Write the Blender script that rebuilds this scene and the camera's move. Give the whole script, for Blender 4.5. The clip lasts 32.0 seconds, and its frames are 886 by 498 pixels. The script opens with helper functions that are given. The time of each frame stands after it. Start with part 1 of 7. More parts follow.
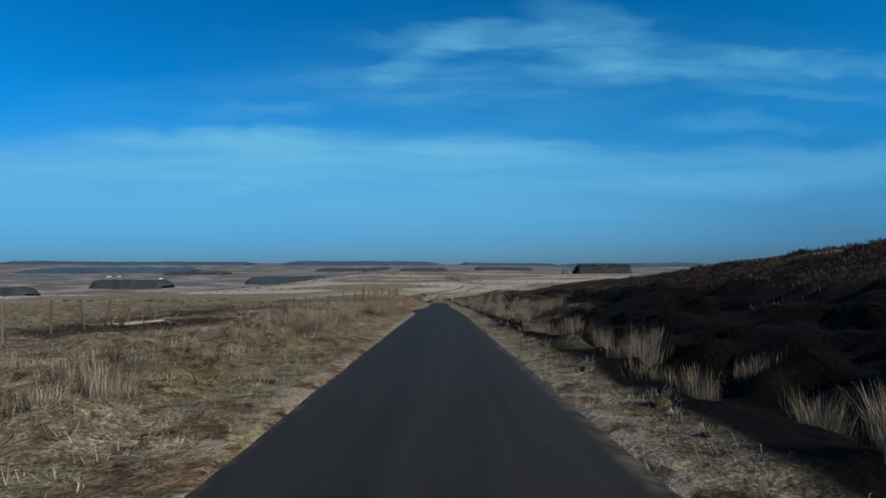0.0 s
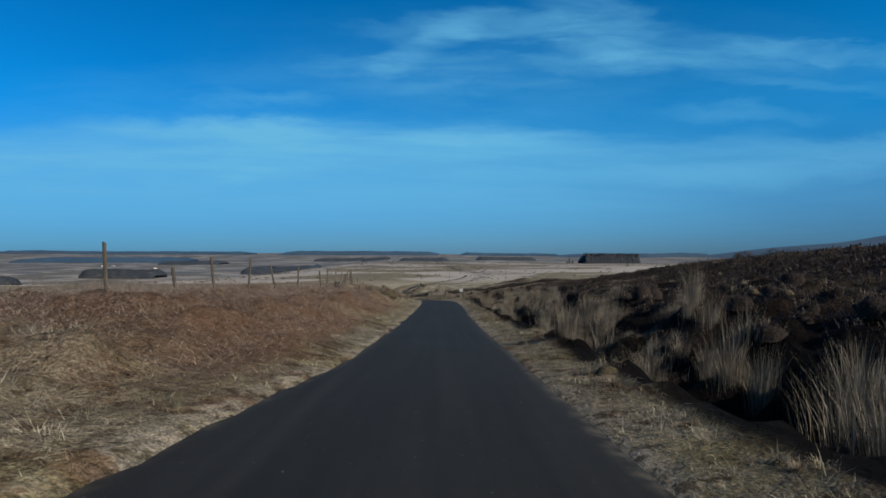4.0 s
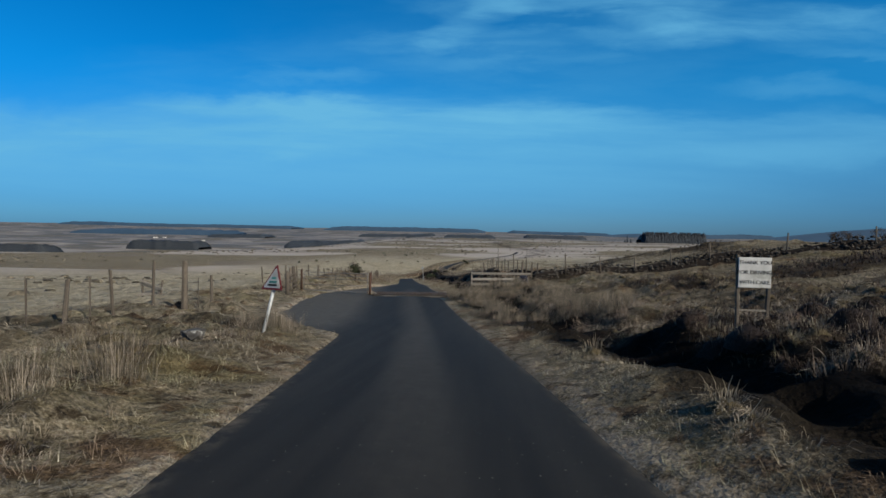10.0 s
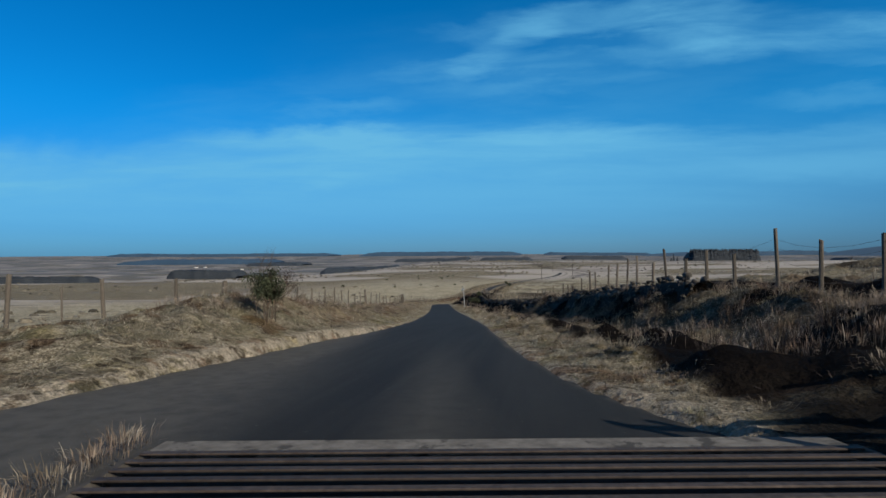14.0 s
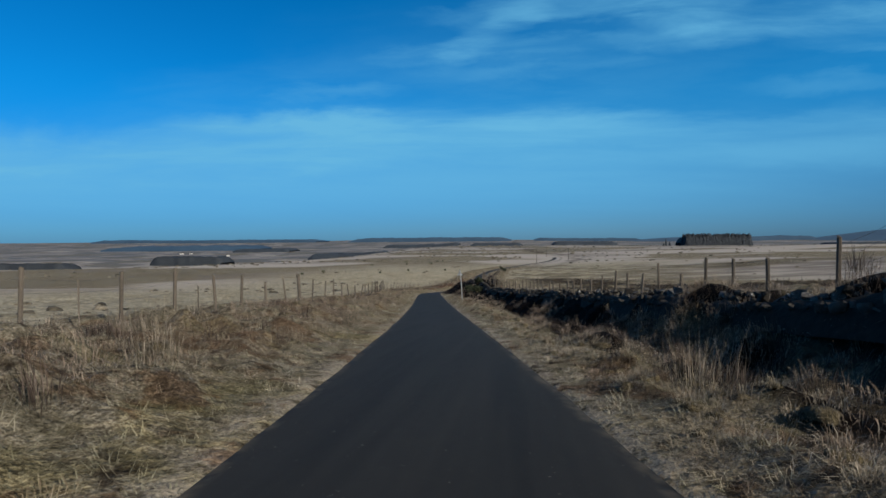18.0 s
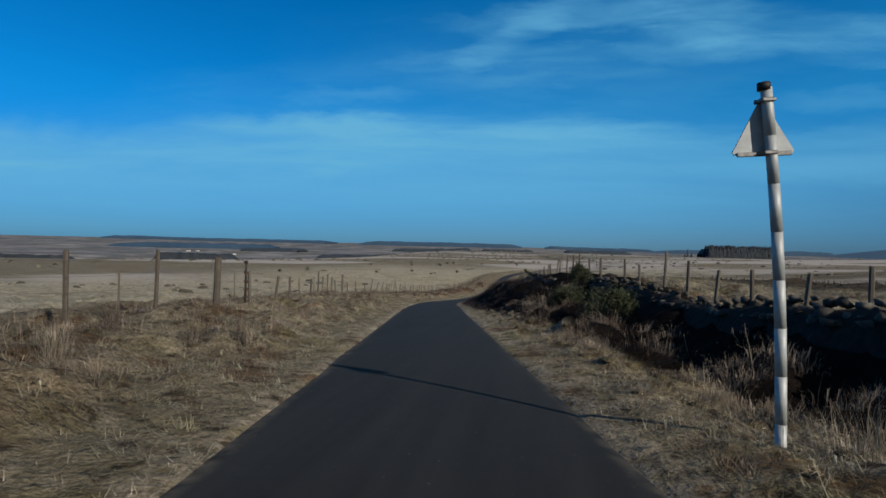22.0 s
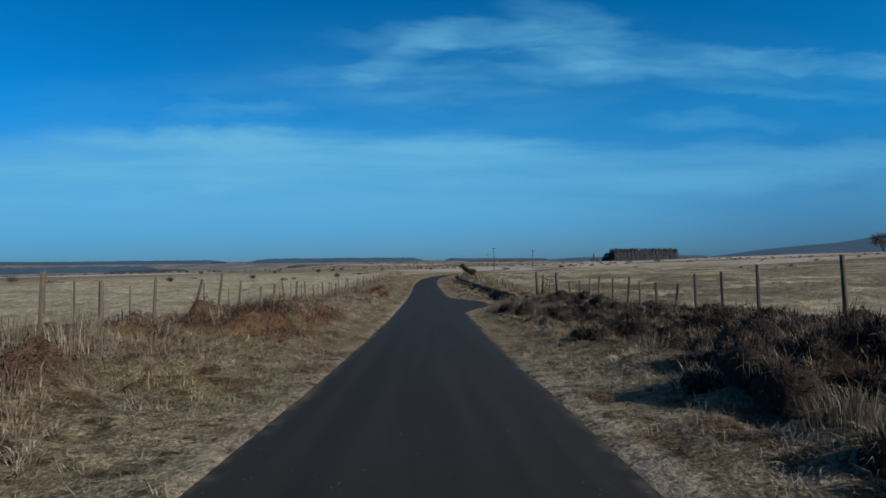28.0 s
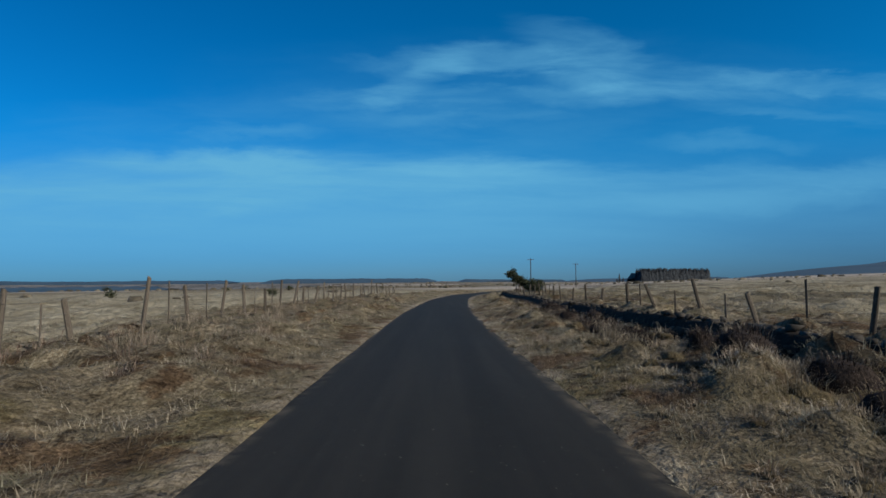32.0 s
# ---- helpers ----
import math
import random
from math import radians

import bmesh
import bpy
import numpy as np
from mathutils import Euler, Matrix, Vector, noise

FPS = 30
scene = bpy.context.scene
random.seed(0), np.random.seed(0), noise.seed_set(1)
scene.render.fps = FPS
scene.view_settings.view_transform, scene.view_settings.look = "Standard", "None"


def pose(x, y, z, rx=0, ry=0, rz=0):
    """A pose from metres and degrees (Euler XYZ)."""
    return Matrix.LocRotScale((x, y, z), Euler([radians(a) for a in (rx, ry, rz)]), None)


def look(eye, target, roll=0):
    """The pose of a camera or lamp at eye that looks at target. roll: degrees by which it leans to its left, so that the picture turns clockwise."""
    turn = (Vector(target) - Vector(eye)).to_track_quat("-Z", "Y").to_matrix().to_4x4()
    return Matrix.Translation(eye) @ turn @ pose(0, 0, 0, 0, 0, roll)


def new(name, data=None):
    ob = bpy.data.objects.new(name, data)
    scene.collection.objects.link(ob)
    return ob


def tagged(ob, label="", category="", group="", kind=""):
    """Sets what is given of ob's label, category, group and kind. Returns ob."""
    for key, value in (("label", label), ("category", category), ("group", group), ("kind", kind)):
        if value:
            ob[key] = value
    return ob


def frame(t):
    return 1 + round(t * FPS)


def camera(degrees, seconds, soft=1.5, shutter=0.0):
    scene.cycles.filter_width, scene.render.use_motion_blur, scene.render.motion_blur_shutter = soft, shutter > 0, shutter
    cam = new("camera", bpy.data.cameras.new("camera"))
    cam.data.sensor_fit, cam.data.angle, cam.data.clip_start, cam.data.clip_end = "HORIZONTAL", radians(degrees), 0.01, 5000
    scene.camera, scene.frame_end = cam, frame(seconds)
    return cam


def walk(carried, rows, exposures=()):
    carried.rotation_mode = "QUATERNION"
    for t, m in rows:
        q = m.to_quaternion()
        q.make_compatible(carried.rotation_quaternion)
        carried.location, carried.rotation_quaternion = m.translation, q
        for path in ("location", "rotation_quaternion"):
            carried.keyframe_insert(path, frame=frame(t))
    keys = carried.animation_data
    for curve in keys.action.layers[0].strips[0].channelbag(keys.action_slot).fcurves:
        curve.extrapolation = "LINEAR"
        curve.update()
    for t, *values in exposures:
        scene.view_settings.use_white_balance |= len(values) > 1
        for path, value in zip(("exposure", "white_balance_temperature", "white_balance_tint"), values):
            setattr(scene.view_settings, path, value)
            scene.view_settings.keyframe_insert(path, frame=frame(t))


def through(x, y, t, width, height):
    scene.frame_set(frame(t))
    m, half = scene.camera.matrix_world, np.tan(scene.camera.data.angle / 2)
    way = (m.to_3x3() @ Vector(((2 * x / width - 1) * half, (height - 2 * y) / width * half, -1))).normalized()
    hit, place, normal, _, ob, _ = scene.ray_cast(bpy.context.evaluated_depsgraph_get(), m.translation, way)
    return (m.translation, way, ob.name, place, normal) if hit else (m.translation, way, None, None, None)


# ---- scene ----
cam = camera(77.94, 32.0, soft=1.6, shutter=0.0)
PATH = [
    (0.0, 0.00, 0.00, 1.25, -0.18, 1.29, 0.11),
    (0.5, -0.03, 5.85, 0.91, -0.17, 0.98, 0.34),
    (1.0, -0.04, 11.99, 0.55, -0.24, 1.22, 0.81),
    (1.5, -0.05, 18.28, 0.19, -0.21, 1.37, 0.96),
    (2.0, -0.05, 24.59, -0.19, -0.34, 1.00, 0.55),
    (2.5, -0.07, 30.88, -0.58, -0.39, 0.64, 0.36),
    (3.0, -0.09, 37.13, -0.99, -0.32, 0.61, 0.27),
    (3.5, -0.13, 43.38, -1.41, -0.20, 0.45, 0.21),
    (4.0, -0.18, 49.62, -1.85, -0.11, 0.29, 0.20),
    (4.5, -0.24, 55.84, -2.31, -0.10, 0.12, 0.21),
    (5.0, -0.29, 61.98, -2.75, -0.24, 0.47, 0.35),
    (5.5, -0.32, 67.93, -3.18, -0.52, 0.08, 0.13),
    (6.0, -0.33, 73.64, -3.56, -0.64, 0.99, 0.22),
    (6.5, -0.30, 79.11, -3.90, -0.97, 0.72, 0.72),
    (7.0, -0.27, 84.44, -4.22, -1.12, 0.95, 0.62),
    (7.5, -0.25, 89.75, -4.53, -0.77, 1.23, 0.95),
    (8.0, -0.30, 95.15, -4.86, 0.01, 1.25, 0.82),
    (8.5, -0.45, 100.66, -5.23, 1.07, 0.20, 0.66),
    (9.0, -0.73, 106.21, -5.64, 2.44, 0.52, 0.60),
    (9.5, -1.13, 111.65, -6.11, 3.66, -0.54, 0.54),
    (10.0, -1.59, 116.72, -6.60, 4.64, -2.08, 1.15),
    (10.5, -2.07, 121.30, -7.07, 5.57, -1.35, 0.44),
    (11.0, -2.58, 125.56, -7.49, 6.18, -1.32, -0.08),
    (11.5, -3.13, 129.72, -7.88, 6.87, -0.61, -0.28),
    (12.0, -3.70, 133.71, -8.22, 7.60, 0.14, 0.05),
    (12.5, -4.23, 137.25, -8.49, 8.00, 0.23, 0.21),
    (13.0, -4.73, 140.40, -8.71, 8.16, 0.74, 0.09),
    (13.5, -5.15, 143.10, -8.89, 8.35, 0.45, 0.03),
    (14.0, -5.45, 144.93, -8.99, 8.37, 0.42, -0.29),
    (14.2, -5.56, 145.61, -9.03, 8.40, 1.60, -0.27),
    (14.4, -5.67, 146.33, -9.07, 8.44, 2.20, -0.25),
    (14.5, -5.72, 146.67, -9.09, 8.46, 5.60, -0.24),
    (14.6, -5.77, 146.97, -9.10, 8.41, 1.40, -0.26),
    (14.8, -5.86, 147.56, -9.14, 8.31, 1.30, -0.29),
    (15.0, -5.95, 148.15, -9.16, 8.21, 3.80, -0.33),
    (15.2, -6.04, 148.74, -9.20, 8.09, 1.50, -0.17),
    (15.5, -6.15, 149.50, -9.23, 7.92, 1.10, 0.07),
    (16.0, -6.40, 151.09, -9.33, 7.67, 0.96, 0.03),
    (16.5, -6.71, 153.33, -9.48, 7.44, 0.54, -0.00),
    (17.0, -7.14, 156.36, -9.70, 7.27, 0.06, -0.04),
    (17.5, -7.68, 160.30, -10.03, 7.20, -1.08, -0.08),
    (18.0, -8.34, 165.14, -10.45, 7.29, -1.05, -0.41),
    (18.5, -9.05, 170.28, -10.93, 7.51, -1.46, -0.46),
    (19.0, -9.77, 175.42, -11.42, 7.76, -1.23, -0.21),
    (19.5, -10.51, 180.52, -11.91, 7.93, -0.89, -0.64),
    (20.0, -11.28, 185.72, -12.41, 8.19, -1.08, -0.19),
    (20.5, -12.12, 191.15, -12.91, 8.30, -0.23, -0.14),
    (21.0, -13.01, 196.84, -13.44, 8.40, -0.60, 0.79),
    (21.5, -13.94, 202.73, -13.97, 8.32, -0.56, 0.59),
    (22.0, -14.88, 208.76, -14.48, 8.26, -0.46, 1.40),
    (22.5, -15.85, 214.94, -14.96, 8.48, 0.11, 0.29),
    (23.0, -16.89, 221.31, -15.44, 8.60, 0.35, 0.52),
    (23.5, -17.96, 227.87, -15.92, 8.72, 0.81, 0.33),
    (24.0, -19.02, 234.63, -16.42, 8.31, 0.26, -0.82),
    (24.5, -20.00, 241.64, -16.99, 7.08, 0.63, -2.25),
    (25.0, -20.81, 248.94, -17.62, 5.03, -0.44, -2.13),
    (25.5, -21.39, 256.58, -18.31, 2.82, -0.52, -2.15),
    (26.0, -21.73, 264.55, -19.03, 0.87, -0.57, -1.65),
    (26.5, -21.81, 272.73, -19.74, -0.75, 0.54, -1.58),
    (27.0, -21.70, 280.97, -20.41, -1.94, -0.04, -1.08),
    (27.5, -21.48, 289.12, -21.00, -2.37, 0.50, -0.76),
    (28.0, -21.25, 297.03, -21.50, -2.17, 1.17, -0.55),
    (28.5, -21.09, 304.62, -21.89, -1.35, 2.72, -0.44),
    (29.0, -20.99, 311.86, -22.20, -1.27, 2.50, -0.18),
    (29.5, -20.93, 318.83, -22.47, -1.18, 2.11, 0.28),
    (30.0, -20.89, 325.65, -22.71, -1.00, 2.10, 0.16),
    (30.5, -20.85, 332.36, -22.92, -0.79, 2.77, 0.32),
    (31.0, -20.82, 338.78, -23.09, -0.76, 3.05, -0.21),
    (31.5, -20.79, 344.69, -23.23, -0.74, 3.61, -0.57),
    (32.0, -20.77, 349.95, -23.32, -0.71, 3.40, -0.37),
]


def aim(x, y, z, yaw, pitch, roll):
    a, b = radians(yaw), radians(pitch)
    way = Vector((-math.sin(a) * math.cos(b), math.cos(a) * math.cos(b), math.sin(b)))
    return look((x, y, z), Vector((x, y, z)) + way, roll)


walk(cam, [(t, aim(*p)) for t, *p in PATH], exposures=[(0, 0.0), (3.8, 0.0), (5, 0.12), (6, 0.03), (7, 0.0), (9, 0.0), (15, 0.04), (18, 0.0), (20, -0.06), (22.5, -0.12), (25, -0.02), (27, -0.03), (29, -0.11), (32, -0.12)])

# ---- sky and sun ----
SUN_UP, SUN_ROUND = radians(28.5), radians(126)
world = bpy.data.worlds.new("sky")
scene.world = world
world.use_nodes = True
wt = world.node_tree
wn, wl = wt.nodes, wt.links


def wmath(op, a, b=None):
    n = wn.new("ShaderNodeMath")
    n.operation = op
    for k, v in enumerate((a, b)):
        if v is None:
            continue
        if isinstance(v, (int, float)):
            n.inputs[k].default_value = v
        else:
            wl.new(v, n.inputs[k])
    return n.outputs[0]


def wsmooth(v, lo, hi):
    n = wn.new("ShaderNodeMapRange")
    n.interpolation_type = "SMOOTHSTEP"
    wl.new(v, n.inputs[0])
    n.inputs[1].default_value, n.inputs[2].default_value = lo, hi
    return n.outputs[0]


def wmix(f, a, b, blend="MIX"):
    n = wn.new("ShaderNodeMix")
    n.data_type, n.blend_type = "RGBA", blend
    for s, v in ((n.inputs[0], f), (n.inputs[6], a), (n.inputs[7], b)):
        if isinstance(v, (int, float)):
            s.default_value = v
        elif isinstance(v, tuple):
            s.default_value = (*v, 1)
        else:
            wl.new(v, s)
    return n.outputs[2]


sky = wn.new("ShaderNodeTexSky")
sky.sky_type, sky.sun_disc = "NISHITA", False
sky.sun_elevation, sky.sun_rotation = SUN_UP, SUN_ROUND
sky.altitude, sky.air_density, sky.dust_density, sky.ozone_density = 300, 1.0, 0.3, 5.0
coord = wn.new("ShaderNodeTexCoord")
sep = wn.new("ShaderNodeSeparateXYZ")
wl.new(coord.outputs["Generated"], sep.inputs[0])
dx, dy, dz = sep.outputs
flat = wmath("SQRT", wmath("ADD", wmath("MULTIPLY", dx, dx), wmath("MULTIPLY", dy, dy)))
up = wmath("DIVIDE", dz, wmath("MAXIMUM", flat, 0.05))
level = wmath("DIVIDE", dz, wmath("MAXIMUM", wmath("ABSOLUTE", dy), 0.35))
side = wmath("DIVIDE", dx, wmath("MAXIMUM", wmath("ABSOLUTE", dy), 0.1))


def streaks(sx, sz, detail, seed, tilt=0.0):
    v = wn.new("ShaderNodeCombineXYZ")
    wl.new(wmath("MULTIPLY", side, sx), v.inputs[0])
    wl.new(wmath("MULTIPLY", wmath("ADD", level, wmath("MULTIPLY", side, tilt)), sz), v.inputs[1])
    v.inputs[2].default_value = seed
    n = wn.new("ShaderNodeTexNoise")
    n.inputs["Scale"].default_value = 1.0
    n.inputs["Detail"].default_value = detail
    n.inputs["Roughness"].default_value = 0.60
    n.inputs["Distortion"].default_value = 0.4
    wl.new(v.outputs[0], n.inputs["Vector"])
    return n.outputs[0]


# thin cirrus: soft drifts of ice cloud, pulled out of shape by the wind
warp_s = wmath("ADD", side, wmath("MULTIPLY", wmath("SUBTRACT", streaks(3.0, 8.0, 4.0, 2.2), 0.5), 0.26))
warp_l = wmath("ADD", level, wmath("MULTIPLY", wmath("SUBTRACT", streaks(3.4, 12.0, 9.0, 6.1), 0.5), 0.10))


def drift(s0, l0, half, deep, slope, much):
    """One drift of cloud round a place in the sky: half its length, half its depth, the slope of its axis."""
    p = wmath("SUBTRACT", warp_s, s0)
    q = wmath("SUBTRACT", wmath("SUBTRACT", warp_l, l0), wmath("MULTIPLY", p, slope))
    u, v = wmath("DIVIDE", p, half), wmath("DIVIDE", q, deep)
    r = wmath("ADD", wmath("MULTIPLY", u, u), wmath("MULTIPLY", v, v))
    return wmath("MULTIPLY", wsmooth(r, 2.3, -0.4), much)


def gather(rows):
    total = None
    for row in rows:
        d = drift(*row)
        total = d if total is None else wmath("ADD", total, d)
    return total


fine = wsmooth(streaks(4.5, 24.0, 10.0, 1.7), 0.28, 0.70)
long_ = wsmooth(streaks(1.5, 15.0, 8.0, 3.1, 0.03), 0.32, 0.64)
high = gather(((0.07, 0.412, 0.17, 0.022, 0.02, 0.34), (-0.045, 0.372, 0.10, 0.026, 0.45, 0.26), (0.29, 0.418, 0.12, 0.050, -0.32, 0.30),
               (0.27, 0.348, 0.24, 0.022, 0.02, 0.28), (0.48, 0.372, 0.26, 0.036, -0.10, 0.25), (0.80, 0.362, 0.26, 0.018, -0.05, 0.34),
               (-0.12, 0.342, 0.13, 0.016, 0.05, 0.20), (0.54, 0.254, 0.12, 0.013, 0.0, 0.20), (0.69, 0.306, 0.18, 0.012, -0.06, 0.20),
               (0.08, 0.306, 0.16, 0.012, 0.0, 0.16), (-0.31, 0.275, 0.10, 0.012, 0.03, 0.20), (1.15, 0.34, 0.30, 0.040, 0.0, 0.30),
               (0.35, 0.33, 0.60, 0.10, -0.04, 0.10), (-0.25, 0.27, 0.50, 0.07, 0.02, 0.16)))
high = wmath("MULTIPLY", high, wmath("ADD", 0.50, wmath("MULTIPLY", fine, 0.72)))
low = gather(((-0.22, 0.183, 0.46, 0.050, -0.015, 0.42), (-0.44, 0.226, 0.19, 0.020, -0.02, 0.34), (-0.62, 0.165, 0.42, 0.050, 0.03, 0.20),
              (0.10, 0.195, 0.30, 0.026, 0.0, 0.32), (0.55, 0.172, 0.24, 0.040, 0.03, 0.34), (0.78, 0.196, 0.20, 0.022, 0.0, 0.24), (-1.3, 0.18, 0.5, 0.05, 0.0, 0.5), (1.4, 0.18, 0.5, 0.05, 0.0, 0.4)))
broad = wmath("MULTIPLY", wsmooth(level, -0.03, 0.12), wsmooth(warp_l, 0.285, 0.085))
broad = wmath("MULTIPLY", broad, wmath("SUBTRACT", 0.66, wmath("MULTIPLY", wsmooth(side, 0.05, 0.8), 0.36)))
veil = wmath("ADD", wmath("MULTIPLY", low, wmath("ADD", 0.62, wmath("MULTIPLY", long_, 0.50))), wmath("MULTIPLY", broad, wmath("ADD", 0.84, wmath("MULTIPLY", long_, 0.22))))
cloud = wmath("MINIMUM", wmath("ADD", veil, wmath("MULTIPLY", high, 0.95)), 0.93)
# the air near the ground is dull with haze, and the blue deepens above it
tint = wmix(wsmooth(up, 0.0, 0.26), (0.23, 0.51, 0.94), (0.035, 0.94, 1.38))
tint = wmix(wsmooth(up, 0.20, 0.50), tint, (0.004, 0.92, 1.35))
tint = wmix(wmath("MULTIPLY", wsmooth(side, 0.1, 0.9), wsmooth(up, 0.25, 0.0)), tint, wmix(1.0, tint, (0.62, 0.66, 0.72), "MULTIPLY"))
tint = wmix(wsmooth(side, 0.35, -0.75), tint, wmix(1.0, tint, (0.66, 0.84, 0.90), "MULTIPLY"))
# overhead, out of view, dimmed and greyed to weaken blue fill in shade
tint = wmix(wsmooth(up, 0.55, 1.8), tint, (0.36, 0.31, 0.27))
blue = wmix(1.0, sky.outputs[0], tint, "MULTIPLY")
# round the sun, outside the view, the sky is whitened to grey blue shadows
glare = wmath("ADD", wmath("MULTIPLY", dx, math.sin(SUN_ROUND)), wmath("MULTIPLY", dy, math.cos(SUN_ROUND)))
blue = wmix(wmath("MULTIPLY", wsmooth(glare, 0.06, 0.65), 0.85), blue, (2.5, 2.6, 2.8))
veiled = wmix(cloud, blue, (1.60, 5.30, 8.25))
back = wn["Background"]
wl.new(veiled, back.inputs[0])
back.inputs[1].default_value = 0.09

sun = new("sun", bpy.data.lights.new("sun", "SUN"))
sun.data.energy, sun.data.angle, sun.data.color = 4.8, radians(0.6), (1.0, 0.91, 0.79)
toward = Vector((math.sin(SUN_ROUND) * math.cos(SUN_UP), math.cos(SUN_ROUND) * math.cos(SUN_UP), math.sin(SUN_UP)))
sun.matrix_world = look((0, 150, 0), Vector((0, 150, 0)) - toward)
sun.location = toward * 80

# ---- materials ----


def material(name, build):
    m = bpy.data.materials.new(name)
    m.use_nodes = True
    nt = m.node_tree
    b = nt.nodes["Principled BSDF"]
    b.inputs["Specular IOR Level"].default_value = 0.25
    build(nt, b)
    return m


def noise_of(nt, scale, detail=4.0, rough=0.55, vector=None, seed=0.0, coords="Object"):
    n = nt.nodes.new("ShaderNodeTexNoise")
    n.noise_dimensions = "4D"
    n.inputs["Scale"].default_value = scale
    n.inputs["Detail"].default_value = detail
    n.inputs["Roughness"].default_value = rough
    n.inputs["W"].default_value = seed
    if vector is None:
        vector = nt.nodes.new("ShaderNodeTexCoord").outputs[coords]
    nt.links.new(vector, n.inputs["Vector"])
    return n.outputs[0]


def ramp_of(nt, value, *stops):
    n = nt.nodes.new("ShaderNodeValToRGB")
    e = n.color_ramp.elements
    while len(e) < len(stops):
        e.new(0.5)
    for k, (p, c) in zip(e, stops):
        k.position = p
        k.color = (*c, 1)
    nt.links.new(value, n.inputs[0])
    return n.outputs[0]


def mixed(nt, f, a, b, blend="MIX"):
    n = nt.nodes.new("ShaderNodeMix")
    n.data_type, n.blend_type = "RGBA", blend
    for s, v in ((n.inputs[0], f), (n.inputs[6], a), (n.inputs[7], b)):
        if isinstance(v, (int, float)):
            s.default_value = v
        elif isinstance(v, tuple):
            s.default_value = (*v, 1)
        else:
            nt.links.new(v, s)
    return n.outputs[2]


def bumped(nt, b, height, strength, distance):
    n = nt.nodes.new("ShaderNodeBump")
    n.inputs["Strength"].default_value = strength
    n.inputs["Distance"].default_value = distance
    nt.links.new(height, n.inputs["Height"])
    nt.links.new(n.outputs[0], b.inputs["Normal"])


def simple(name, dark, light, scale, rough, metal=0.0, bump=0.3, deep=0.01, detail=5.0, stretch=None, spots=None):
    """A surface between two colours, with grain and larger stains."""
    def build(nt, b):
        vector = None
        if stretch:
            mp = nt.nodes.new("ShaderNodeMapping")
            mp.inputs["Scale"].default_value = stretch
            nt.links.new(nt.nodes.new("ShaderNodeTexCoord").outputs["Object"], mp.inputs[0])
            vector = mp.outputs[0]
        fine = noise_of(nt, scale, detail, 0.6, vector)
        broad = noise_of(nt, scale * 0.13, 3.0, 0.5, None, 4.0)
        info = nt.nodes.new("ShaderNodeObjectInfo")
        col = ramp_of(nt, fine, (0.3, dark), (0.7, light))
        col = mixed(nt, ramp_of(nt, broad, (0.35, (0, 0, 0)), (0.7, (1, 1, 1))), col, mixed(nt, 0.5, col, dark))
        if spots:
            m = ramp_of(nt, noise_of(nt, scale * 0.5, 4.0, 0.6, None, 9.0), (0.55, (0, 0, 0)), (0.62, (1, 1, 1)))
            col = mixed(nt, m, col, spots)
        vary = nt.nodes.new("ShaderNodeMapRange")
        nt.links.new(info.outputs["Random"], vary.inputs[0])
        vary.inputs[3].default_value, vary.inputs[4].default_value = 0.72, 1.18
        hs = nt.nodes.new("ShaderNodeHueSaturation")
        nt.links.new(vary.outputs[0], hs.inputs["Value"])
        nt.links.new(col, hs.inputs["Color"])
        nt.links.new(hs.outputs[0], b.inputs["Base Color"])
        b.inputs["Roughness"].default_value = rough
        b.inputs["Metallic"].default_value = metal
        bumped(nt, b, fine, bump, deep)
    return material(name, build)


def drifts_of(nt, col):
    """Drifts of other growth over the sward: rusty litter, mossy ochre and bleached straw, with random dark patches
    painted as shaded hollows.
    """
    for scale, seed, lo, hi, tone in ((1.05, 30.0, 0.52, 0.60, (0.64, 0.50, 0.41)), (0.45, 31.0, 0.54, 0.64, (0.86, 0.84, 0.60)),
                                      (2.4, 32.0, 0.53, 0.62, (1.36, 1.33, 1.28)), (3.3, 33.0, 0.44, 0.36, (0.36, 0.33, 0.31))):
        n = noise_of(nt, scale, 5.0, 0.65, None, seed)
        m = nt.nodes.new("ShaderNodeMapRange")
        m.interpolation_type = "SMOOTHSTEP"
        nt.links.new(n, m.inputs[0])
        m.inputs[1].default_value, m.inputs[2].default_value = min(lo, hi), max(lo, hi)
        if lo > hi:
            m.inputs[3].default_value, m.inputs[4].default_value = 1.0, 0.0
        col = mixed(nt, m.outputs[0], col, mixed(nt, 1.0, col, tone, "MULTIPLY"))
    return col


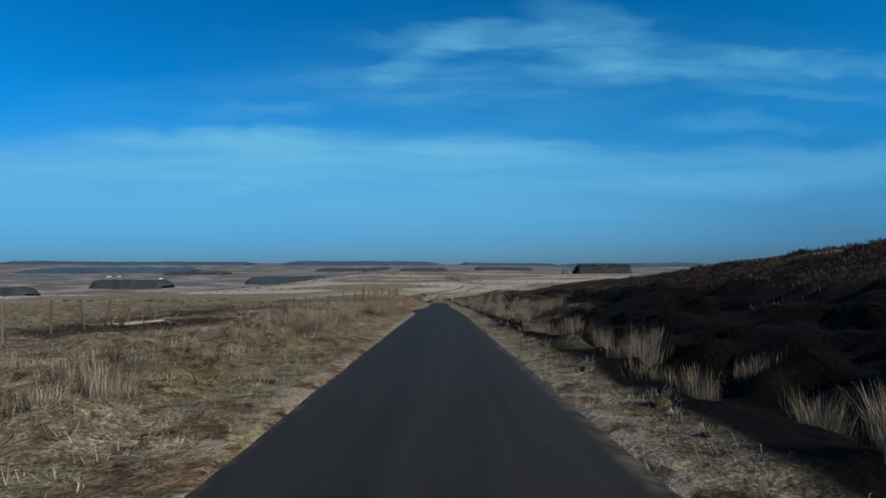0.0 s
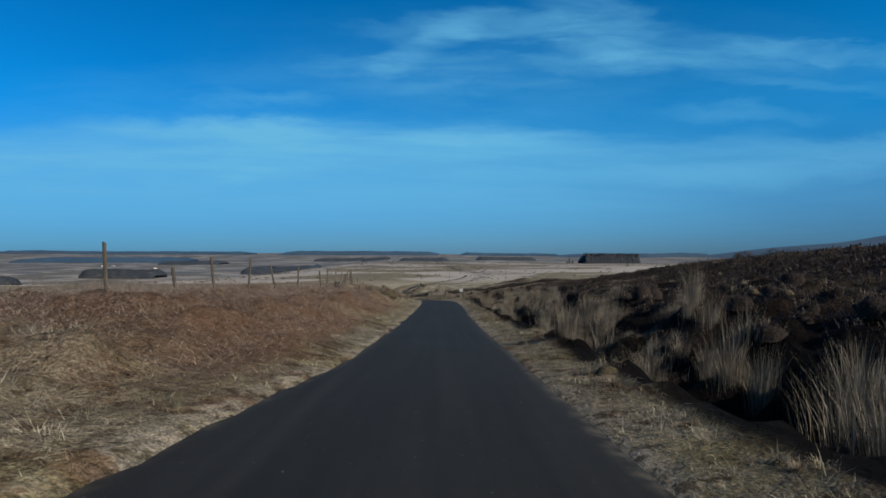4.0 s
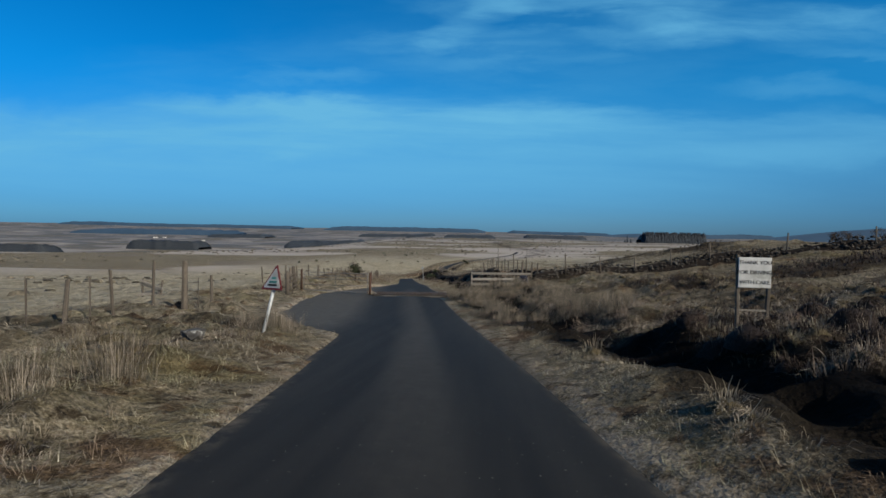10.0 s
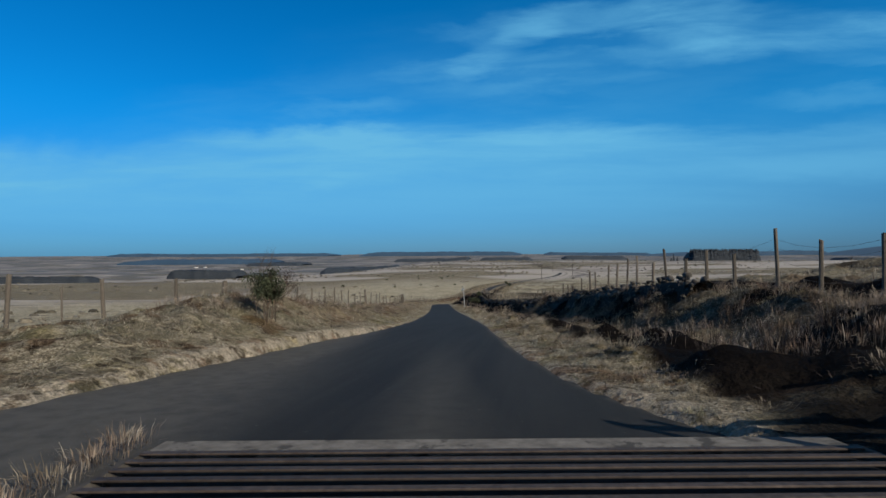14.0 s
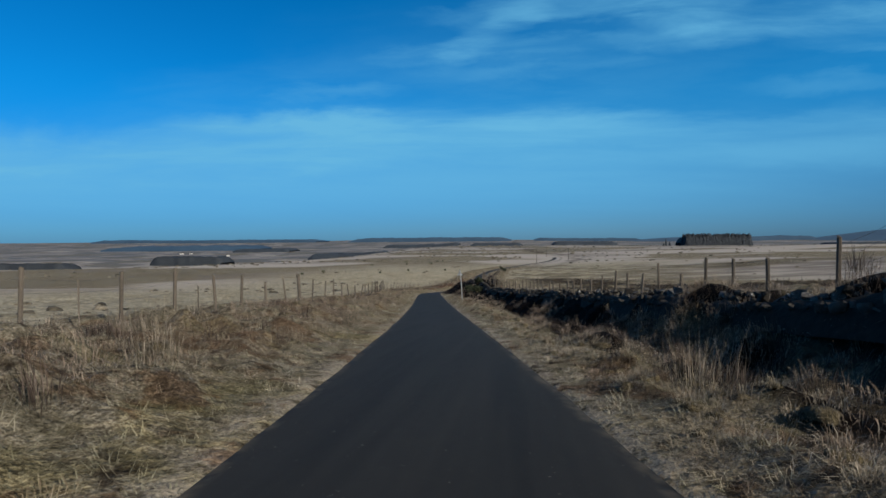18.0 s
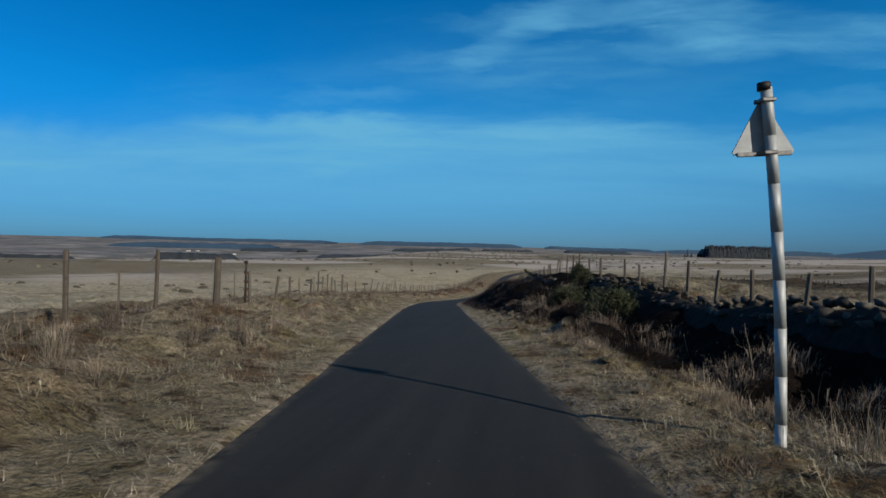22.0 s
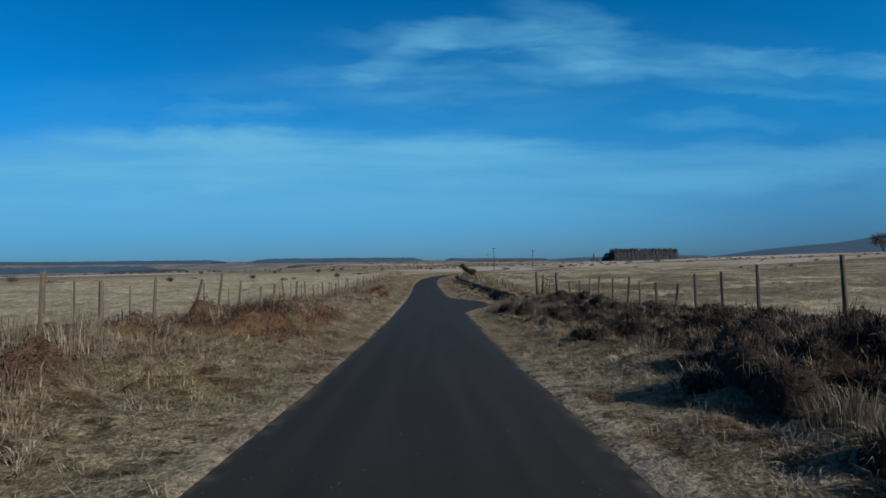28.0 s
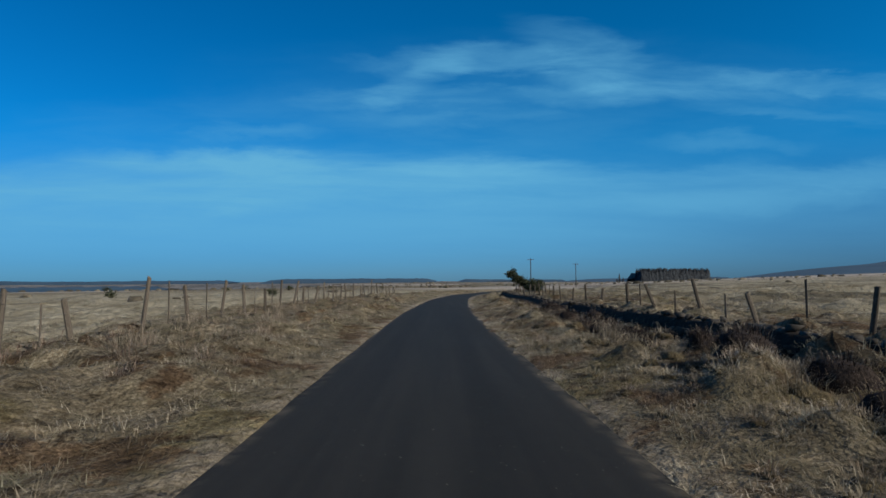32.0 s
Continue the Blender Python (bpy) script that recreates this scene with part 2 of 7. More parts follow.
def blade_material(name, colours, through=0.25, patch=None):
    """Grass and leaves: each blade its own tone, with broad drifts between two growths."""
    def build(nt, b):
        g = nt.nodes.new("ShaderNodeNewGeometry")
        stops = [(k / max(1, len(colours) - 1), c) for k, c in enumerate(colours)]
        col = ramp_of(nt, g.outputs["Random Per Island"], *stops)
        drift = noise_of(nt, 0.55, 5.0, 0.65)
        if patch:
            col = mixed(nt, ramp_of(nt, drift, (0.40, (0, 0, 0)), (0.60, (1, 1, 1))), col, mixed(nt, 0.70, col, patch))
        blotch = noise_of(nt, 1.5, 4.0, 0.6, None, 8.0)
        col = mixed(nt, ramp_of(nt, blotch, (0.50, (0, 0, 0)), (0.62, (1, 1, 1))), col, mixed(nt, 0.62, col, (0.145, 0.088, 0.048)) if patch else col)
        if patch:
            col = drifts_of(nt, col)
        wide = nt.nodes.new("ShaderNodeMapRange")
        nt.links.new(noise_of(nt, 3.6, 4.0, 0.6, None, 5.0), wide.inputs[0])
        wide.inputs[1].default_value, wide.inputs[2].default_value = 0.36, 0.64
        wide.inputs[3].default_value, wide.inputs[4].default_value = (0.54, 1.56) if patch else (0.64, 1.75)
        hs = nt.nodes.new("ShaderNodeHueSaturation")
        hs.inputs["Saturation"].default_value = 0.68
        nt.links.new(wide.outputs[0], hs.inputs["Value"])
        nt.links.new(col, hs.inputs["Color"])
        nt.links.new(hs.outputs[0], b.inputs["Base Color"])
        b.inputs["Roughness"].default_value = 0.75
        b.inputs["Specular IOR Level"].default_value = 0.15
        t = nt.nodes.new("ShaderNodeBsdfTranslucent")
        nt.links.new(hs.outputs[0], t.inputs[0])
        mx = nt.nodes.new("ShaderNodeMixShader")
        mx.inputs[0].default_value = through
        nt.links.new(b.outputs[0], mx.inputs[1])
        nt.links.new(t.outputs[0], mx.inputs[2])
        nt.links.new(mx.outputs[0], nt.nodes["Material Output"].inputs[0])
    return material(name, build)


def ground_build(nt, b):
    at = nt.nodes.new("ShaderNodeAttribute")
    at.attribute_name = "growth"
    sp = nt.nodes.new("ShaderNodeSeparateColor")
    nt.links.new(at.outputs["Color"], sp.inputs[0])
    tex = nt.nodes.new("ShaderNodeTexCoord").outputs["Object"]
    fine = noise_of(nt, 9.0, 6.0, 0.7, tex)
    clump = noise_of(nt, 1.1, 5.0, 0.6, tex, 2.0)
    wide = noise_of(nt, 0.055, 5.0, 0.6, tex, 7.0)
    fs = nt.nodes.new("ShaderNodeAttribute")
    fs.attribute_name = "fields"
    sp2 = nt.nodes.new("ShaderNodeSeparateColor")
    nt.links.new(fs.outputs["Color"], sp2.inputs[0])
    field = noise_of(nt, 0.0065, 4.0, 0.5, tex, 11.0)
    mat_ = noise_of(nt, 26.0, 5.0, 0.75, tex, 1.0)
    tuft = noise_of(nt, 4.2, 5.0, 0.65, tex, 13.0)
    straw = ramp_of(nt, mat_, (0.32, (0.036, 0.027, 0.016)), (0.47, (0.195, 0.164, 0.106)), (0.64, (0.49, 0.43, 0.305)))
    # random dark blotches painted as the shade between tufts
    straw = mixed(nt, ramp_of(nt, tuft, (0.40, (1, 1, 1)), (0.56, (0, 0, 0))), straw, mixed(nt, 0.66, straw, (0.042, 0.032, 0.018)))
    straw = mixed(nt, ramp_of(nt, clump, (0.46, (0, 0, 0)), (0.66, (1, 1, 1))), straw, mixed(nt, 0.6, straw, (0.125, 0.115, 0.055)))
    grit = ramp_of(nt, mat_, (0.32, (0.15, 0.125, 0.085)), (0.66, (0.50, 0.43, 0.32)))
    straw = mixed(nt, sp2.outputs[1], straw, mixed(nt, ramp_of(nt, tuft, (0.38, (0, 0, 0)), (0.52, (1, 1, 1))), straw, grit))
    straw = mixed(nt, ramp_of(nt, wide, (0.48, (0, 0, 0)), (0.60, (1, 1, 1))), straw, mixed(nt, 0.5, straw, (0.13, 0.10, 0.055)))
    # pale far fields, with distance haze mixed in as a greyer tone
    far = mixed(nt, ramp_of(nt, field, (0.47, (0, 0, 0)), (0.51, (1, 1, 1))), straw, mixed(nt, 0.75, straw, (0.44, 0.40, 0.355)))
    moss = noise_of(nt, 0.012, 3.0, 0.5, tex, 15.0)
    far = mixed(nt, ramp_of(nt, moss, (0.55, (0, 0, 0)), (0.60, (1, 1, 1))), far, mixed(nt, 0.5, far, (0.17, 0.15, 0.13)))
    sward = ramp_of(nt, noise_of(nt, 1.6, 6.0, 0.7, tex, 21.0), (0.34, (0.19, 0.165, 0.105)), (0.52, (0.35, 0.315, 0.215)), (0.70, (0.47, 0.425, 0.31)))
    sward = mixed(nt, ramp_of(nt, noise_of(nt, 0.16, 5.0, 0.6, tex, 23.0), (0.50, (0, 0, 0)), (0.62, (1, 1, 1))), sward, mixed(nt, 0.55, sward, (0.20, 0.165, 0.09)))
    straw = drifts_of(nt, straw)
    straw = mixed(nt, sp2.outputs[2], straw, sward)
    # distance haze put into the far ground's colour as blue-grey bands
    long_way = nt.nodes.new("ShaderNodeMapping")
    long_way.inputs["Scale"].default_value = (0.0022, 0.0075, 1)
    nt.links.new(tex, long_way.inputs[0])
    haze_bands = noise_of(nt, 1.0, 5.0, 0.6, long_way.outputs[0], 27.0)
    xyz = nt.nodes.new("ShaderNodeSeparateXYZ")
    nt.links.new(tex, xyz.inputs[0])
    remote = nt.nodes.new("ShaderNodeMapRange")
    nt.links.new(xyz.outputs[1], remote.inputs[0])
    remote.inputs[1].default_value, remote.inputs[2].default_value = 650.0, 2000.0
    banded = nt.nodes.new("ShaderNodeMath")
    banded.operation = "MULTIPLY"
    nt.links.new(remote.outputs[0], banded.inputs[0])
    nt.links.new(ramp_of(nt, haze_bands, (0.40, (0.25, 0.25, 0.25)), (0.56, (0.9, 0.9, 0.9))), banded.inputs[1])
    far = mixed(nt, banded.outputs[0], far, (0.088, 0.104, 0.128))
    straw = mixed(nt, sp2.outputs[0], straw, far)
    faded = nt.nodes.new("ShaderNodeHueSaturation")
    faded.inputs["Saturation"].default_value = 0.82
    nt.links.new(straw, faded.inputs["Color"])
    straw = faded.outputs[0]
    heath = ramp_of(nt, clump, (0.36, (0.005, 0.004, 0.004)), (0.56, (0.016, 0.011, 0.009)), (0.76, (0.085, 0.058, 0.036)))
    rust = ramp_of(nt, fine, (0.3, (0.060, 0.036, 0.024)), (0.7, (0.20, 0.128, 0.084)))
    # near black for burnt peat and mud, and for shade painted on the ground
    char_shade = ramp_of(nt, fine, (0.3, (0.0025, 0.0025, 0.0025)), (0.75, (0.009, 0.007, 0.006)))
    col = mixed(nt, sp.outputs[0], straw, heath)
    col = mixed(nt, sp.outputs[1], col, rust)
    col = mixed(nt, sp.outputs[2], col, char_shade)
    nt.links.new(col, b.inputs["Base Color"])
    b.inputs["Roughness"].default_value = 0.95
    b.inputs["Specular IOR Level"].default_value = 0.05
    add = nt.nodes.new("ShaderNodeMath")
    add.operation = "MULTIPLY_ADD"
    nt.links.new(clump, add.inputs[0])
    add.inputs[1].default_value = 3.0
    nt.links.new(fine, add.inputs[2])
    add2 = nt.nodes.new("ShaderNodeMath")
    add2.operation = "MULTIPLY_ADD"
    nt.links.new(tuft, add2.inputs[0])
    add2.inputs[1].default_value = 1.6
    nt.links.new(add.outputs[0], add2.inputs[2])
    bumped(nt, b, add2.outputs[0], 0.9, 0.14)


def asphalt_build(nt, b):
    tex = nt.nodes.new("ShaderNodeTexCoord").outputs["Object"]
    at = nt.nodes.new("ShaderNodeAttribute")
    at.attribute_name = "wear"
    sp = nt.nodes.new("ShaderNodeSeparateColor")
    nt.links.new(at.outputs["Color"], sp.inputs[0])
    grit = noise_of(nt, 90.0, 4.0, 0.7, tex)
    stain = noise_of(nt, 0.9, 5.0, 0.6, tex, 3.0)
    col = ramp_of(nt, grit, (0.3, (0.0115, 0.0118, 0.0110)), (0.62, (0.0215, 0.0216, 0.0195)), (0.8, (0.050, 0.049, 0.043)))
    col = mixed(nt, ramp_of(nt, stain, (0.42, (0, 0, 0)), (0.7, (1, 1, 1))), col, mixed(nt, 0.5, col, (0.020, 0.019, 0.018)))
    col = mixed(nt, sp.outputs[0], col, mixed(nt, 0.62, col, (0.009, 0.009, 0.0095)))
    mottle = noise_of(nt, 5.0, 5.0, 0.7, tex, 12.0)
    col = mixed(nt, ramp_of(nt, mottle, (0.38, (0, 0, 0)), (0.66, (1, 1, 1))), mixed(nt, 0.45, col, (0.010, 0.010, 0.0105)), col)
    fleck = noise_of(nt, 22.0, 2.0, 0.5, tex, 17.0)
    col = mixed(nt, ramp_of(nt, fleck, (0.70, (0, 0, 0)), (0.74, (1, 1, 1))), col, (0.11, 0.10, 0.085))
    mp = nt.nodes.new("ShaderNodeMapping")
    mp.inputs["Scale"].default_value = (3.2, 0.10, 1)
    nt.links.new(tex, mp.inputs[0])
    drag = noise_of(nt, 1.0, 4.0, 0.6, mp.outputs[0], 19.0)
    col = mixed(nt, ramp_of(nt, drag, (0.40, (0, 0, 0)), (0.68, (1, 1, 1))), col, mixed(nt, 0.28, col, (0.046, 0.044, 0.039)))
    dust = noise_of(nt, 4.0, 5.0, 0.65, tex, 6.0)
    mul = nt.nodes.new("ShaderNodeMath")
    mul.operation = "MULTIPLY"
    nt.links.new(sp.outputs[1], mul.inputs[0])
    nt.links.new(ramp_of(nt, dust, (0.42, (0, 0, 0)), (0.70, (0.6, 0.6, 0.6))), mul.inputs[1])
    col = mixed(nt, mul.outputs[0], col, (0.20, 0.17, 0.125))
    pale = nt.nodes.new("ShaderNodeMath")
    pale.operation = "MULTIPLY"
    nt.links.new(sp.outputs[2], pale.inputs[0])
    nt.links.new(ramp_of(nt, dust, (0.25, (0.35, 0.35, 0.35)), (0.6, (1, 1, 1))), pale.inputs[1])
    col = mixed(nt, pale.outputs[0], col, (0.082, 0.077, 0.066))
    nt.links.new(col, b.inputs["Base Color"])
    b.inputs["Roughness"].default_value = 0.85
    b.inputs["Specular IOR Level"].default_value = 0.2
    bumped(nt, b, grit, 0.5, 0.004)


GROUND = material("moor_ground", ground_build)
ASPHALT = material("asphalt", asphalt_build)
STRAW = blade_material("dry_grass", [(0.19, 0.160, 0.095), (0.33, 0.290, 0.18), (0.42, 0.37, 0.25), (0.50, 0.455, 0.325)], 0.30, (0.165, 0.172, 0.072))
ROUGH = blade_material("rough_grass", [(0.17, 0.125, 0.080), (0.35, 0.28, 0.18), (0.52, 0.45, 0.32)], 0.28, (0.22, 0.185, 0.095))
RUSH = blade_material("rush_stems", [(0.038, 0.031, 0.016), (0.11, 0.087, 0.050), (0.18, 0.142, 0.092), (0.32, 0.26, 0.18)], 0.13)
BRACKEN = blade_material("dead_bracken", [(0.10, 0.060, 0.040), (0.19, 0.122, 0.080), (0.26, 0.175, 0.118), (0.32, 0.23, 0.155)], 0.2)
WITHERED = blade_material("withered_stems", [(0.085, 0.052, 0.034), (0.20, 0.138, 0.088), (0.34, 0.25, 0.165), (0.50, 0.42, 0.31)], 0.25, (0.22, 0.15, 0.085))
SPECK = blade_material("rush_cushions", [(0.030, 0.027, 0.018), (0.085, 0.070, 0.042), (0.17, 0.14, 0.085)], 0.1)
HEATHER = blade_material("heather_sprigs", [(0.007, 0.005, 0.0045), (0.026, 0.017, 0.015), (0.066, 0.044, 0.036)], 0.05)
TUSSOCK = simple("tussock_thatch", (0.040, 0.032, 0.018), (0.19, 0.155, 0.088), 34, 0.95, bump=1.0, deep=0.06, stretch=(1, 1, 0.4))
MOUND = simple("heather_peat", (0.008, 0.006, 0.005), (0.050, 0.036, 0.030), 22, 0.95, bump=1.0, deep=0.05)
STALK = blade_material("dead_stalks", [(0.018, 0.011, 0.008), (0.055, 0.035, 0.025), (0.12, 0.085, 0.06)], 0.1)
RUSTY = blade_material("rust_brown_mat", [(0.010, 0.004, 0.004), (0.032, 0.013, 0.010), (0.070, 0.030, 0.022)], 0.1)
TAR = simple("fresh_tar", (0.006, 0.006, 0.006), (0.014, 0.014, 0.014), 14, 0.7, bump=0.4)
GORSE = blade_material("gorse_leaves", [(0.012, 0.018, 0.007), (0.035, 0.048, 0.016), (0.07, 0.08, 0.03)], 0.15)
# the blue of distant haze is mixed into these woods' base colour
FARWOOD = blade_material("hazed_far_wood", [(0.019, 0.030, 0.046), (0.021, 0.034, 0.051), (0.024, 0.038, 0.056)], 0.05)


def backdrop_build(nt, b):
    """Far hills and woods: the haze before them is put in as blue colour and glow."""
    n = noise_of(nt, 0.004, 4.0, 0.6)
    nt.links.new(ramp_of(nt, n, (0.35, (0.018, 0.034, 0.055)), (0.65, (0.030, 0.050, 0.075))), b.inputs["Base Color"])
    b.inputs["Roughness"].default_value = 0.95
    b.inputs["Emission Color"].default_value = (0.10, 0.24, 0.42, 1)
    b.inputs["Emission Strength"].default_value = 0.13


HAZED_FAR = material("far_backdrop", backdrop_build)
# needle colour carries the blue cast of haze over the distance
CONIFER = blade_material("hazed_conifer_needles", [(0.014, 0.020, 0.029), (0.020, 0.028, 0.038), (0.028, 0.038, 0.049)], 0.05)
TWIG = simple("bare_twigs", (0.05, 0.036, 0.026), (0.13, 0.10, 0.075), 30, 0.9)
POST = simple("weathered_timber", (0.055, 0.046, 0.037), (0.18, 0.155, 0.125), 16, 0.85, bump=0.5, stretch=(6, 6, 0.7))
CANE = simple("dry_cane", (0.22, 0.175, 0.115), (0.46, 0.39, 0.28), 20, 0.85, stretch=(6, 6, 0.7))
PALE = simple("silvered_boards", (0.15, 0.135, 0.115), (0.36, 0.335, 0.29), 14, 0.85, bump=0.5, stretch=(1, 6, 6))
WIRE = simple("fence_wire", (0.10, 0.09, 0.085), (0.22, 0.21, 0.20), 40, 0.55, 0.7)
# stone and earth are darkened for the walls' shaded faces
STONE = simple("field_stone", (0.020, 0.018, 0.016), (0.080, 0.072, 0.062), 7, 0.92, bump=0.7, deep=0.03, spots=(0.10, 0.095, 0.085))
# the same stone made paler for sunlit wall tops, with lichen spots
CAP = simple("sunlit_lichened_cap", (0.035, 0.033, 0.030), (0.19, 0.18, 0.165), 7, 0.92, bump=0.7, deep=0.03, spots=(0.42, 0.42, 0.39))
EARTH = simple("bank_earth", (0.008, 0.006, 0.005), (0.035, 0.026, 0.020), 6, 0.95, bump=0.8, deep=0.05)
STEEL = simple("galvanised_steel", (0.12, 0.115, 0.11), (0.28, 0.28, 0.275), 22, 0.5, 0.55, bump=0.1)
RUST = simple("rusted_steel", (0.040, 0.022, 0.016), (0.115, 0.066, 0.047), 18, 0.8, 0.2)
BAR = simple("worn_grid_steel", (0.028, 0.021, 0.018), (0.082, 0.064, 0.054), 18, 0.7, 0.1)
PIT_SHADE = simple("grid_pit_shade", (0.006, 0.006, 0.006), (0.02, 0.018, 0.016), 5, 0.95)
KERB = simple("dirty_kerb", (0.03, 0.027, 0.023), (0.10, 0.09, 0.078), 9, 0.9)
CONCRETE = simple("worn_concrete", (0.10, 0.092, 0.080), (0.24, 0.225, 0.20), 9, 0.9, spots=(0.06, 0.056, 0.05))
WHITE = simple("sign_white", (0.36, 0.37, 0.36), (0.54, 0.55, 0.54), 6, 0.6, spots=(0.30, 0.31, 0.29))
RED = simple("sign_red", (0.10, 0.016, 0.016), (0.17, 0.028, 0.026), 8, 0.5)
BLACK = simple("sign_black", (0.014, 0.014, 0.015), (0.03, 0.03, 0.032), 8, 0.6)
TEAL = simple("sign_green", (0.03, 0.16, 0.15), (0.05, 0.22, 0.20), 8, 0.6)
GREY = simple("sign_back_grey", (0.26, 0.28, 0.29), (0.40, 0.42, 0.42), 10, 0.6, 0.2)
POLE = simple("grey_pole", (0.30, 0.32, 0.32), (0.46, 0.48, 0.48), 12, 0.55, 0.2)
TARRED = simple("tarred_pole", (0.03, 0.026, 0.022), (0.09, 0.075, 0.06), 10, 0.8)
RENDER_WALL = simple("whitewashed_wall", (0.62, 0.61, 0.57), (0.80, 0.79, 0.75), 3, 0.8)
SLATE = simple("slate_roof", (0.05, 0.052, 0.058), (0.10, 0.10, 0.11), 3, 0.7)
PLASTIC = simple("dark_plastic", (0.012, 0.012, 0.018), (0.03, 0.03, 0.045), 6, 0.4)

# ---- the lie of the land ----


def hermite(xs, ys):
    xs, ys = np.array(xs, float), np.array(ys, float)
    m = np.gradient(ys, xs)

    def at(q):
        q = np.asarray(q, float)
        k = np.clip(np.searchsorted(xs, q) - 1, 0, len(xs) - 2)
        h = xs[k + 1] - xs[k]
        t = (q - xs[k]) / h
        s = t * t * (3 - 2 * t)
        mid = ys[k] * (1 - s) + ys[k + 1] * s + h * (m[k] * (t**3 - 2 * t**2 + t) + m[k + 1] * (t**3 - t**2))
        return np.where(q < xs[0], ys[0] + (q - xs[0]) * m[0], np.where(q > xs[-1], ys[-1] + (q - xs[-1]) * m[-1], mid))
    return at


# the middle of the road: y, x, z
ROAD = [
    (-60, -0.31, 3.40),
    (-20, -0.16, 1.15),
    (0, -0.11, 0.00),
    (15, -0.16, -0.87),
    (30, -0.17, -1.78),
    (45, -0.26, -2.78),
    (60, -0.38, -3.86),
    (75, -0.43, -4.89),
    (90, -0.37, -5.80),
    (105, -0.78, -6.80),
    (120, -2.05, -8.19),
    (135, -4.00, -9.57),
    (150, -6.34, -10.52),
    (165, -8.43, -11.69),
    (180, -10.54, -13.11),
    (195, -12.83, -14.52),
    (210, -15.18, -15.82),
    (225, -17.60, -16.96),
    (240, -19.88, -18.11),
    (255, -21.38, -19.42),
    (270, -21.89, -20.75),
    (285, -21.70, -21.95),
    (300, -21.30, -22.90),
    (315, -21.07, -23.57),
    (330, -20.97, -24.09),
    (345, -20.90, -24.48),
    (354, -20.88, -24.57),
    (373, -20.75, -24.65),
    (384, -20.30, -24.70),
    (396, -19.50, -24.75),
    (411, -17.70, -24.85),
    (428, -14.40, -25.00),
]
_r = np.array(ROAD)
_bend = hermite([428, 470, 520, 600, 800, 5000], [-14.4, -3.0, 12.0, 24.0, 10.0, 0.0])
_mid, _level = hermite(_r[:, 0], _r[:, 1]), hermite(_r[:, 0], _r[:, 2])
FAR_Y = [428, 600, 900, 1240, 1600, 2000, 2600, 3200, 4000, 4900]
LEFT_Y = [380, 650, 900, 1300, 1800, 2500, 3200, 4000, 4900]
LEFT_Z = [-27.0, -46.0, -60.0, -76.0, -78.0, -70.0, -54.0, -29.0, -21.0]
FAR_Z = [-25.0, -26.0, -28.0, -27.0, -33.0, -37.0, -37.0, -35.0, -31.0, -27.0]
_far, _vale = hermite(FAR_Y, FAR_Z), hermite(LEFT_Y, LEFT_Z)


def road_x(y):
    y = np.asarray(y, float)
    return np.where(y < 428, _mid(np.maximum(y, -60)), _bend(np.maximum(y, 428)))


def road_z(y):
    y = np.asarray(y, float)
    return np.where(y < 428, _level(np.maximum(y, -60)), _far(np.maximum(y, 428)))


# height over the road at 2.6, 4.5, 7, 12 and 28 m from its middle, on either hand
OFFSETS = [1.5, 2.6, 4.5, 7.0, 12.0, 28.0]
LEFT = np.array([
    (-30, .08, .10, -.10, -.5, -1.2), (35, .08, .10, -.10, -.6, -1.2), (52, .10, .30, .40, .20, -.8),
    (62, .15, .80, 1.05, .90, 0), (78, .15, .80, 1.10, .90, 0), (95, .15, .90, 1.45, 1.50, .4),
    (107, .10, .60, 1.20, 1.45, .2), (116, .05, .20, .30, 0, -.8), (128, 0, 0, .10, -.2, -1.0),
    (150, 0, .05, .10, -.3, -1.2), (154, .12, .55, .25, -.25, -1.2), (158, .18, .75, .35, -.2, -1.2), (165, .12, .50, .35, -.1, -1.1), (172, .02, .25, .45, .15, -1.0), (200, .02, .25, .50, .20, -1.0),
    (228, .02, .15, .25, 0, -1.0), (270, .05, .25, .55, .25, -.6), (310, .05, .20, .30, .10, -.3),
    (345, .02, .05, 0, -.1, -.2)])
RIGHT = np.array([
    (-30, .05, -.10, .45, 1.4, 3.9), (35, .05, -.10, .50, 1.5, 4.2), (60, .05, -.10, .85, 1.5, 3.7), (80, .08, -.10, .75, 1.4, 3.8),
    (100, .10, .05, .45, 1.1, 3.8), (112, .15, .25, .60, 1.2, 3.6), (124, .18, .30, .65, 1.25, 3.4), (130, .10, .10, .50, 1.3, 3.2), (147, .05, .10, .50, 1.25, 3.15),
    (154, .05, .05, .85, 1.5, 3.5), (160, .05, -.05, 1.15, 1.75, 4.2), (168, .05, -.25, 1.20, 1.75, 4.2), (178, .05, -.30, 1.02, 1.4, 3.8), (190, .08, -.25, .85, 1.05, 2.0),
    (222, .10, -.15, .80, .95, 1.2), (235, .14, 1.10, 1.70, 1.8, 1.7), (241, .28, 1.55, 2.05, 2.1, 2.0), (250, .38, 1.50, 2.0, 2.1, 2.0), (264, .42, 1.46, 2.0, 2.15, 2.0), (274, .34, 1.36, 1.9, 2.05, 1.9),
    (281, .06, .55, 1.3, 1.4, 1.4), (289, .08, .25, .9, 1.1, 1.2), (298, .08, .20, .75, 1.0, 1.1), (310, .05, .02, .18, .20, .55), (330, .05, -.03, .20, .25, .6),
    (345, .05, -.08, .42, .45, .7)])
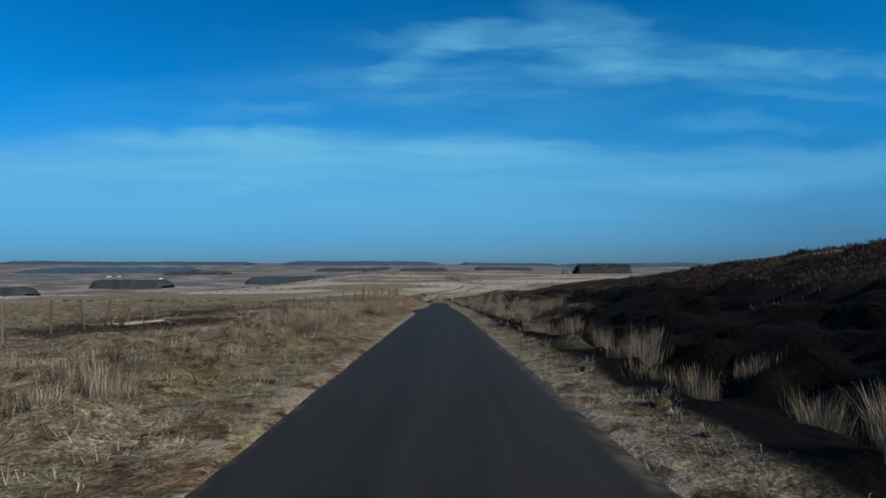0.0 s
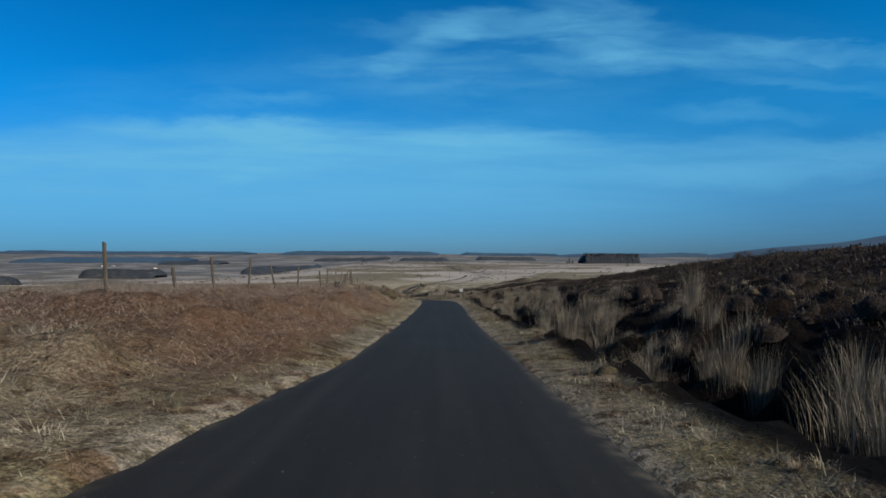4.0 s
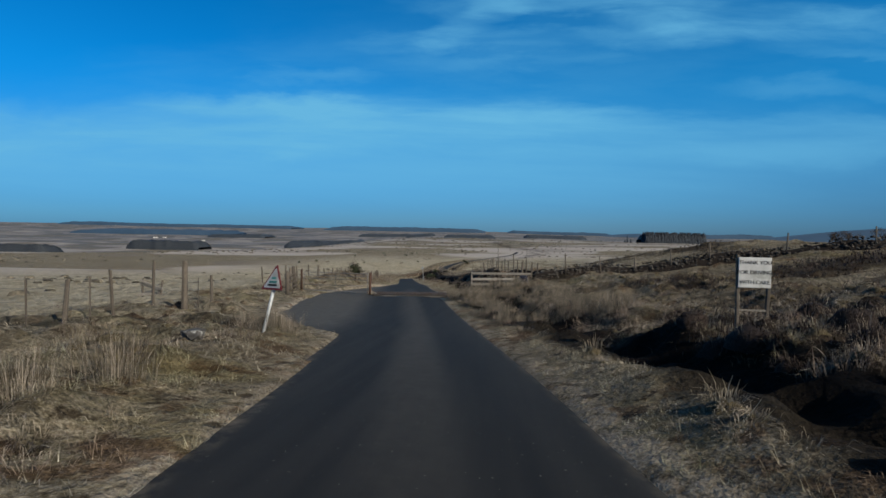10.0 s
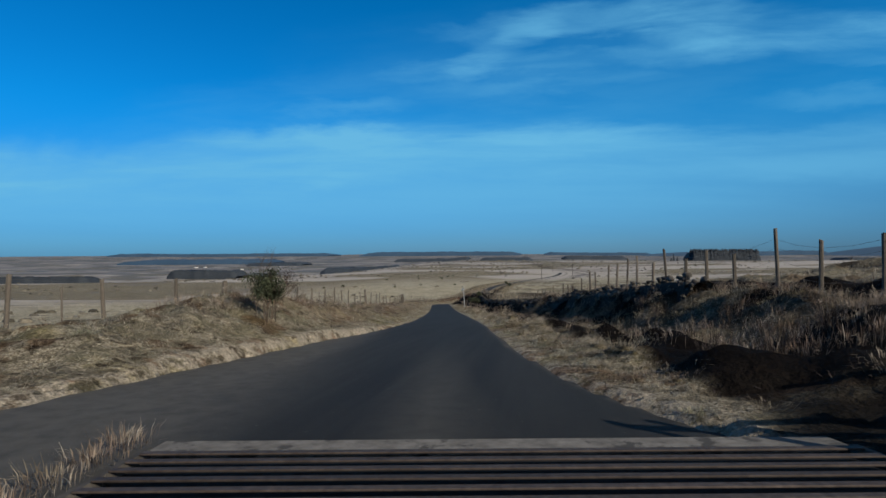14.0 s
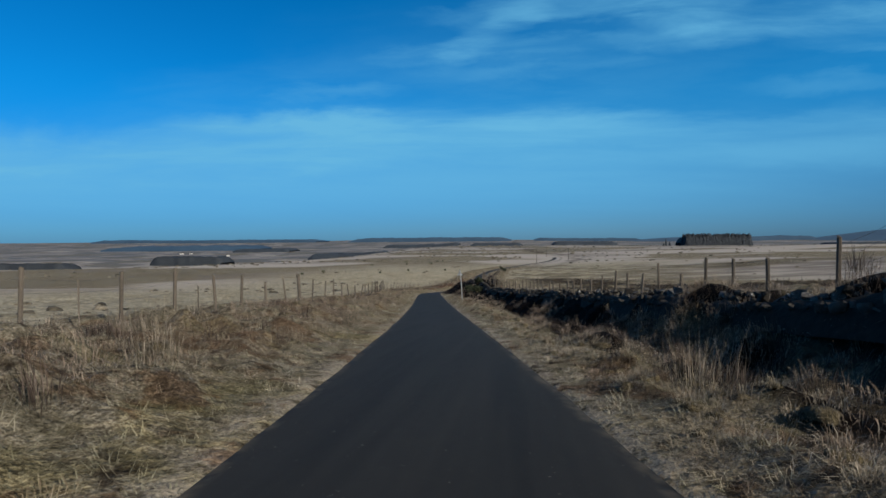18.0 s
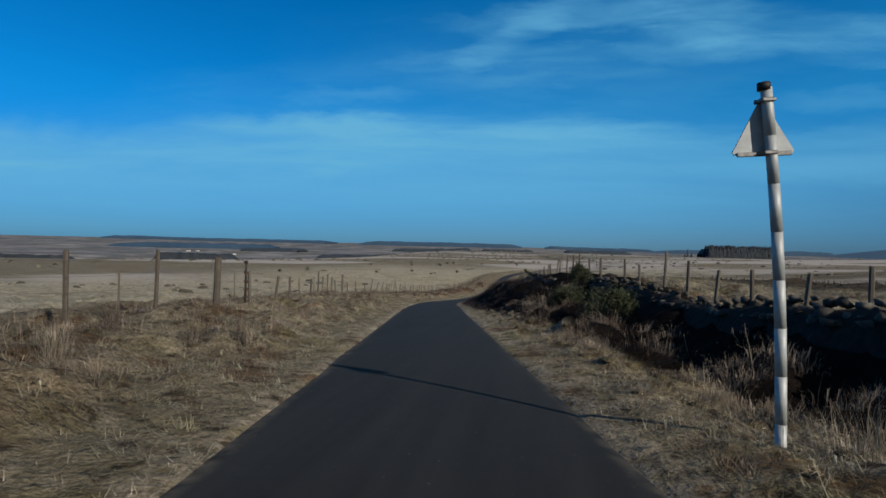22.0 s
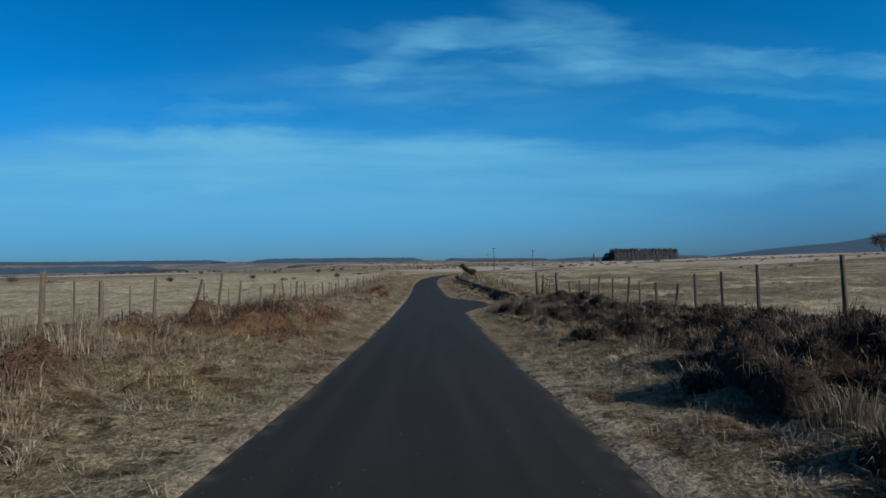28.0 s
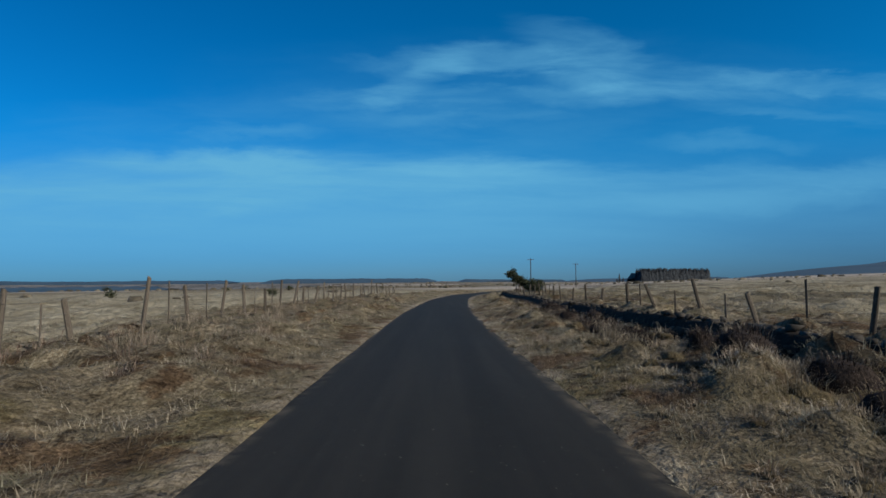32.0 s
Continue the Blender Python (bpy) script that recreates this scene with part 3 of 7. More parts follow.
# the wet ditch beyond the verge
DITCH = np.array([(-30, .25), (36, .30), (44, .45), (94, .40), (102, .15), (110, .15), (115, .35), (124, .40), (128, .32), (134, .38), (142, .38), (145, 0), (400, 0)])


def step01(v, lo, hi):
    t = np.clip((v - lo) / (hi - lo), 0, 1)
    return t * t * (3 - 2 * t)


def lattice(ix, iy, seed):
    h = (ix.astype(np.int64) * 374761393 + iy.astype(np.int64) * 668265263 + seed * 974711) & 0xFFFFFFFF
    h = ((h ^ (h >> 13)) * 1274126177) & 0xFFFFFFFF
    return ((h ^ (h >> 16)) & 0xFFFF) / 65535.0


def lumps(x, y, size, seed=0):
    """Soft noise from 0 to 1, with lumps of that size in metres."""
    u, v = np.asarray(x, float) / size, np.asarray(y, float) / size
    iu, iv = np.floor(u), np.floor(v)
    fu, fv = u - iu, v - iv
    fu, fv = fu * fu * (3 - 2 * fu), fv * fv * (3 - 2 * fv)
    a, b = lattice(iu, iv, seed), lattice(iu + 1, iv, seed)
    c, d = lattice(iu, iv + 1, seed), lattice(iu + 1, iv + 1, seed)
    return (a * (1 - fu) + b * fu) * (1 - fv) + (c * (1 - fu) + d * fu) * fv


# edges of the tarmac, from the road's middle: a passing place, the apron at the gate, the gateway
EDGE_L = np.array([(-60, 1.5), (36.5, 1.5), (39, 2.1), (41, 2.6), (44, 3.1), (47, 3.0), (53, 2.3), (60, 1.5), (66, 1.36), (90, 1.38), (105, 1.52),
                   (121, 1.55), (129, 1.85), (132, 3.6), (135, 4.8), (141, 5.2), (147, 5.0), (152, 4.0), (158, 3.0), (163, 1.9), (168, 1.5), (176, 1.44), (236, 1.46), (244, 1.50), (254, 1.58), (268, 1.50), (285, 1.42), (300, 1.45), (430, 1.48)])
EDGE_R = np.array([(-60, 1.55), (60, 1.6), (105, 1.7), (140, 1.65), (145.2, 1.7), (146.2, 2.7), (149, 2.9), (152, 1.9), (157, 1.6), (240, 1.7), (247, 1.32), (262, 1.34),
                   (316, 1.55), (321, 1.65), (324, 2.8), (328, 3.8), (332.6, 3.74), (335.5, 2.93), (338.7, 1.83), (344, 1.58), (430, 1.45)])


def edge_left(y):
    return -np.interp(y, EDGE_L[:, 0], EDGE_L[:, 1]) + (lumps(y, y * 0 + 3.3, 0.5, 5) - 0.5) * 0.10


def edge_right(y):
    return np.interp(y, EDGE_R[:, 0], EDGE_R[:, 1]) + (lumps(y, y * 0 + 7.7, 0.5, 6) - 0.5) * 0.10


def profile(table, y, away):
    h = np.zeros_like(away)
    last = np.zeros_like(away)
    for k in range(5):
        now = np.interp(y, table[:, 0], table[:, k + 1])
        h += (now - last) * step01(away, OFFSETS[k], OFFSETS[k + 1])
        last = now
    return h


def land(x, y, rough=True):
    """The height of the ground."""
    x, y = np.asarray(x, float), np.asarray(y, float)
    d = x - road_x(y)
    gully = np.interp(y, DITCH[:, 0], DITCH[:, 1]) * np.exp(-((d - 3.85) / 0.62) ** 2)
    near = road_z(y) - gully + np.where(d < 0, profile(LEFT, y, -d - 0.4 * np.maximum(0, np.interp(y, EDGE_L[:, 0], EDGE_L[:, 1]) - 1.5)), profile(RIGHT, y, d))
    base = road_z(y)
    begin = np.interp(y, [0, 300], [30, 320])
    fall = -0.03 * np.clip(-d - begin, 0, 1300) * np.interp(y, [-500, 1400, 2600, 3600], [1, 1, 0.55, 0.1])
    rise = np.interp(d, [28, 330, 700], [0, 9.0, 10.0]) * np.interp(y, [100, 250, 800, 1150], [0.9, 1, 0.9, 0]) + np.interp(y, [0, 145, 170], [3.6, 3.0, 1.5]) * step01(d, 10, 28) * step01(y, 900, 300)
    roll = (lumps(x, y, 420, 21) - 0.5) * 7.0 * step01(y, 500, 1400) + (lumps(x, y, 900, 22) - 0.5) * 14 * step01(y, 1000, 2400)
    base = base + (_vale(np.maximum(y, 380)) - base) * step01(-d, 110, 560) * step01(y, 380, 480)
    fall = fall * step01(y, 700, 400)
    far = base + fall + rise + roll
    w = step01(np.abs(d), 28, 130)
    w = np.maximum(w, step01(y, 400, 470))
    z = near * (1 - w) + far * w
    out = np.minimum(d - edge_left(y), edge_right(y) - d)
    off = -out
    if rough:
        amount = step01(off, 0.1, 1.8)
        heath = growth(x, y)[0]
        fine = (lumps(x, y, 0.42, 1) - 0.5) * 0.12 + (lumps(x, y, 1.3, 2) - 0.5) * 0.20 + (lumps(x, y, 4.2, 3) - 0.5) * 0.18
        fine = fine + np.maximum(0, lumps(x, y, 0.62, 14) - 0.45) * 0.40 * step01(off, 0.5, 1.8) + (lumps(x, y, 0.36, 15) - 0.5) * 0.10 * step01(off, 0.15, 0.7)
        tuss = tussocky(d, y) * (1 - 0.85 * np.exp(-((d - 3.85) / 0.9) ** 2) * step01(y, 128, 122))
        mound = np.maximum(0, lumps(x, y, 0.95, 12) - 0.38) * 0.50 * np.maximum(heath, tuss * 0.3) + np.maximum(0, lumps(x, y, 0.50, 16) - 0.34) * 0.20 * tuss
        calm = 1 - 0.75 * step01(d, 1.4, 2.2) * step01(y, 234, 242) * step01(y, 296, 284)
        mound = mound * calm
        fine = fine * (0.4 + 0.6 * calm) + calm * np.maximum(0, lumps(x, y, 0.46, 19) - 0.36) * (0.20 + 0.26 * lumps(x, y, 2.6, 20)) * step01(off, 0.2, 0.8) * step01(off, 6.0, 4.0)
        mound = mound + growth(x, y)[1] * step01(y, 270, 276) * (0.06 + 0.62 * np.maximum(0, lumps(x, y, 0.7, 18) - 0.30))
        fade = step01(np.abs(d), 160, 50) * step01(y, 520, 430)
        z = z + (fine + mound) * amount * np.maximum(fade, 0.15)
    return np.where(out > 0.22, np.minimum(z - 0.07, road_z(y) - 0.15), np.where(out > 0.0, np.minimum(z - 0.02, road_z(y) - 0.055), z + 0.012))


def tussocky(d, y):
    """Where the grass stands in high separate mounds."""
    a = step01(d, 2.0, 3.4) * np.interp(y, [60, 95, 146, 150, 312, 322], [0.35, 1, 1, 0.1, 0.1, 0.9]) * np.where(y > 200, step01(d, 6.2, 5.0), 1.0)
    b = step01(-d, 2.0, 3.4) * np.interp(y, [0, 50, 150, 160, 300, 320], [0.5, 0.6, 0.2, 0.5, 0.6, 0.9])
    return np.maximum(a, b)


def growth(x, y):
    """How much heather, bracken and black ground there is: burnt patches, mud and painted shade."""
    d = x - road_x(y)
    n = lumps(x, y, 3.0, 31) * 0.6 + lumps(x, y, 9.0, 32) * 0.4
    n2 = lumps(x, y, 1.6, 35)
    heath = step01(d, 2.9, 4.3) * step01(y, 150, 142) * step01(n, 0.20 + 0.10 * step01(y, 60, 115), 0.40 + 0.12 * step01(y, 60, 115)) * np.interp(y, [0, 60, 110, 145], [1, 1, 0.9, 0.7])
    heath = np.maximum(heath, 0.85 * step01(d, 4.6, 5.6) * step01(d, 26, 20) * step01(y, 104, 90) * step01(n2, 0.08, 0.22))
    heath = np.maximum(heath, 0.85 * step01(d, 4.2, 6.0) * step01(y, 78, 88) * step01(y, 138, 128) * step01(n2, 0.22, 0.38))
    heath = np.maximum(heath, 0.85 * step01(d, 2.7, 3.5) * step01(d, 11, 8) * step01(y, 294, 301) * step01(y, 330, 326) * step01(n2, 0.18, 0.34))
    heath = np.maximum(heath, step01(d, 10, 16) * step01(y, 152, 160) * step01(y, 262, 240) * step01(n, 0.26, 0.46) * 0.8)
    heath = np.maximum(heath, step01(d, 8.5, 12) * step01(y, 308, 326) * step01(n, 0.36, 0.58) * 0.55)
    heath = np.maximum(heath, step01(-d, 9, 14) * step01(y, 75, 55) * step01(n, 0.42, 0.58) * 0.75)
    # foot follows the edge of the bank's shade along the verge
    foot = np.interp(y, [150, 158, 180, 190, 215, 222, 234, 246, 254, 264, 276, 285, 292, 302], [3.0, 3.15, 3.1, 4.0, 3.8, 3.3, 2.2, 1.50, 1.45, 1.55, 1.60, 1.85, 2.7, 4.0])
    bank = step01(d, foot, foot + 0.36) * step01(d, np.interp(y, [150, 166, 176, 222, 234], [11.0, 10.0, 7.4, 7.2, 10]), np.interp(y, [150, 166, 176, 222, 234], [9.5, 8.8, 6.6, 6.4, 8])) * step01(y, 149.5, 152) * step01(y, 320, 300)
    ledge = step01(d, 3.5, 4.1) * step01(d, np.interp(y, [156, 164], [9.5, 6.1]), np.interp(y, [156, 164], [8.5, 5.5])) * step01(y, 149.5, 151) * step01(y, 186, 176)
    heath = np.maximum(heath, bank * step01(n, 0.10, 0.32) * (1 - 0.6 * ledge * step01(n2, 0.62, 0.40)))
    heath = np.maximum(heath, step01(d, 4.5, 4.8) * step01(d, 6.0, 5.4) * step01(y, 332, 336) * 0.5)
    rust = step01(-d, 2.0, 2.7) * step01(-d, 11, 8) * step01(y, 52, 60) * step01(y, 88, 80) * step01(n, 0.12, 0.36)
    for a, b, c, e in ((277, 284, 3.2, 5.6), (292, 303, 3.6, 6.8), (308, 315, 2.6, 6.4), (332, 343, 2.75, 4.3), (343.5, 348, 2.9, 5.2)):
        rust = np.maximum(rust, step01(y, a - 0.6, a + 0.4) * step01(y, b + 0.6, b - 0.4) * step01(-d, c - 0.25, c + 0.25) * step01(-d, e + 0.35, e - 0.35) * step01(n2, 0.22, 0.36))
    for a, b, c, e, q in ((160, 214, 2.9, 6.8, 0.35), (88, 101, 2.9, 8, 0.6)):
        rust = np.maximum(rust, q * step01(y, a - 2, a + 3) * step01(y, b + 3, b - 3) * step01(-d, c - 0.5, c + 0.4) * step01(-d, e + 0.8, e - 0.5) * step01(n, 0.35, 0.6))
    # burnt heather, blackened too as the shade of ditch and bank
    char_shade = step01(d, 2.15, 2.6) * step01(y, 42, 36) * step01(n, 0.16, 0.32) * step01(d, 15, 9)
    # shade of rails and rushes painted on the ground beside the grid
    char_shade = np.maximum(char_shade, 0.95 * step01(d, np.interp(y, [148.6, 151], [1.95, 3.4]), np.interp(y, [148.6, 151], [2.5, 3.8])) * step01(d, 6.5, 5.5) * step01(y, 140, 142) * step01(y, 151.8, 150.6))
    # the ditch, with the shade of its bank painted in
    char_shade = np.maximum(char_shade, step01(d, 2.3, 2.8) * step01(d, np.interp(y, [85, 112], [7.0, 5.2]), np.interp(y, [85, 112], [5.8, 4.4])) * step01(y, 36, 44) * (step01(y, 112, 104) + 0.9 * step01(y, 112, 116) - 0.3 * step01(y, 98, 102) * step01(y, 112, 106)) * step01(y, 137, 132) * step01(n2, 0.12, 0.30))
    char_shade = np.maximum(char_shade, step01(d, 6.0, 7.5) * step01(d, 15, 10) * step01(y, 36, 44) * step01(y, 112, 100) * step01(n, 0.40, 0.56) * 0.9)
    char_shade = np.maximum(char_shade, step01(d, 4.25, 4.6) * step01(d, 5.6, 5.2) * step01(y, 329, 331) * step01(y, 348, 340))
    char_shade = np.maximum(char_shade, 0.95 * step01(d, 1.95, 2.6) * step01(d, 7.0, 5.6) * step01(y, 129, 132) * step01(y, 147, 145) * step01(n2, 0.06, 0.20))
    mud = (y - 129.2 - (d + 4.5) * 0.3) / (0.55 + 0.25 * n2)
    char_shade = np.maximum(char_shade, 0.7 * step01(-d, 2.2, 3.0) * step01(-d, 22, 14) * np.exp(-mud * mud))
    # the bank's shaded face painted near black, less on its sunlit ledge
    char_shade = np.maximum(char_shade, bank * np.interp(y, [150, 172, 180, 218, 232, 280, 300], [0.90, 0.90, 0.85, 0.85, 0.92, 0.92, 0.5]) * (1 - 0.85 * ledge * step01(n2, 0.66, 0.42)))
    far = step01(np.abs(d), 22, 34)
    wide = lumps(x, y, 48.0, 36) * 0.6 + lumps(x, y, 120.0, 37) * 0.4
    heath = heath * (1 - far) + far * step01(d, 20, 40) * step01(y, 190, 120) * step01(wide, 0.38, 0.55) * 0.9 + far * step01(d, 18, 30) * step01(y, 306, 330) * step01(y, 470, 410) * step01(n, 0.30, 0.60) * 0.5
    return heath, rust, char_shade


# ---- building helpers ----


def part(name, mesh, mat, parent=None, label="", at=None):
    """Links a bmesh or a mesh as one object."""
    if isinstance(mesh, bmesh.types.BMesh):
        data = bpy.data.meshes.new(name)
        mesh.to_mesh(data)
        mesh.free()
    else:
        data = mesh
    if mat is not None and not data.materials:
        data.materials.append(mat)
    ob = new(name, data)
    if parent is not None:
        ob.parent = parent
    if at is not None:
        ob.matrix_basis = at
    return tagged(ob, label) if label else ob


def thing(name, label, category, at=None, group="", kind=""):
    ob = new(name)
    ob.empty_display_size = 0.2
    if at is not None:
        ob.matrix_basis = at
    return tagged(ob, label, category, group, kind)


def sheet(name, verts, faces, mat, smooth=False):
    """A mesh from arrays of corners and of triangles or quads."""
    verts, faces = np.asarray(verts, np.float32), np.asarray(faces, np.int32)
    me = bpy.data.meshes.new(name)
    n, k = faces.shape
    me.vertices.add(len(verts))
    me.vertices.foreach_set("co", verts.ravel())
    me.loops.add(n * k)
    me.loops.foreach_set("vertex_index", faces.ravel())
    me.polygons.add(n)
    me.polygons.foreach_set("loop_start", np.arange(n, dtype=np.int32) * k)
    me.update(calc_edges=True)
    if smooth:
        me.polygons.foreach_set("use_smooth", np.ones(n, bool))
    me.materials.append(mat)
    return me


def paint(me, name, rgb):
    a = me.color_attributes.new(name, "FLOAT_COLOR", "POINT")
    a.data.foreach_set("color", np.c_[rgb, np.ones(len(rgb))].astype(np.float32).ravel())


def box(bm, size, at=(0, 0, 0), turn=None, bevel=0.0):
    m = Matrix.Translation(at) @ (turn.to_4x4() if turn is not None else Matrix()) @ Matrix.Diagonal((*size, 1))
    made = bmesh.ops.create_cube(bm, size=1, matrix=m)["verts"]
    if bevel:
        edges = {e for v in made for e in v.link_edges}
        bmesh.ops.bevel(bm, geom=list(edges), offset=bevel, segments=1, affect="EDGES")


def rod(bm, a, b, r0, r1=None, sides=8):
    """A round bar from a to b."""
    a, b = Vector(a), Vector(b)
    r1 = r0 if r1 is None else r1
    m = Matrix.Translation((a + b) / 2) @ (b - a).to_track_quat("Z", "Y").to_matrix().to_4x4()
    made = bmesh.ops.create_cone(bm, cap_ends=True, segments=sides, radius1=r0, radius2=r1, depth=(b - a).length, matrix=m)["verts"]
    if sides > 7:
        for f in {f for v in made for f in v.link_faces}:
            f.smooth = len(f.verts) == 4


def put(x, y, turn=0.0, lift=0.0, lean=(0, 0)):
    return pose(float(x), float(y), float(land(x, y)) + lift, lean[0], lean[1], turn)


def beside(d, y, **kw):
    """A pose on the ground d metres to the right of the road's middle."""
    return put(float(road_x(y)) + d, y, **kw)


def heading(y):
    return math.degrees(math.atan2(-(float(road_x(y + 1)) - float(road_x(y - 1))), 2.0))


# ---- ground and road ----


def spread(stops):
    out = []
    for (a, b, s) in stops:
        out.append(np.arange(a, b - 1e-6, s))
    return np.concatenate(out)


def build_ground():
    half = np.concatenate([spread([(0, 1.2, 0.6), (1.2, 6.5, 0.17), (6.5, 10, 0.26), (10, 14, 0.4), (14, 30, 1.0), (30, 60, 3.0), (60, 150, 10)]), 150 * 1.22 ** np.arange(18)])
    ds = np.concatenate([-half[:0:-1], half])
    ys = np.concatenate([-60 - 60 * 1.5 ** np.arange(8)[::-1], spread([(-60, -6, 3), (-6, 400, 0.30), (400, 440, 2), (440, 800, 12), (800, 4900, 45)]), [4990]])
    D, Yg = np.meshgrid(ds, ys)
    Xg = D + road_x(Yg) * step01(Yg, 900, 500)
    z = land(Xg, Yg)
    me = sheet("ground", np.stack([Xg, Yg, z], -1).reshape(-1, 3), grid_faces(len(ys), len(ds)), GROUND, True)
    paint(me, "growth", np.stack(growth(Xg, Yg), -1).reshape(-1, 3))
    # w weighs the far colours, which carry the painted haze
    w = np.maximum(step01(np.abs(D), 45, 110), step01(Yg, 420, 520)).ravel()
    off = np.maximum(D - edge_right(Yg), edge_left(Yg) - D)
    rim = (step01(off, 0.34, 0.16) * step01(Yg, 430, 400)).ravel()
    sward = (step01(-D, 7.6, 10.5) * step01(Yg, 118, 136) + step01(D, 8.5, 11) * step01(Yg, 296, 312) + 0.3 * step01(D, 9, 12) * step01(Yg, 152, 160) * step01(Yg, 312, 296)).ravel()
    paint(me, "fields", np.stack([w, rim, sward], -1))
    return tagged(new("ground", me), "dry winter moorland grass with heather and dead bracken", "ground", kind="structure")


def grid_faces(rows, cols):
    i = np.arange(rows * cols).reshape(rows, cols)
    return np.stack([i[:-1, :-1], i[:-1, 1:], i[1:, 1:], i[1:, :-1]], -1).reshape(-1, 4)


def build_road():
    ys = np.concatenate([spread([(-60, 145.5, 0.4)]), spread([(145.5, 430, 0.4)]), spread([(430, 620, 4)])])
    w = np.array([-1.04, -1, -0.96, -0.90, -0.68, -0.5, -0.32, -0.15, 0, 0.15, 0.32, 0.5, 0.68, 0.90, 0.96, 1, 1.04])
    Wg, Yg = np.meshgrid(w, ys)
    lft, rgt = edge_left(Yg), edge_right(Yg)
    D = np.where(Wg < 0, -lft * Wg, rgt * Wg)
    X = D + road_x(Yg)
    Z = road_z(Yg) + 0.012 - 0.02 * np.minimum(np.abs(D) / 1.5, 1.6) ** 2 + (lumps(X, Yg, 2.2, 8) - 0.5) * 0.02
    Z -= 0.014 * step01(np.abs(Wg), 0.93, 1.04)
    me = sheet("road", np.stack([X, Yg, Z], -1).reshape(-1, 3), grid_faces(*Yg.shape), ASPHALT, True)
    track = np.exp(-((np.abs(D - 0.05) - 0.72) / 0.30) ** 2) * (0.5 + 0.5 * step01(Yg, 95, 112) * step01(Yg, 160, 150))
    verge = np.maximum(step01(np.minimum(D - lft, rgt - D), 0.16, 0.0), step01(-D, 2.4, 3.4) * step01(Yg, 128, 134) * step01(Yg, 154, 148) * 0.5)
    apron = step01(-D, 1.5, 2.5) * step01(Yg, 128, 132) * step01(Yg, 172, 160) + step01(np.abs(D), 0.55, 0.15) * 0.5 * step01(Yg, 112, 130) * step01(Yg, 158, 150)
    paint(me, "wear", np.stack([track, verge, apron], -1).reshape(-1, 3))
    return tagged(new("road", me), "narrow dark tarmac single track road with ragged edges", "road", kind="structure")


build_ground()
build_road()

# ---- grass and other low growth ----


def blades(name, x, y, length, width, lean, mat, label, category, seed, curl=0.5, sink=0.02, lift=None, away=None, flat=False, low=0.2):
    """One object of many bent blades, rooted at x, y."""
    rng = np.random.default_rng(seed)
    n = len(x)
    z = land(x, y) - sink + (0 if lift is None else lift)
    a = rng.uniform(0, 2 * np.pi, n) if away is None else away + rng.normal(0, 0.5, n)
    l = length * rng.uniform(0.55, 1.3, n)
    tilt = lean * rng.uniform(low, 1.6, n)
    px, py = np.cos(a), np.sin(a)
    wv = np.stack([-py, px, np.zeros(n)], -1) * (width * rng.uniform(0.6, 1.4, n))[:, None] / 2
    root = np.stack([x, y, z], -1)
    up1, up2 = np.cos(tilt * 0.5), np.cos(np.minimum(tilt * (1 + curl), 1.75))
    out1, out2 = np.sin(tilt * 0.5), np.sin(np.minimum(tilt * (1 + curl), 1.75))
    mid = root + np.stack([px * out1, py * out1, up1], -1) * (l * 0.5)[:, None]
    tip = mid + np.stack([px * out2, py * out2, up2], -1) * (l * 0.5)[:, None]
    if flat:
        v = np.stack([root - wv, root + wv, tip], 1).reshape(-1, 3)
        me = sheet(name, v, np.arange(len(v)).reshape(-1, 3), mat, False)
        return tagged(new(name, me), label, category, kind="stuff")
    v = np.stack([root, mid - wv, mid + wv, tip], 1).reshape(-1, 3)
    f = np.array([[0, 2, 1], [1, 2, 3]])[None] + (np.arange(n) * 4)[:, None, None]
    me = sheet(name, v, f.reshape(-1, 3), mat, False)
    return tagged(new(name, me), label, category, kind="stuff")


def sown(rng, n, y0, y1, near, far, side, bias=1.0):
    """n places from y0 to y1, between two distances beyond the tarmac's edge."""
    y = rng.uniform(y0, y1, n)
    off = near + (far - near) * rng.uniform(0, 1, n) ** bias
    e = edge_left(y) - off if side < 0 else edge_right(y) + off
    return e + road_x(y), y


def off_track(x, y):
    d = x - road_x(y)
    return ~((y > 145.5) & (y < 149.8) & (d > -2.6) & (d < 3.3)) & ~((y > 124) & (y < 150) & (d < 0) & (d > -7.4) & (y > 130.5)) & ~((d < -2.2) & (d > -14) & (np.abs(y - 129.2 - (d + 4.5) * 0.3) < 0.72))



def keep(x, y, m):
    return x[m], y[m]


def tufts(r, cx, cy, each, spread_by):
    """Places round each tuft's middle, and the way that leads outwards there."""
    k = np.repeat(np.arange(len(cx)), each)
    s = spread_by[k] if isinstance(spread_by, np.ndarray) else spread_by
    dx, dy = r.normal(0, 1, len(k)) * s, r.normal(0, 1, len(k)) * s
    return cx[k] + dx, cy[k] + dy, np.arctan2(dy, dx)


def on_grass(x, y, gap=0.06):
    d = x - road_x(y)
    return (d > edge_right(y) + gap) | (d < edge_left(y) - gap)


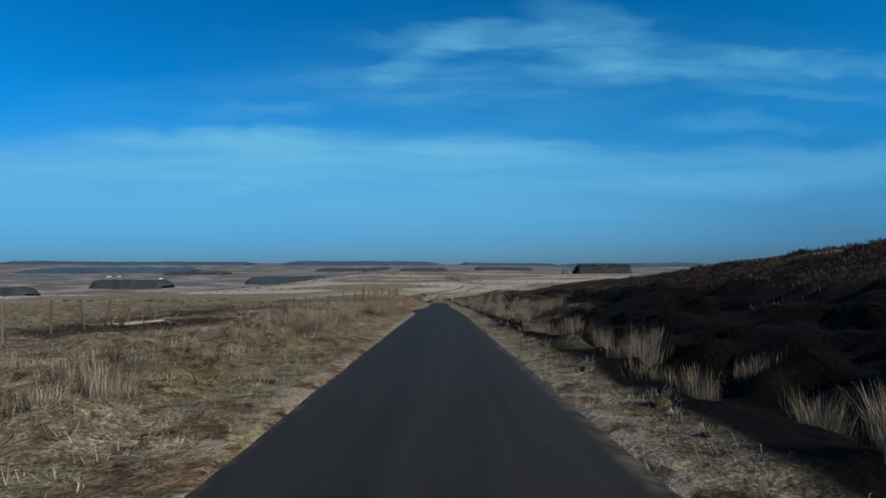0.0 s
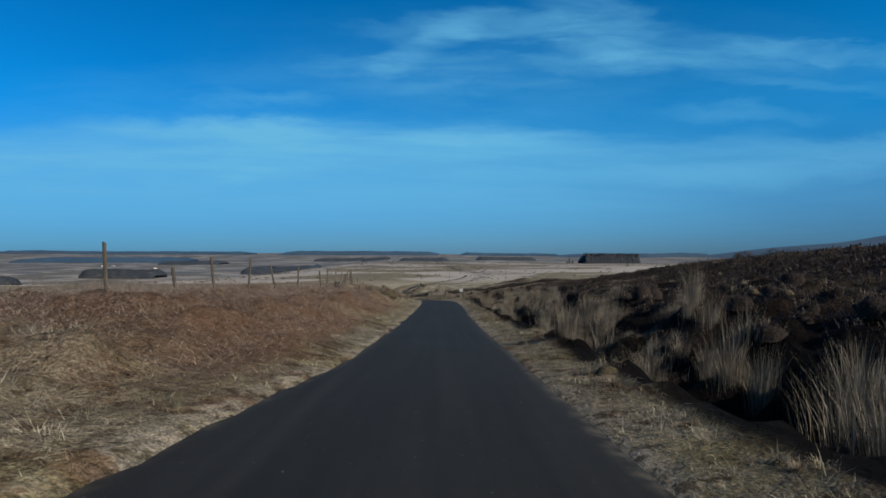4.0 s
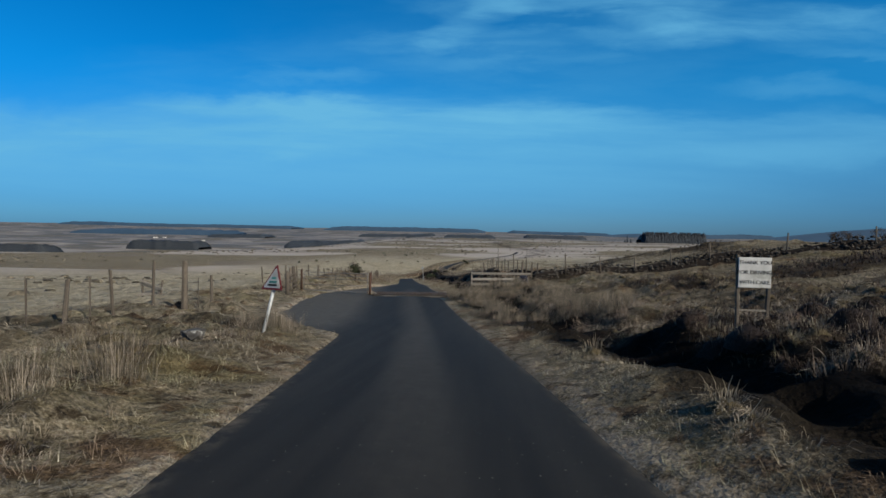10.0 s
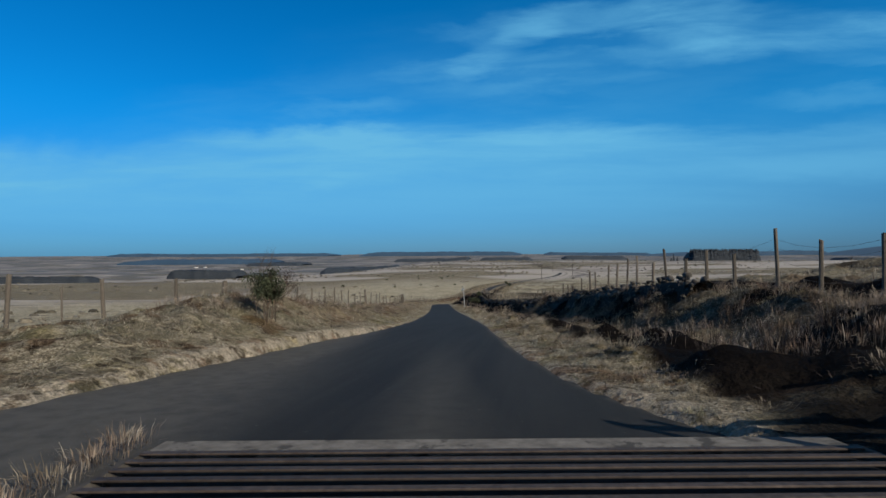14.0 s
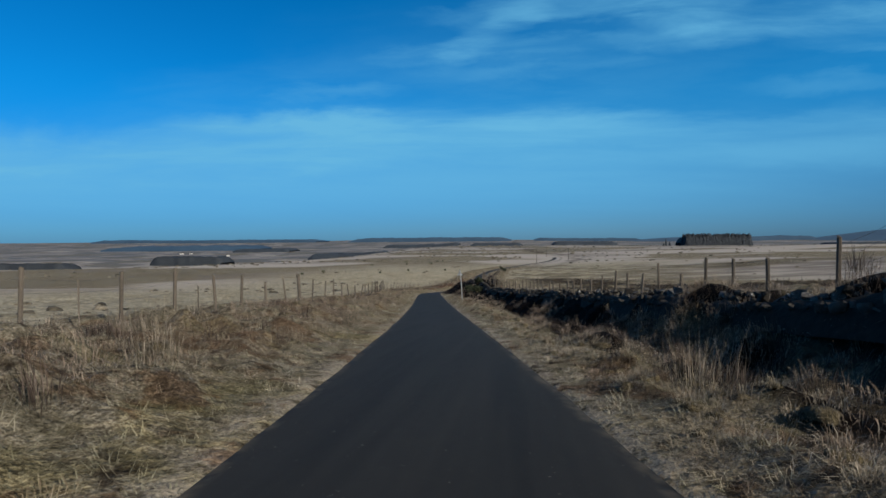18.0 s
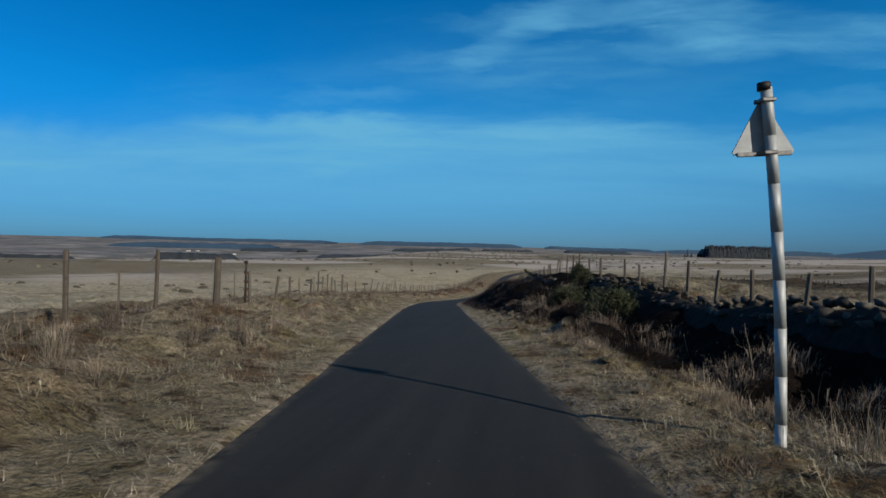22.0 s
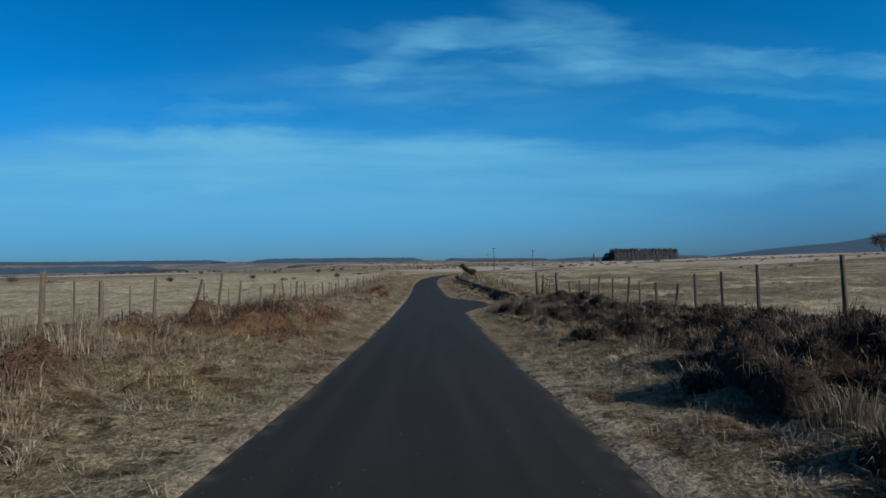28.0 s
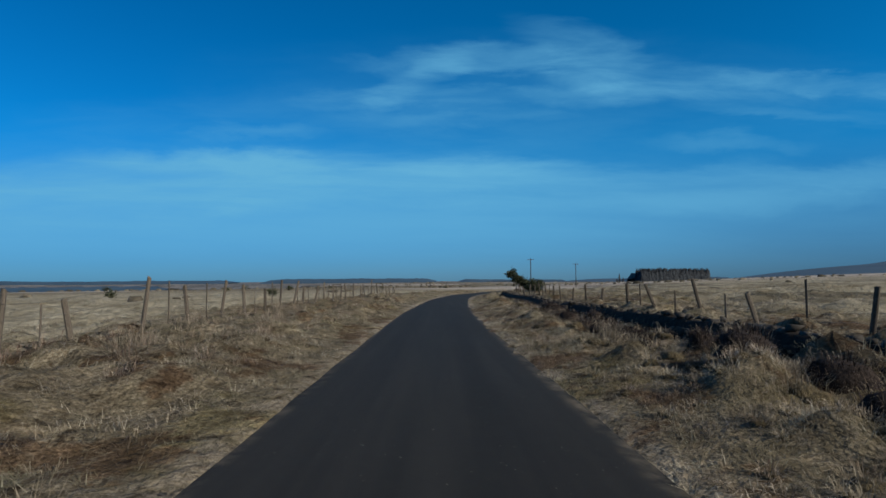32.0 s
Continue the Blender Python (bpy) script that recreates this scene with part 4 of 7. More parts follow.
def grow_grass():
    r = np.random.default_rng(11)
    xs, ys, ws = [], [], []
    for side in (-1, 1):
        cx, cy = sown(r, 20000, -4, 372, 0.03, 3.6, side, 1.25)
        g = growth(cx, cy)
        m = (lumps(cx, cy, 0.35, 40) > 0.22) & off_track(cx, cy) & (g[2] < 0.25) & (g[1] < 0.5)
        cx, cy = keep(cx, cy, m)
        x, y, w = tufts(r, cx, cy, 22, 0.075)
        m = on_grass(x, y, 0.02)
        xs.append(x[m])
        ys.append(y[m])
        ws.append(w[m])
    x, y, w = np.concatenate(xs), np.concatenate(ys), np.concatenate(ws)
    off = np.maximum(x - road_x(y) - edge_right(y), edge_left(y) - x + road_x(y))
    tall = (0.09 + 0.15 * lumps(x, y, 0.46, 19)) * (0.55 + 0.45 * step01(off, 0.05, 0.6))
    blades("verge_grass", x, y, tall, 0.0075, 1.05, STRAW, "matted straw and olive verge grass in small hummocks", "grass", 1, 0.8, away=w, flat=True, low=0.45)
    xs, ys, ws = [], [], []
    for side in (-1, 1):
        cx, cy = sown(r, 9000, -4, 385, 0.5, 8.0, side, 1.4)
        g = growth(cx, cy)
        m = off_track(cx, cy) & (g[0] < r.uniform(0.08, 0.85, len(cx))) & (g[1] < 0.35) & (g[2] < 0.35) & (lumps(cx, cy, 0.62, 14) + 0.5 * lumps(cx, cy, 0.95, 12) > 0.74)
        cx, cy = keep(cx, cy, m)
        if side > 0:
            for a, b, lo, hi, count in ((334, 376, 0.25, 3.1, 1300), (92, 146, 0.4, 6.0, 1500), (152, 178, 0.3, 1.9, 300), (150.5, 180, 2.0, 7.0, 700), (238, 292, 0.06, 0.42, 420)):
                ex, ey = sown(r, count, a, b, lo, hi, side)
                ex, ey = keep(ex, ey, off_track(ex, ey) & (growth(ex, ey)[2] < 0.75))
                cx, cy = np.concatenate([cx, ex]), np.concatenate([cy, ey])
        x, y, w = tufts(r, cx, cy, 36, 0.10)
        m = on_grass(x, y)
        xs.append(x[m])
        ys.append(y[m])
        ws.append(w[m])
    x, y, w = np.concatenate(xs), np.concatenate(ys), np.concatenate(ws)
    d = np.abs(x - road_x(y))
    size = (0.55 + 0.75 * lumps(x, y, 2.4, 42)) * (0.62 + 0.38 * step01(d, 2.0, 3.6))
    blades("rough_grass", x, y, 0.26 * size, 0.0048, 1.0, ROUGH, "pale tussocks of rough moor grass", "grass", 2, 1.5, away=w, low=0.6)
    xs, ys, ws = [], [], []
    for side in (-1, 1):
        cx, cy = sown(r, 7500, -4, 400, 7.5, 45.0, side, 1.7)
        g = growth(cx, cy)
        m = off_track(cx, cy) & (np.maximum(g[0], g[2]) < r.uniform(0.2, 0.9, len(cx))) & ~((cx - road_x(cy) < -8) & (cy > 132) & (r.uniform(0, 1, len(cx)) < 0.75))
        cx, cy = keep(cx, cy, m)
        x, y, w = tufts(r, cx, cy, 18, 0.15)
        xs.append(x)
        ys.append(y)
        ws.append(w)
    blades("field_grass", np.concatenate(xs), np.concatenate(ys), 0.24, 0.018, 0.95, ROUGH, "coarse tufts of bleached field grass", "grass", 3, 0.9, away=np.concatenate(ws), flat=True, low=0.5)


def grow_rushes():
    """Tall stands of rushes, thickest in the wet ground on the heather side."""
    r = np.random.default_rng(23)
    cx, cy = [], []
    beds = [(1, 2, 14, 1.4, 3.4, 10), (1, 14, 34, 1.2, 2.3, 20), (1, 26, 60, 1.4, 4.4, 74), (1, 60, 92, 1.3, 4.6, 84), (1, 90, 112, 1.5, 4.5, 16), (1, 132, 139, 2.6, 5.0, 34), (1, 132, 140, 0.6, 2.2, 12), (1, 143.2, 147.2, 0.9, 3.8, 84), (1, 139, 143, 0.7, 1.4, 8), (1, 140, 143.5, 3.2, 5.5, 22), (1, 142.4, 146.0, 0.3, 1.5, 24),
            (-1, 19, 25, 1.4, 2.4, 16), (-1, 25, 31, 0.8, 2.2, 22), (-1, 31, 37, 0.4, 2.2, 26), (-1, 14, 17, 1.3, 3.2, 16), (-1, 2, 12, 1.6, 5.0, 8), (-1, 97, 122, 0.9, 2.6, 16), (-1, 127.3, 128.4, 0.8, 2.2, 9),
            (1, 160, 230, 1.6, 2.4, 7), (-1, 158, 176, 1.4, 3.6, 10), (-1, 176, 236, 0.8, 3.0, 14), (1, 300, 324, 1.2, 2.6, 6), (-1, 262, 330, 2.0, 4.8, 26),
            (1, 338, 400, 1.2, 2.4, 4), (-1, 340, 400, 2.4, 5.0, 12), (-1, 236, 262, 2.5, 5.0, 12)]
    for side, a, b, near, far, count in beds:
        x, y = sown(r, count, a, b, near, far, side)
        cx.append(x)
        cy.append(y)
    lone = np.array([(3.25, 8), (3.0, 6.1), (3.65, 5.1), (2.6, 36.3), (2.45, 99.9), (2.9, 100.4), (3.1, 100.6), (3.2, 100.3), (3.35, 100.5), (3.0, 100.8), (3.75, 100.0), (3.6, 99.7), (3.0, 103.6), (-2.7, 16.3), (-2.95, 16.6), (-3.05, 16.0), (-3.3, 16.3), (-3.5, 16.8), (-3.2, 16.9), (-2.2, 146.3), (-2.05, 146.45), (2.85, 16.9), (3.05, 16.7), (2.95, 16.1), (2.95, 19.1), (3.05, 19.4), (3.2, 23.4), (3.1, 24.0), (3.0, 29.0), (3.8, 106), (-2.8, 184), (-2.9, 187), (-2.7, 178), (2.9, 171.3), (2.75, 319.3), (2.95, 319.7), (2.85, 320.1), (3.15, 319.2), (3.1, 320.4)])
    cx.append(lone[:, 0] + road_x(lone[:, 1]))
    cy.append(lone[:, 1])
    cx, cy = np.concatenate(cx), np.concatenate(cy)
    cx, cy = keep(cx, cy, off_track(cx, cy))
    each = r.integers(170, 420, len(cx))
    x, y, w = tufts(r, cx, cy, each, r.uniform(0.07, 0.24, len(cx)))
    big = np.repeat(r.uniform(0.35, 1.12, len(cx)), each)
    m = on_grass(x, y, 0.2)
    x, y, w, big = x[m], y[m], w[m], big[m]
    d = x - road_x(y)
    tall = np.where((d > 0) & (((y > 24) & (y < 100)) | ((y > 140) & (y < 149))), np.where(y > 140, 0.62, 1.0), 0.72)
    blades("rushes", x, y, 0.82 * big * tall, 0.0042, 0.27, RUSH, "tall straw-brown stands of dead rushes", "rushes", 5, 0.7, away=w)


def grow_bracken():
    r = np.random.default_rng(31)
    y = np.concatenate([r.uniform(48, 104, 260000), r.uniform(156, 218, 50000), r.uniform(274, 350, 210000)])
    d = r.uniform(-11, -1.9, len(y))
    x = road_x(y) + d
    m = growth(x, y)[1] > r.uniform(0.25, 0.9, len(y))
    x, y = keep(x, y, m)
    h = r.uniform(0, 1, len(x)) ** 1.5 * 0.42
    late = y > 270
    blades("rusty_bracken", x[late], y[late], 0.13, 0.015, 0.95, RUSTY, "dark rust-brown mats of dead bracken", "bracken", 16, 0.5, lift=h[late] * 0.3, flat=True)
    x, y, h = x[~late], y[~late], h[~late]
    blades("dead_bracken", x, y, 0.20, 0.0065, 1.2, BRACKEN, "flattened rust-brown dead bracken", "bracken", 6, 0.4, lift=h * 0.8, flat=True, low=0.85)


def grow_stalks():
    """Dark clumps of dead stems standing in the rough verges."""
    r = np.random.default_rng(53)
    cx, cy = [], []
    for side, a, b, near, far, count in ((1, 150.5, 182, 2.0, 7.0, 60), (-1, 158, 236, 1.3, 4.8, 70), (-1, 236, 262, 2.0, 5.0, 26), (-1, 262, 345, 1.8, 5.6, 90), (-1, 266, 302, 3.4, 5.2, 60), (1, 238, 292, 1.2, 4.2, 70), (1, 160, 228, 1.4, 2.6, 8),
                                         (1, 296, 345, 1.6, 3.8, 26), (-1, 98, 128, 1.2, 5.0, 22), (-1, 2, 14, 1.2, 2.6, 12), (-1, 84, 100, 1.4, 4.2, 30)):
        x, y = sown(r, count, a, b, near, far, side)
        cx.append(x)
        cy.append(y)
    cx, cy = np.concatenate(cx), np.concatenate(cy)
    cx, cy = keep(cx, cy, off_track(cx, cy))
    each = r.integers(30, 130, len(cx))
    x, y, w = tufts(r, cx, cy, each, r.uniform(0.06, 0.22, len(cx)))
    big = np.repeat(r.uniform(0.35, 1.0, len(cx)), each)
    blades("dead_stalks", x, y, 0.52 * big, 0.006, 0.34, STALK, "dark brown clumps of dead stems", "weeds", 15, 0.6, away=w)


def grow_withered():
    """Thickets of withered brown fern and dock stems in the rough verges."""
    r = np.random.default_rng(59)
    cx, cy = [], []
    for side, a, b, near, far, count in ((-1, 156, 240, 1.5, 5.4, 720), (-1, 240, 262, 1.8, 5.2, 120), (-1, 262, 345, 1.6, 6.0, 620), (-1, 345, 385, 1.4, 5.0, 160), (-1, 50, 104, 1.2, 5.6, 110),
                                         (-1, 0, 50, 1.6, 8.0, 260), (1, 160, 232, 1.4, 2.6, 40), (1, 178, 232, 1.5, 4.0, 260), (1, 129, 146, 0.8, 4.6, 110), (1, 151, 182, 2.2, 6.5, 520), (1, 298, 330, 2.4, 7.0, 60), (1, 330, 345, 2.2, 6.0, 50), (1, 92, 140, 2.4, 8.0, 220), (1, 236, 290, 2.2, 6.5, 70)):
        x, y = sown(r, count, a, b, near, far, side)
        cx.append(x)
        cy.append(y)
    cx, cy = np.concatenate(cx), np.concatenate(cy)
    cx, cy = keep(cx, cy, off_track(cx, cy) & (lumps(cx, cy, 2.2, 46) > 0.34))
    each = r.integers(34, 90, len(cx))
    x, y, w = tufts(r, cx, cy, each, r.uniform(0.06, 0.26, len(cx)))
    big = np.repeat(r.uniform(0.35, 1.0, len(cx)), each)
    m = on_grass(x, y, 0.5)
    big = big * (1 + 0.2 * step01(x - road_x(y), 3.0, 3.4) * step01(y, 176, 180) * step01(y, 234, 230))
    blades("withered_fern", x[m], y[m], 0.36 * big[m], 0.0065, 0.75, WITHERED, "thickets of withered brown fern stems", "weeds", 17, 0.9, away=w[m])


def grow_specks():
    """Low dark cushions of rush and gorse scattered over the open fields."""
    r = np.random.default_rng(83)
    n = 5200
    y = 90 + 1250 * r.uniform(0, 1, n) ** 1.5
    d = np.where(r.uniform(0, 1, n) < 0.72, -1, 1) * (26 + (40 + 0.9 * y) * r.uniform(0, 1, n) ** 1.3)
    x = road_x(np.minimum(y, 600)) + d
    m = (lumps(x, y, 60, 84) * 0.7 + lumps(x, y, 14, 85) * 0.3 > 0.46) & ~((d > 0) & (y < 300))
    x, y = keep(x, y, m)
    n = len(x)
    rad = r.uniform(0.2, 0.7, n) * (1 + y / 420)
    ang = np.arange(6) * np.pi / 3
    wob = r.uniform(0.6, 1.3, (n, 6))
    z = land(x, y, False)
    ring = np.stack([x[:, None] + np.cos(ang) * rad[:, None] * wob, y[:, None] + 0.7 * np.sin(ang) * rad[:, None] * wob, np.repeat(z[:, None] - 0.2, 6, 1)], -1)
    mid = np.stack([x[:, None] + 0.6 * np.cos(ang) * rad[:, None] * wob, y[:, None] + 0.4 * np.sin(ang) * rad[:, None] * wob, z[:, None] + 0.45 * rad[:, None] * r.uniform(0.5, 1.2, (n, 6))], -1)
    top = np.stack([x, y, z + 0.5 * rad], -1)[:, None]
    v = np.concatenate([ring, mid, top], 1)
    f = []
    for j in range(6):
        k = (j + 1) % 6
        f += [(j, k, 6 + k), (j, 6 + k, 6 + j), (6 + j, 6 + k, 12)]
    f = np.array(f)[None] + (np.arange(n) * 13)[:, None, None]
    tagged(new("field_cushions", sheet("field_cushions", v.reshape(-1, 3), f.reshape(-1, 3), SPECK)), "dark cushions of rush and gorse on far fields", "scrub", kind="stuff")


def grow_heather():
    r = np.random.default_rng(37)
    y = np.concatenate([r.uniform(-4, 150, 480000), r.uniform(150, 320, 110000)])
    d = 2.4 + 28 * r.uniform(0, 1, len(y)) ** 1.9
    d = np.where(r.uniform(0, 1, len(y)) < 0.10, -d - 6, d)
    slope = np.concatenate([r.uniform(296, 330, 60000), r.uniform(234, 298, 70000)])
    y, d = np.concatenate([y, slope]), np.concatenate([d, r.uniform(2.8, 9.0, 60000), r.uniform(1.6, 5.2, 70000)])
    x = road_x(y) + d
    g = growth(x, y)
    m = (g[0] > r.uniform(0.2, 0.9, len(y))) & ((g[2] < 0.7) | ((np.arange(len(y)) >= len(y) - 70000) & (lumps(x, y, 0.8, 47) > 0.42)))
    x, y = keep(x, y, m)
    far = np.clip((np.abs(x - road_x(y)) - 4) / 20, 0, 1)
    blades("heather", x, y, 0.13 + 0.08 * far, 0.011 + 0.05 * far, 1.2, HEATHER, "dark leafless winter heather in mounds", "heather", 8, 0.4, lift=r.uniform(0, 0.10, len(x)), flat=True)


def grow_tussocks():
    """High separate tussocks: a thatched dome each, with long bleached leaves hanging over it."""
    r = np.random.default_rng(71)
    cx, cy = [], []
    for side, a, b, near, far, count in ((1, 92, 112, 1.4, 8.5, 330), (1, 112, 146, 0.8, 9.5, 980), (1, 296, 330, 0.9, 4.4, 300), (1, 334, 372, 0.5, 3.0, 900),
                                         (1, 152, 178, 0.6, 2.0, 300), (1, 178, 232, 0.7, 2.4, 420), (-1, 262, 350, 1.0, 5.0, 230), (-1, 158, 236, 0.9, 4.6, 240),
                                         (-1, 2, 50, 1.4, 6.0, 240), (1, 36, 92, 6.0, 14.0, 260), (-1, 98, 128, 1.0, 5.0, 170), (1, 2, 60, 0.7, 1.4, 120), (1, 60, 112, 0.6, 1.3, 140)):
        x, y = sown(r, count, a, b, near, far, side)
        cx.append(x)
        cy.append(y)
    cx, cy = np.concatenate(cx), np.concatenate(cy)
    g = growth(cx, cy)
    cx, cy = keep(cx, cy, off_track(cx, cy) & on_grass(cx, cy, 0.45) & (g[2] < 0.75) & (g[1] < 0.25) & (r.uniform(0, 1, len(cx)) < 0.75))
    n = len(cx)
    d = np.abs(cx - road_x(cy))
    rad = (0.07 + 0.15 * r.uniform(0, 1, n) ** 1.8) * (0.7 + 0.3 * step01(d, 2.0, 3.5))
    high = rad * r.uniform(0.30, 0.62, n)
    z = land(cx, cy)
    # domes
    ring = np.array([(1.0, -0.25), (0.92, 0.35), (0.62, 0.80)])
    m = 8
    ang = np.arange(m) * 2 * np.pi / m
    wob = r.uniform(0.6, 1.3, (n, 3, m))
    px = cx[:, None, None] + 0.8 * rad[:, None, None] * ring[None, :, 0, None] * np.cos(ang) * wob
    py = cy[:, None, None] + 0.8 * rad[:, None, None] * ring[None, :, 0, None] * np.sin(ang) * wob
    pz = z[:, None, None] + 0.85 * high[:, None, None] * ring[None, :, 1, None] * r.uniform(0.85, 1.15, (n, 3, m))
    v = np.stack([px, py, pz], -1).reshape(n, -1, 3)
    v = np.concatenate([v, np.stack([cx, cy, z + 0.85 * high], -1)[:, None]], 1)
    f = []
    for k in range(2):
        for j in range(m):
            a, b = k * m + j, k * m + (j + 1) % m
            f += [(a, b, b + m), (a, b + m, a + m)]
    f += [(2 * m + j, 2 * m + (j + 1) % m, 3 * m) for j in range(m)]
    f = np.array(f)[None] + (np.arange(n) * (3 * m + 1))[:, None, None]
    tagged(new("tussocks", sheet("tussocks", v.reshape(-1, 3), f.reshape(-1, 3), TUSSOCK, True)), "rounded hummocks of matted moor grass", "grass", kind="stuff")
    # leaves hanging over them
    each = 54
    k = np.repeat(np.arange(n), each)
    a = r.uniform(0, 2 * np.pi, len(k))
    u = r.uniform(0, 1, len(k)) ** 0.7
    x, y = cx[k] + np.cos(a) * rad[k] * u * 0.9, cy[k] + np.sin(a) * rad[k] * u * 0.9
    lift = z[k] - land(x, y) + high[k] * np.sqrt(np.maximum(0.05, 1 - u * u)) * 0.95
    blades("tussock_leaves", x, y, rad[k] * 0.9 + 0.08, 0.005, 0.95, ROUGH, "long bleached leaves hanging over grass tussocks", "grass", 72, 1.2, sink=0.03, lift=lift, away=a, low=0.25)


def grow_mounds():
    """Knee-high cushions of old heather, their sprigs combed over by the wind."""
    r = np.random.default_rng(91)
    cx, cy = [], []
    for a, b, near, far, count in ((297, 328, 1.3, 5.8, 260), (98, 128, 2.6, 9.0, 300), (340, 372, 1.9, 3.0, 90), (44, 78, 3.6, 8.0, 150)):
        x, y = sown(r, count, a, b, near, far, 1)
        cx.append(x)
        cy.append(y)
    cx, cy = np.concatenate(cx), np.concatenate(cy)
    cx, cy = keep(cx, cy, off_track(cx, cy) & (lumps(cx, cy, 1.8, 48) > 0.30))
    n = len(cx)
    rad = 0.16 + 0.26 * r.uniform(0, 1, n) ** 1.4
    high = rad * r.uniform(0.7, 1.15, n)
    z = land(cx, cy)
    m = 9
    ring = np.array([(1.0, -0.2), (0.95, 0.4), (0.66, 0.82)])
    ang = np.arange(m) * 2 * np.pi / m
    wob = r.uniform(0.7, 1.2, (n, 3, m))
    px = cx[:, None, None] + 0.85 * rad[:, None, None] * ring[None, :, 0, None] * np.cos(ang) * wob
    py = cy[:, None, None] + 0.85 * rad[:, None, None] * ring[None, :, 0, None] * np.sin(ang) * wob
    pz = z[:, None, None] + 0.85 * high[:, None, None] * ring[None, :, 1, None] * r.uniform(0.85, 1.15, (n, 3, m))
    v = np.concatenate([np.stack([px, py, pz], -1).reshape(n, -1, 3), np.stack([cx, cy, z + 0.85 * high], -1)[:, None]], 1)
    f = []
    for k in range(2):
        for j in range(m):
            a, b = k * m + j, k * m + (j + 1) % m
            f += [(a, b, b + m), (a, b + m, a + m)]
    f += [(2 * m + j, 2 * m + (j + 1) % m, 3 * m) for j in range(m)]
    f = np.array(f)[None] + (np.arange(n) * (3 * m + 1))[:, None, None]
    tagged(new("heather_mounds", sheet("heather_mounds", v.reshape(-1, 3), f.reshape(-1, 3), MOUND, True)), "dark rounded cushions of old heather", "heather", kind="stuff")
    for name, each, mat, long_by, width, label, seed in (("heather_sprigs", 190, HEATHER, 0.12, 0.011, "wiry dark sprigs covering heather cushions", 92),
                                                         ("mound_grass", 34, ROUGH, 0.24, 0.0048, "bleached grass wisps growing through heather", 93)):
        k = np.repeat(np.arange(n), each)
        a = r.uniform(0, 2 * np.pi, len(k))
        u = r.uniform(0, 1, len(k)) ** 0.6
        x, y = cx[k] + np.cos(a) * rad[k] * u * 0.95, cy[k] + np.sin(a) * rad[k] * u * 0.95
        lift = z[k] - land(x, y) + high[k] * np.sqrt(np.maximum(0.05, 1 - u * u)) * 0.92
        blades(name, x, y, long_by, width, 0.9, mat, label, "heather" if mat is HEATHER else "grass", seed, 0.8, sink=0.03, lift=lift, away=a)


grow_grass()
grow_mounds()
grow_tussocks()
grow_rushes()
grow_bracken()
grow_stalks()
grow_withered()
grow_specks()
grow_heather()

# ---- fences ----


def post_mesh(name, height, r, r2=None):
    """A round or split post with a chipped top, sunk a little."""
    bm = bmesh.new()
    rod(bm, (0, 0, -0.25), (0, 0, height), r, r * 0.9, 7)
    for v in bm.verts:
        if v.co.z > 0:
            v.co.z += random.uniform(-0.025, 0.03)
        v.co.x += random.uniform(-0.007, 0.007)
        v.co.y += random.uniform(-0.007, 0.007)
    me = bpy.data.meshes.new(name)
    bm.to_mesh(me)
    bm.free()
    me.materials.append(POST)
    return me


POSTS = [post_mesh("post", h, r) for h, r in ((1.15, 0.045), (1.08, 0.05), (1.22, 0.042), (1.0, 0.055))]
STOUT = [post_mesh("strainer", h, r) for h, r in ((1.45, 0.10), (1.35, 0.095))]
DROPPERS = [post_mesh("dropper", h, r) for h, r in ((1.0, 0.018), (0.92, 0.022))]


def wire_mesh(points, r=0.0035):
    """A thin wire with three sides along the points."""
    p = np.array(points)
    ring = np.array([(0, r), (r * 0.87, -r * 0.5), (-r * 0.87, -r * 0.5)])
    t = np.gradient(p, axis=0)
    side = np.stack([t[:, 1], -t[:, 0], np.zeros(len(p))], -1)
    side /= np.linalg.norm(side, axis=1, keepdims=True) + 1e-9
    v = (p[:, None] + side[:, None] * ring[None, :, :1] + np.array([0, 0, 1.0])[None, None] * ring[None, :, 1:]).reshape(-1, 3)
    f = []
    for k in range(len(p) - 1):
        for j in range(3):
            f.append((k * 3 + j, k * 3 + (j + 1) % 3, k * 3 + 3 + (j + 1) % 3, k * 3 + 3 + j))
    return sheet("wire", v, f, WIRE)


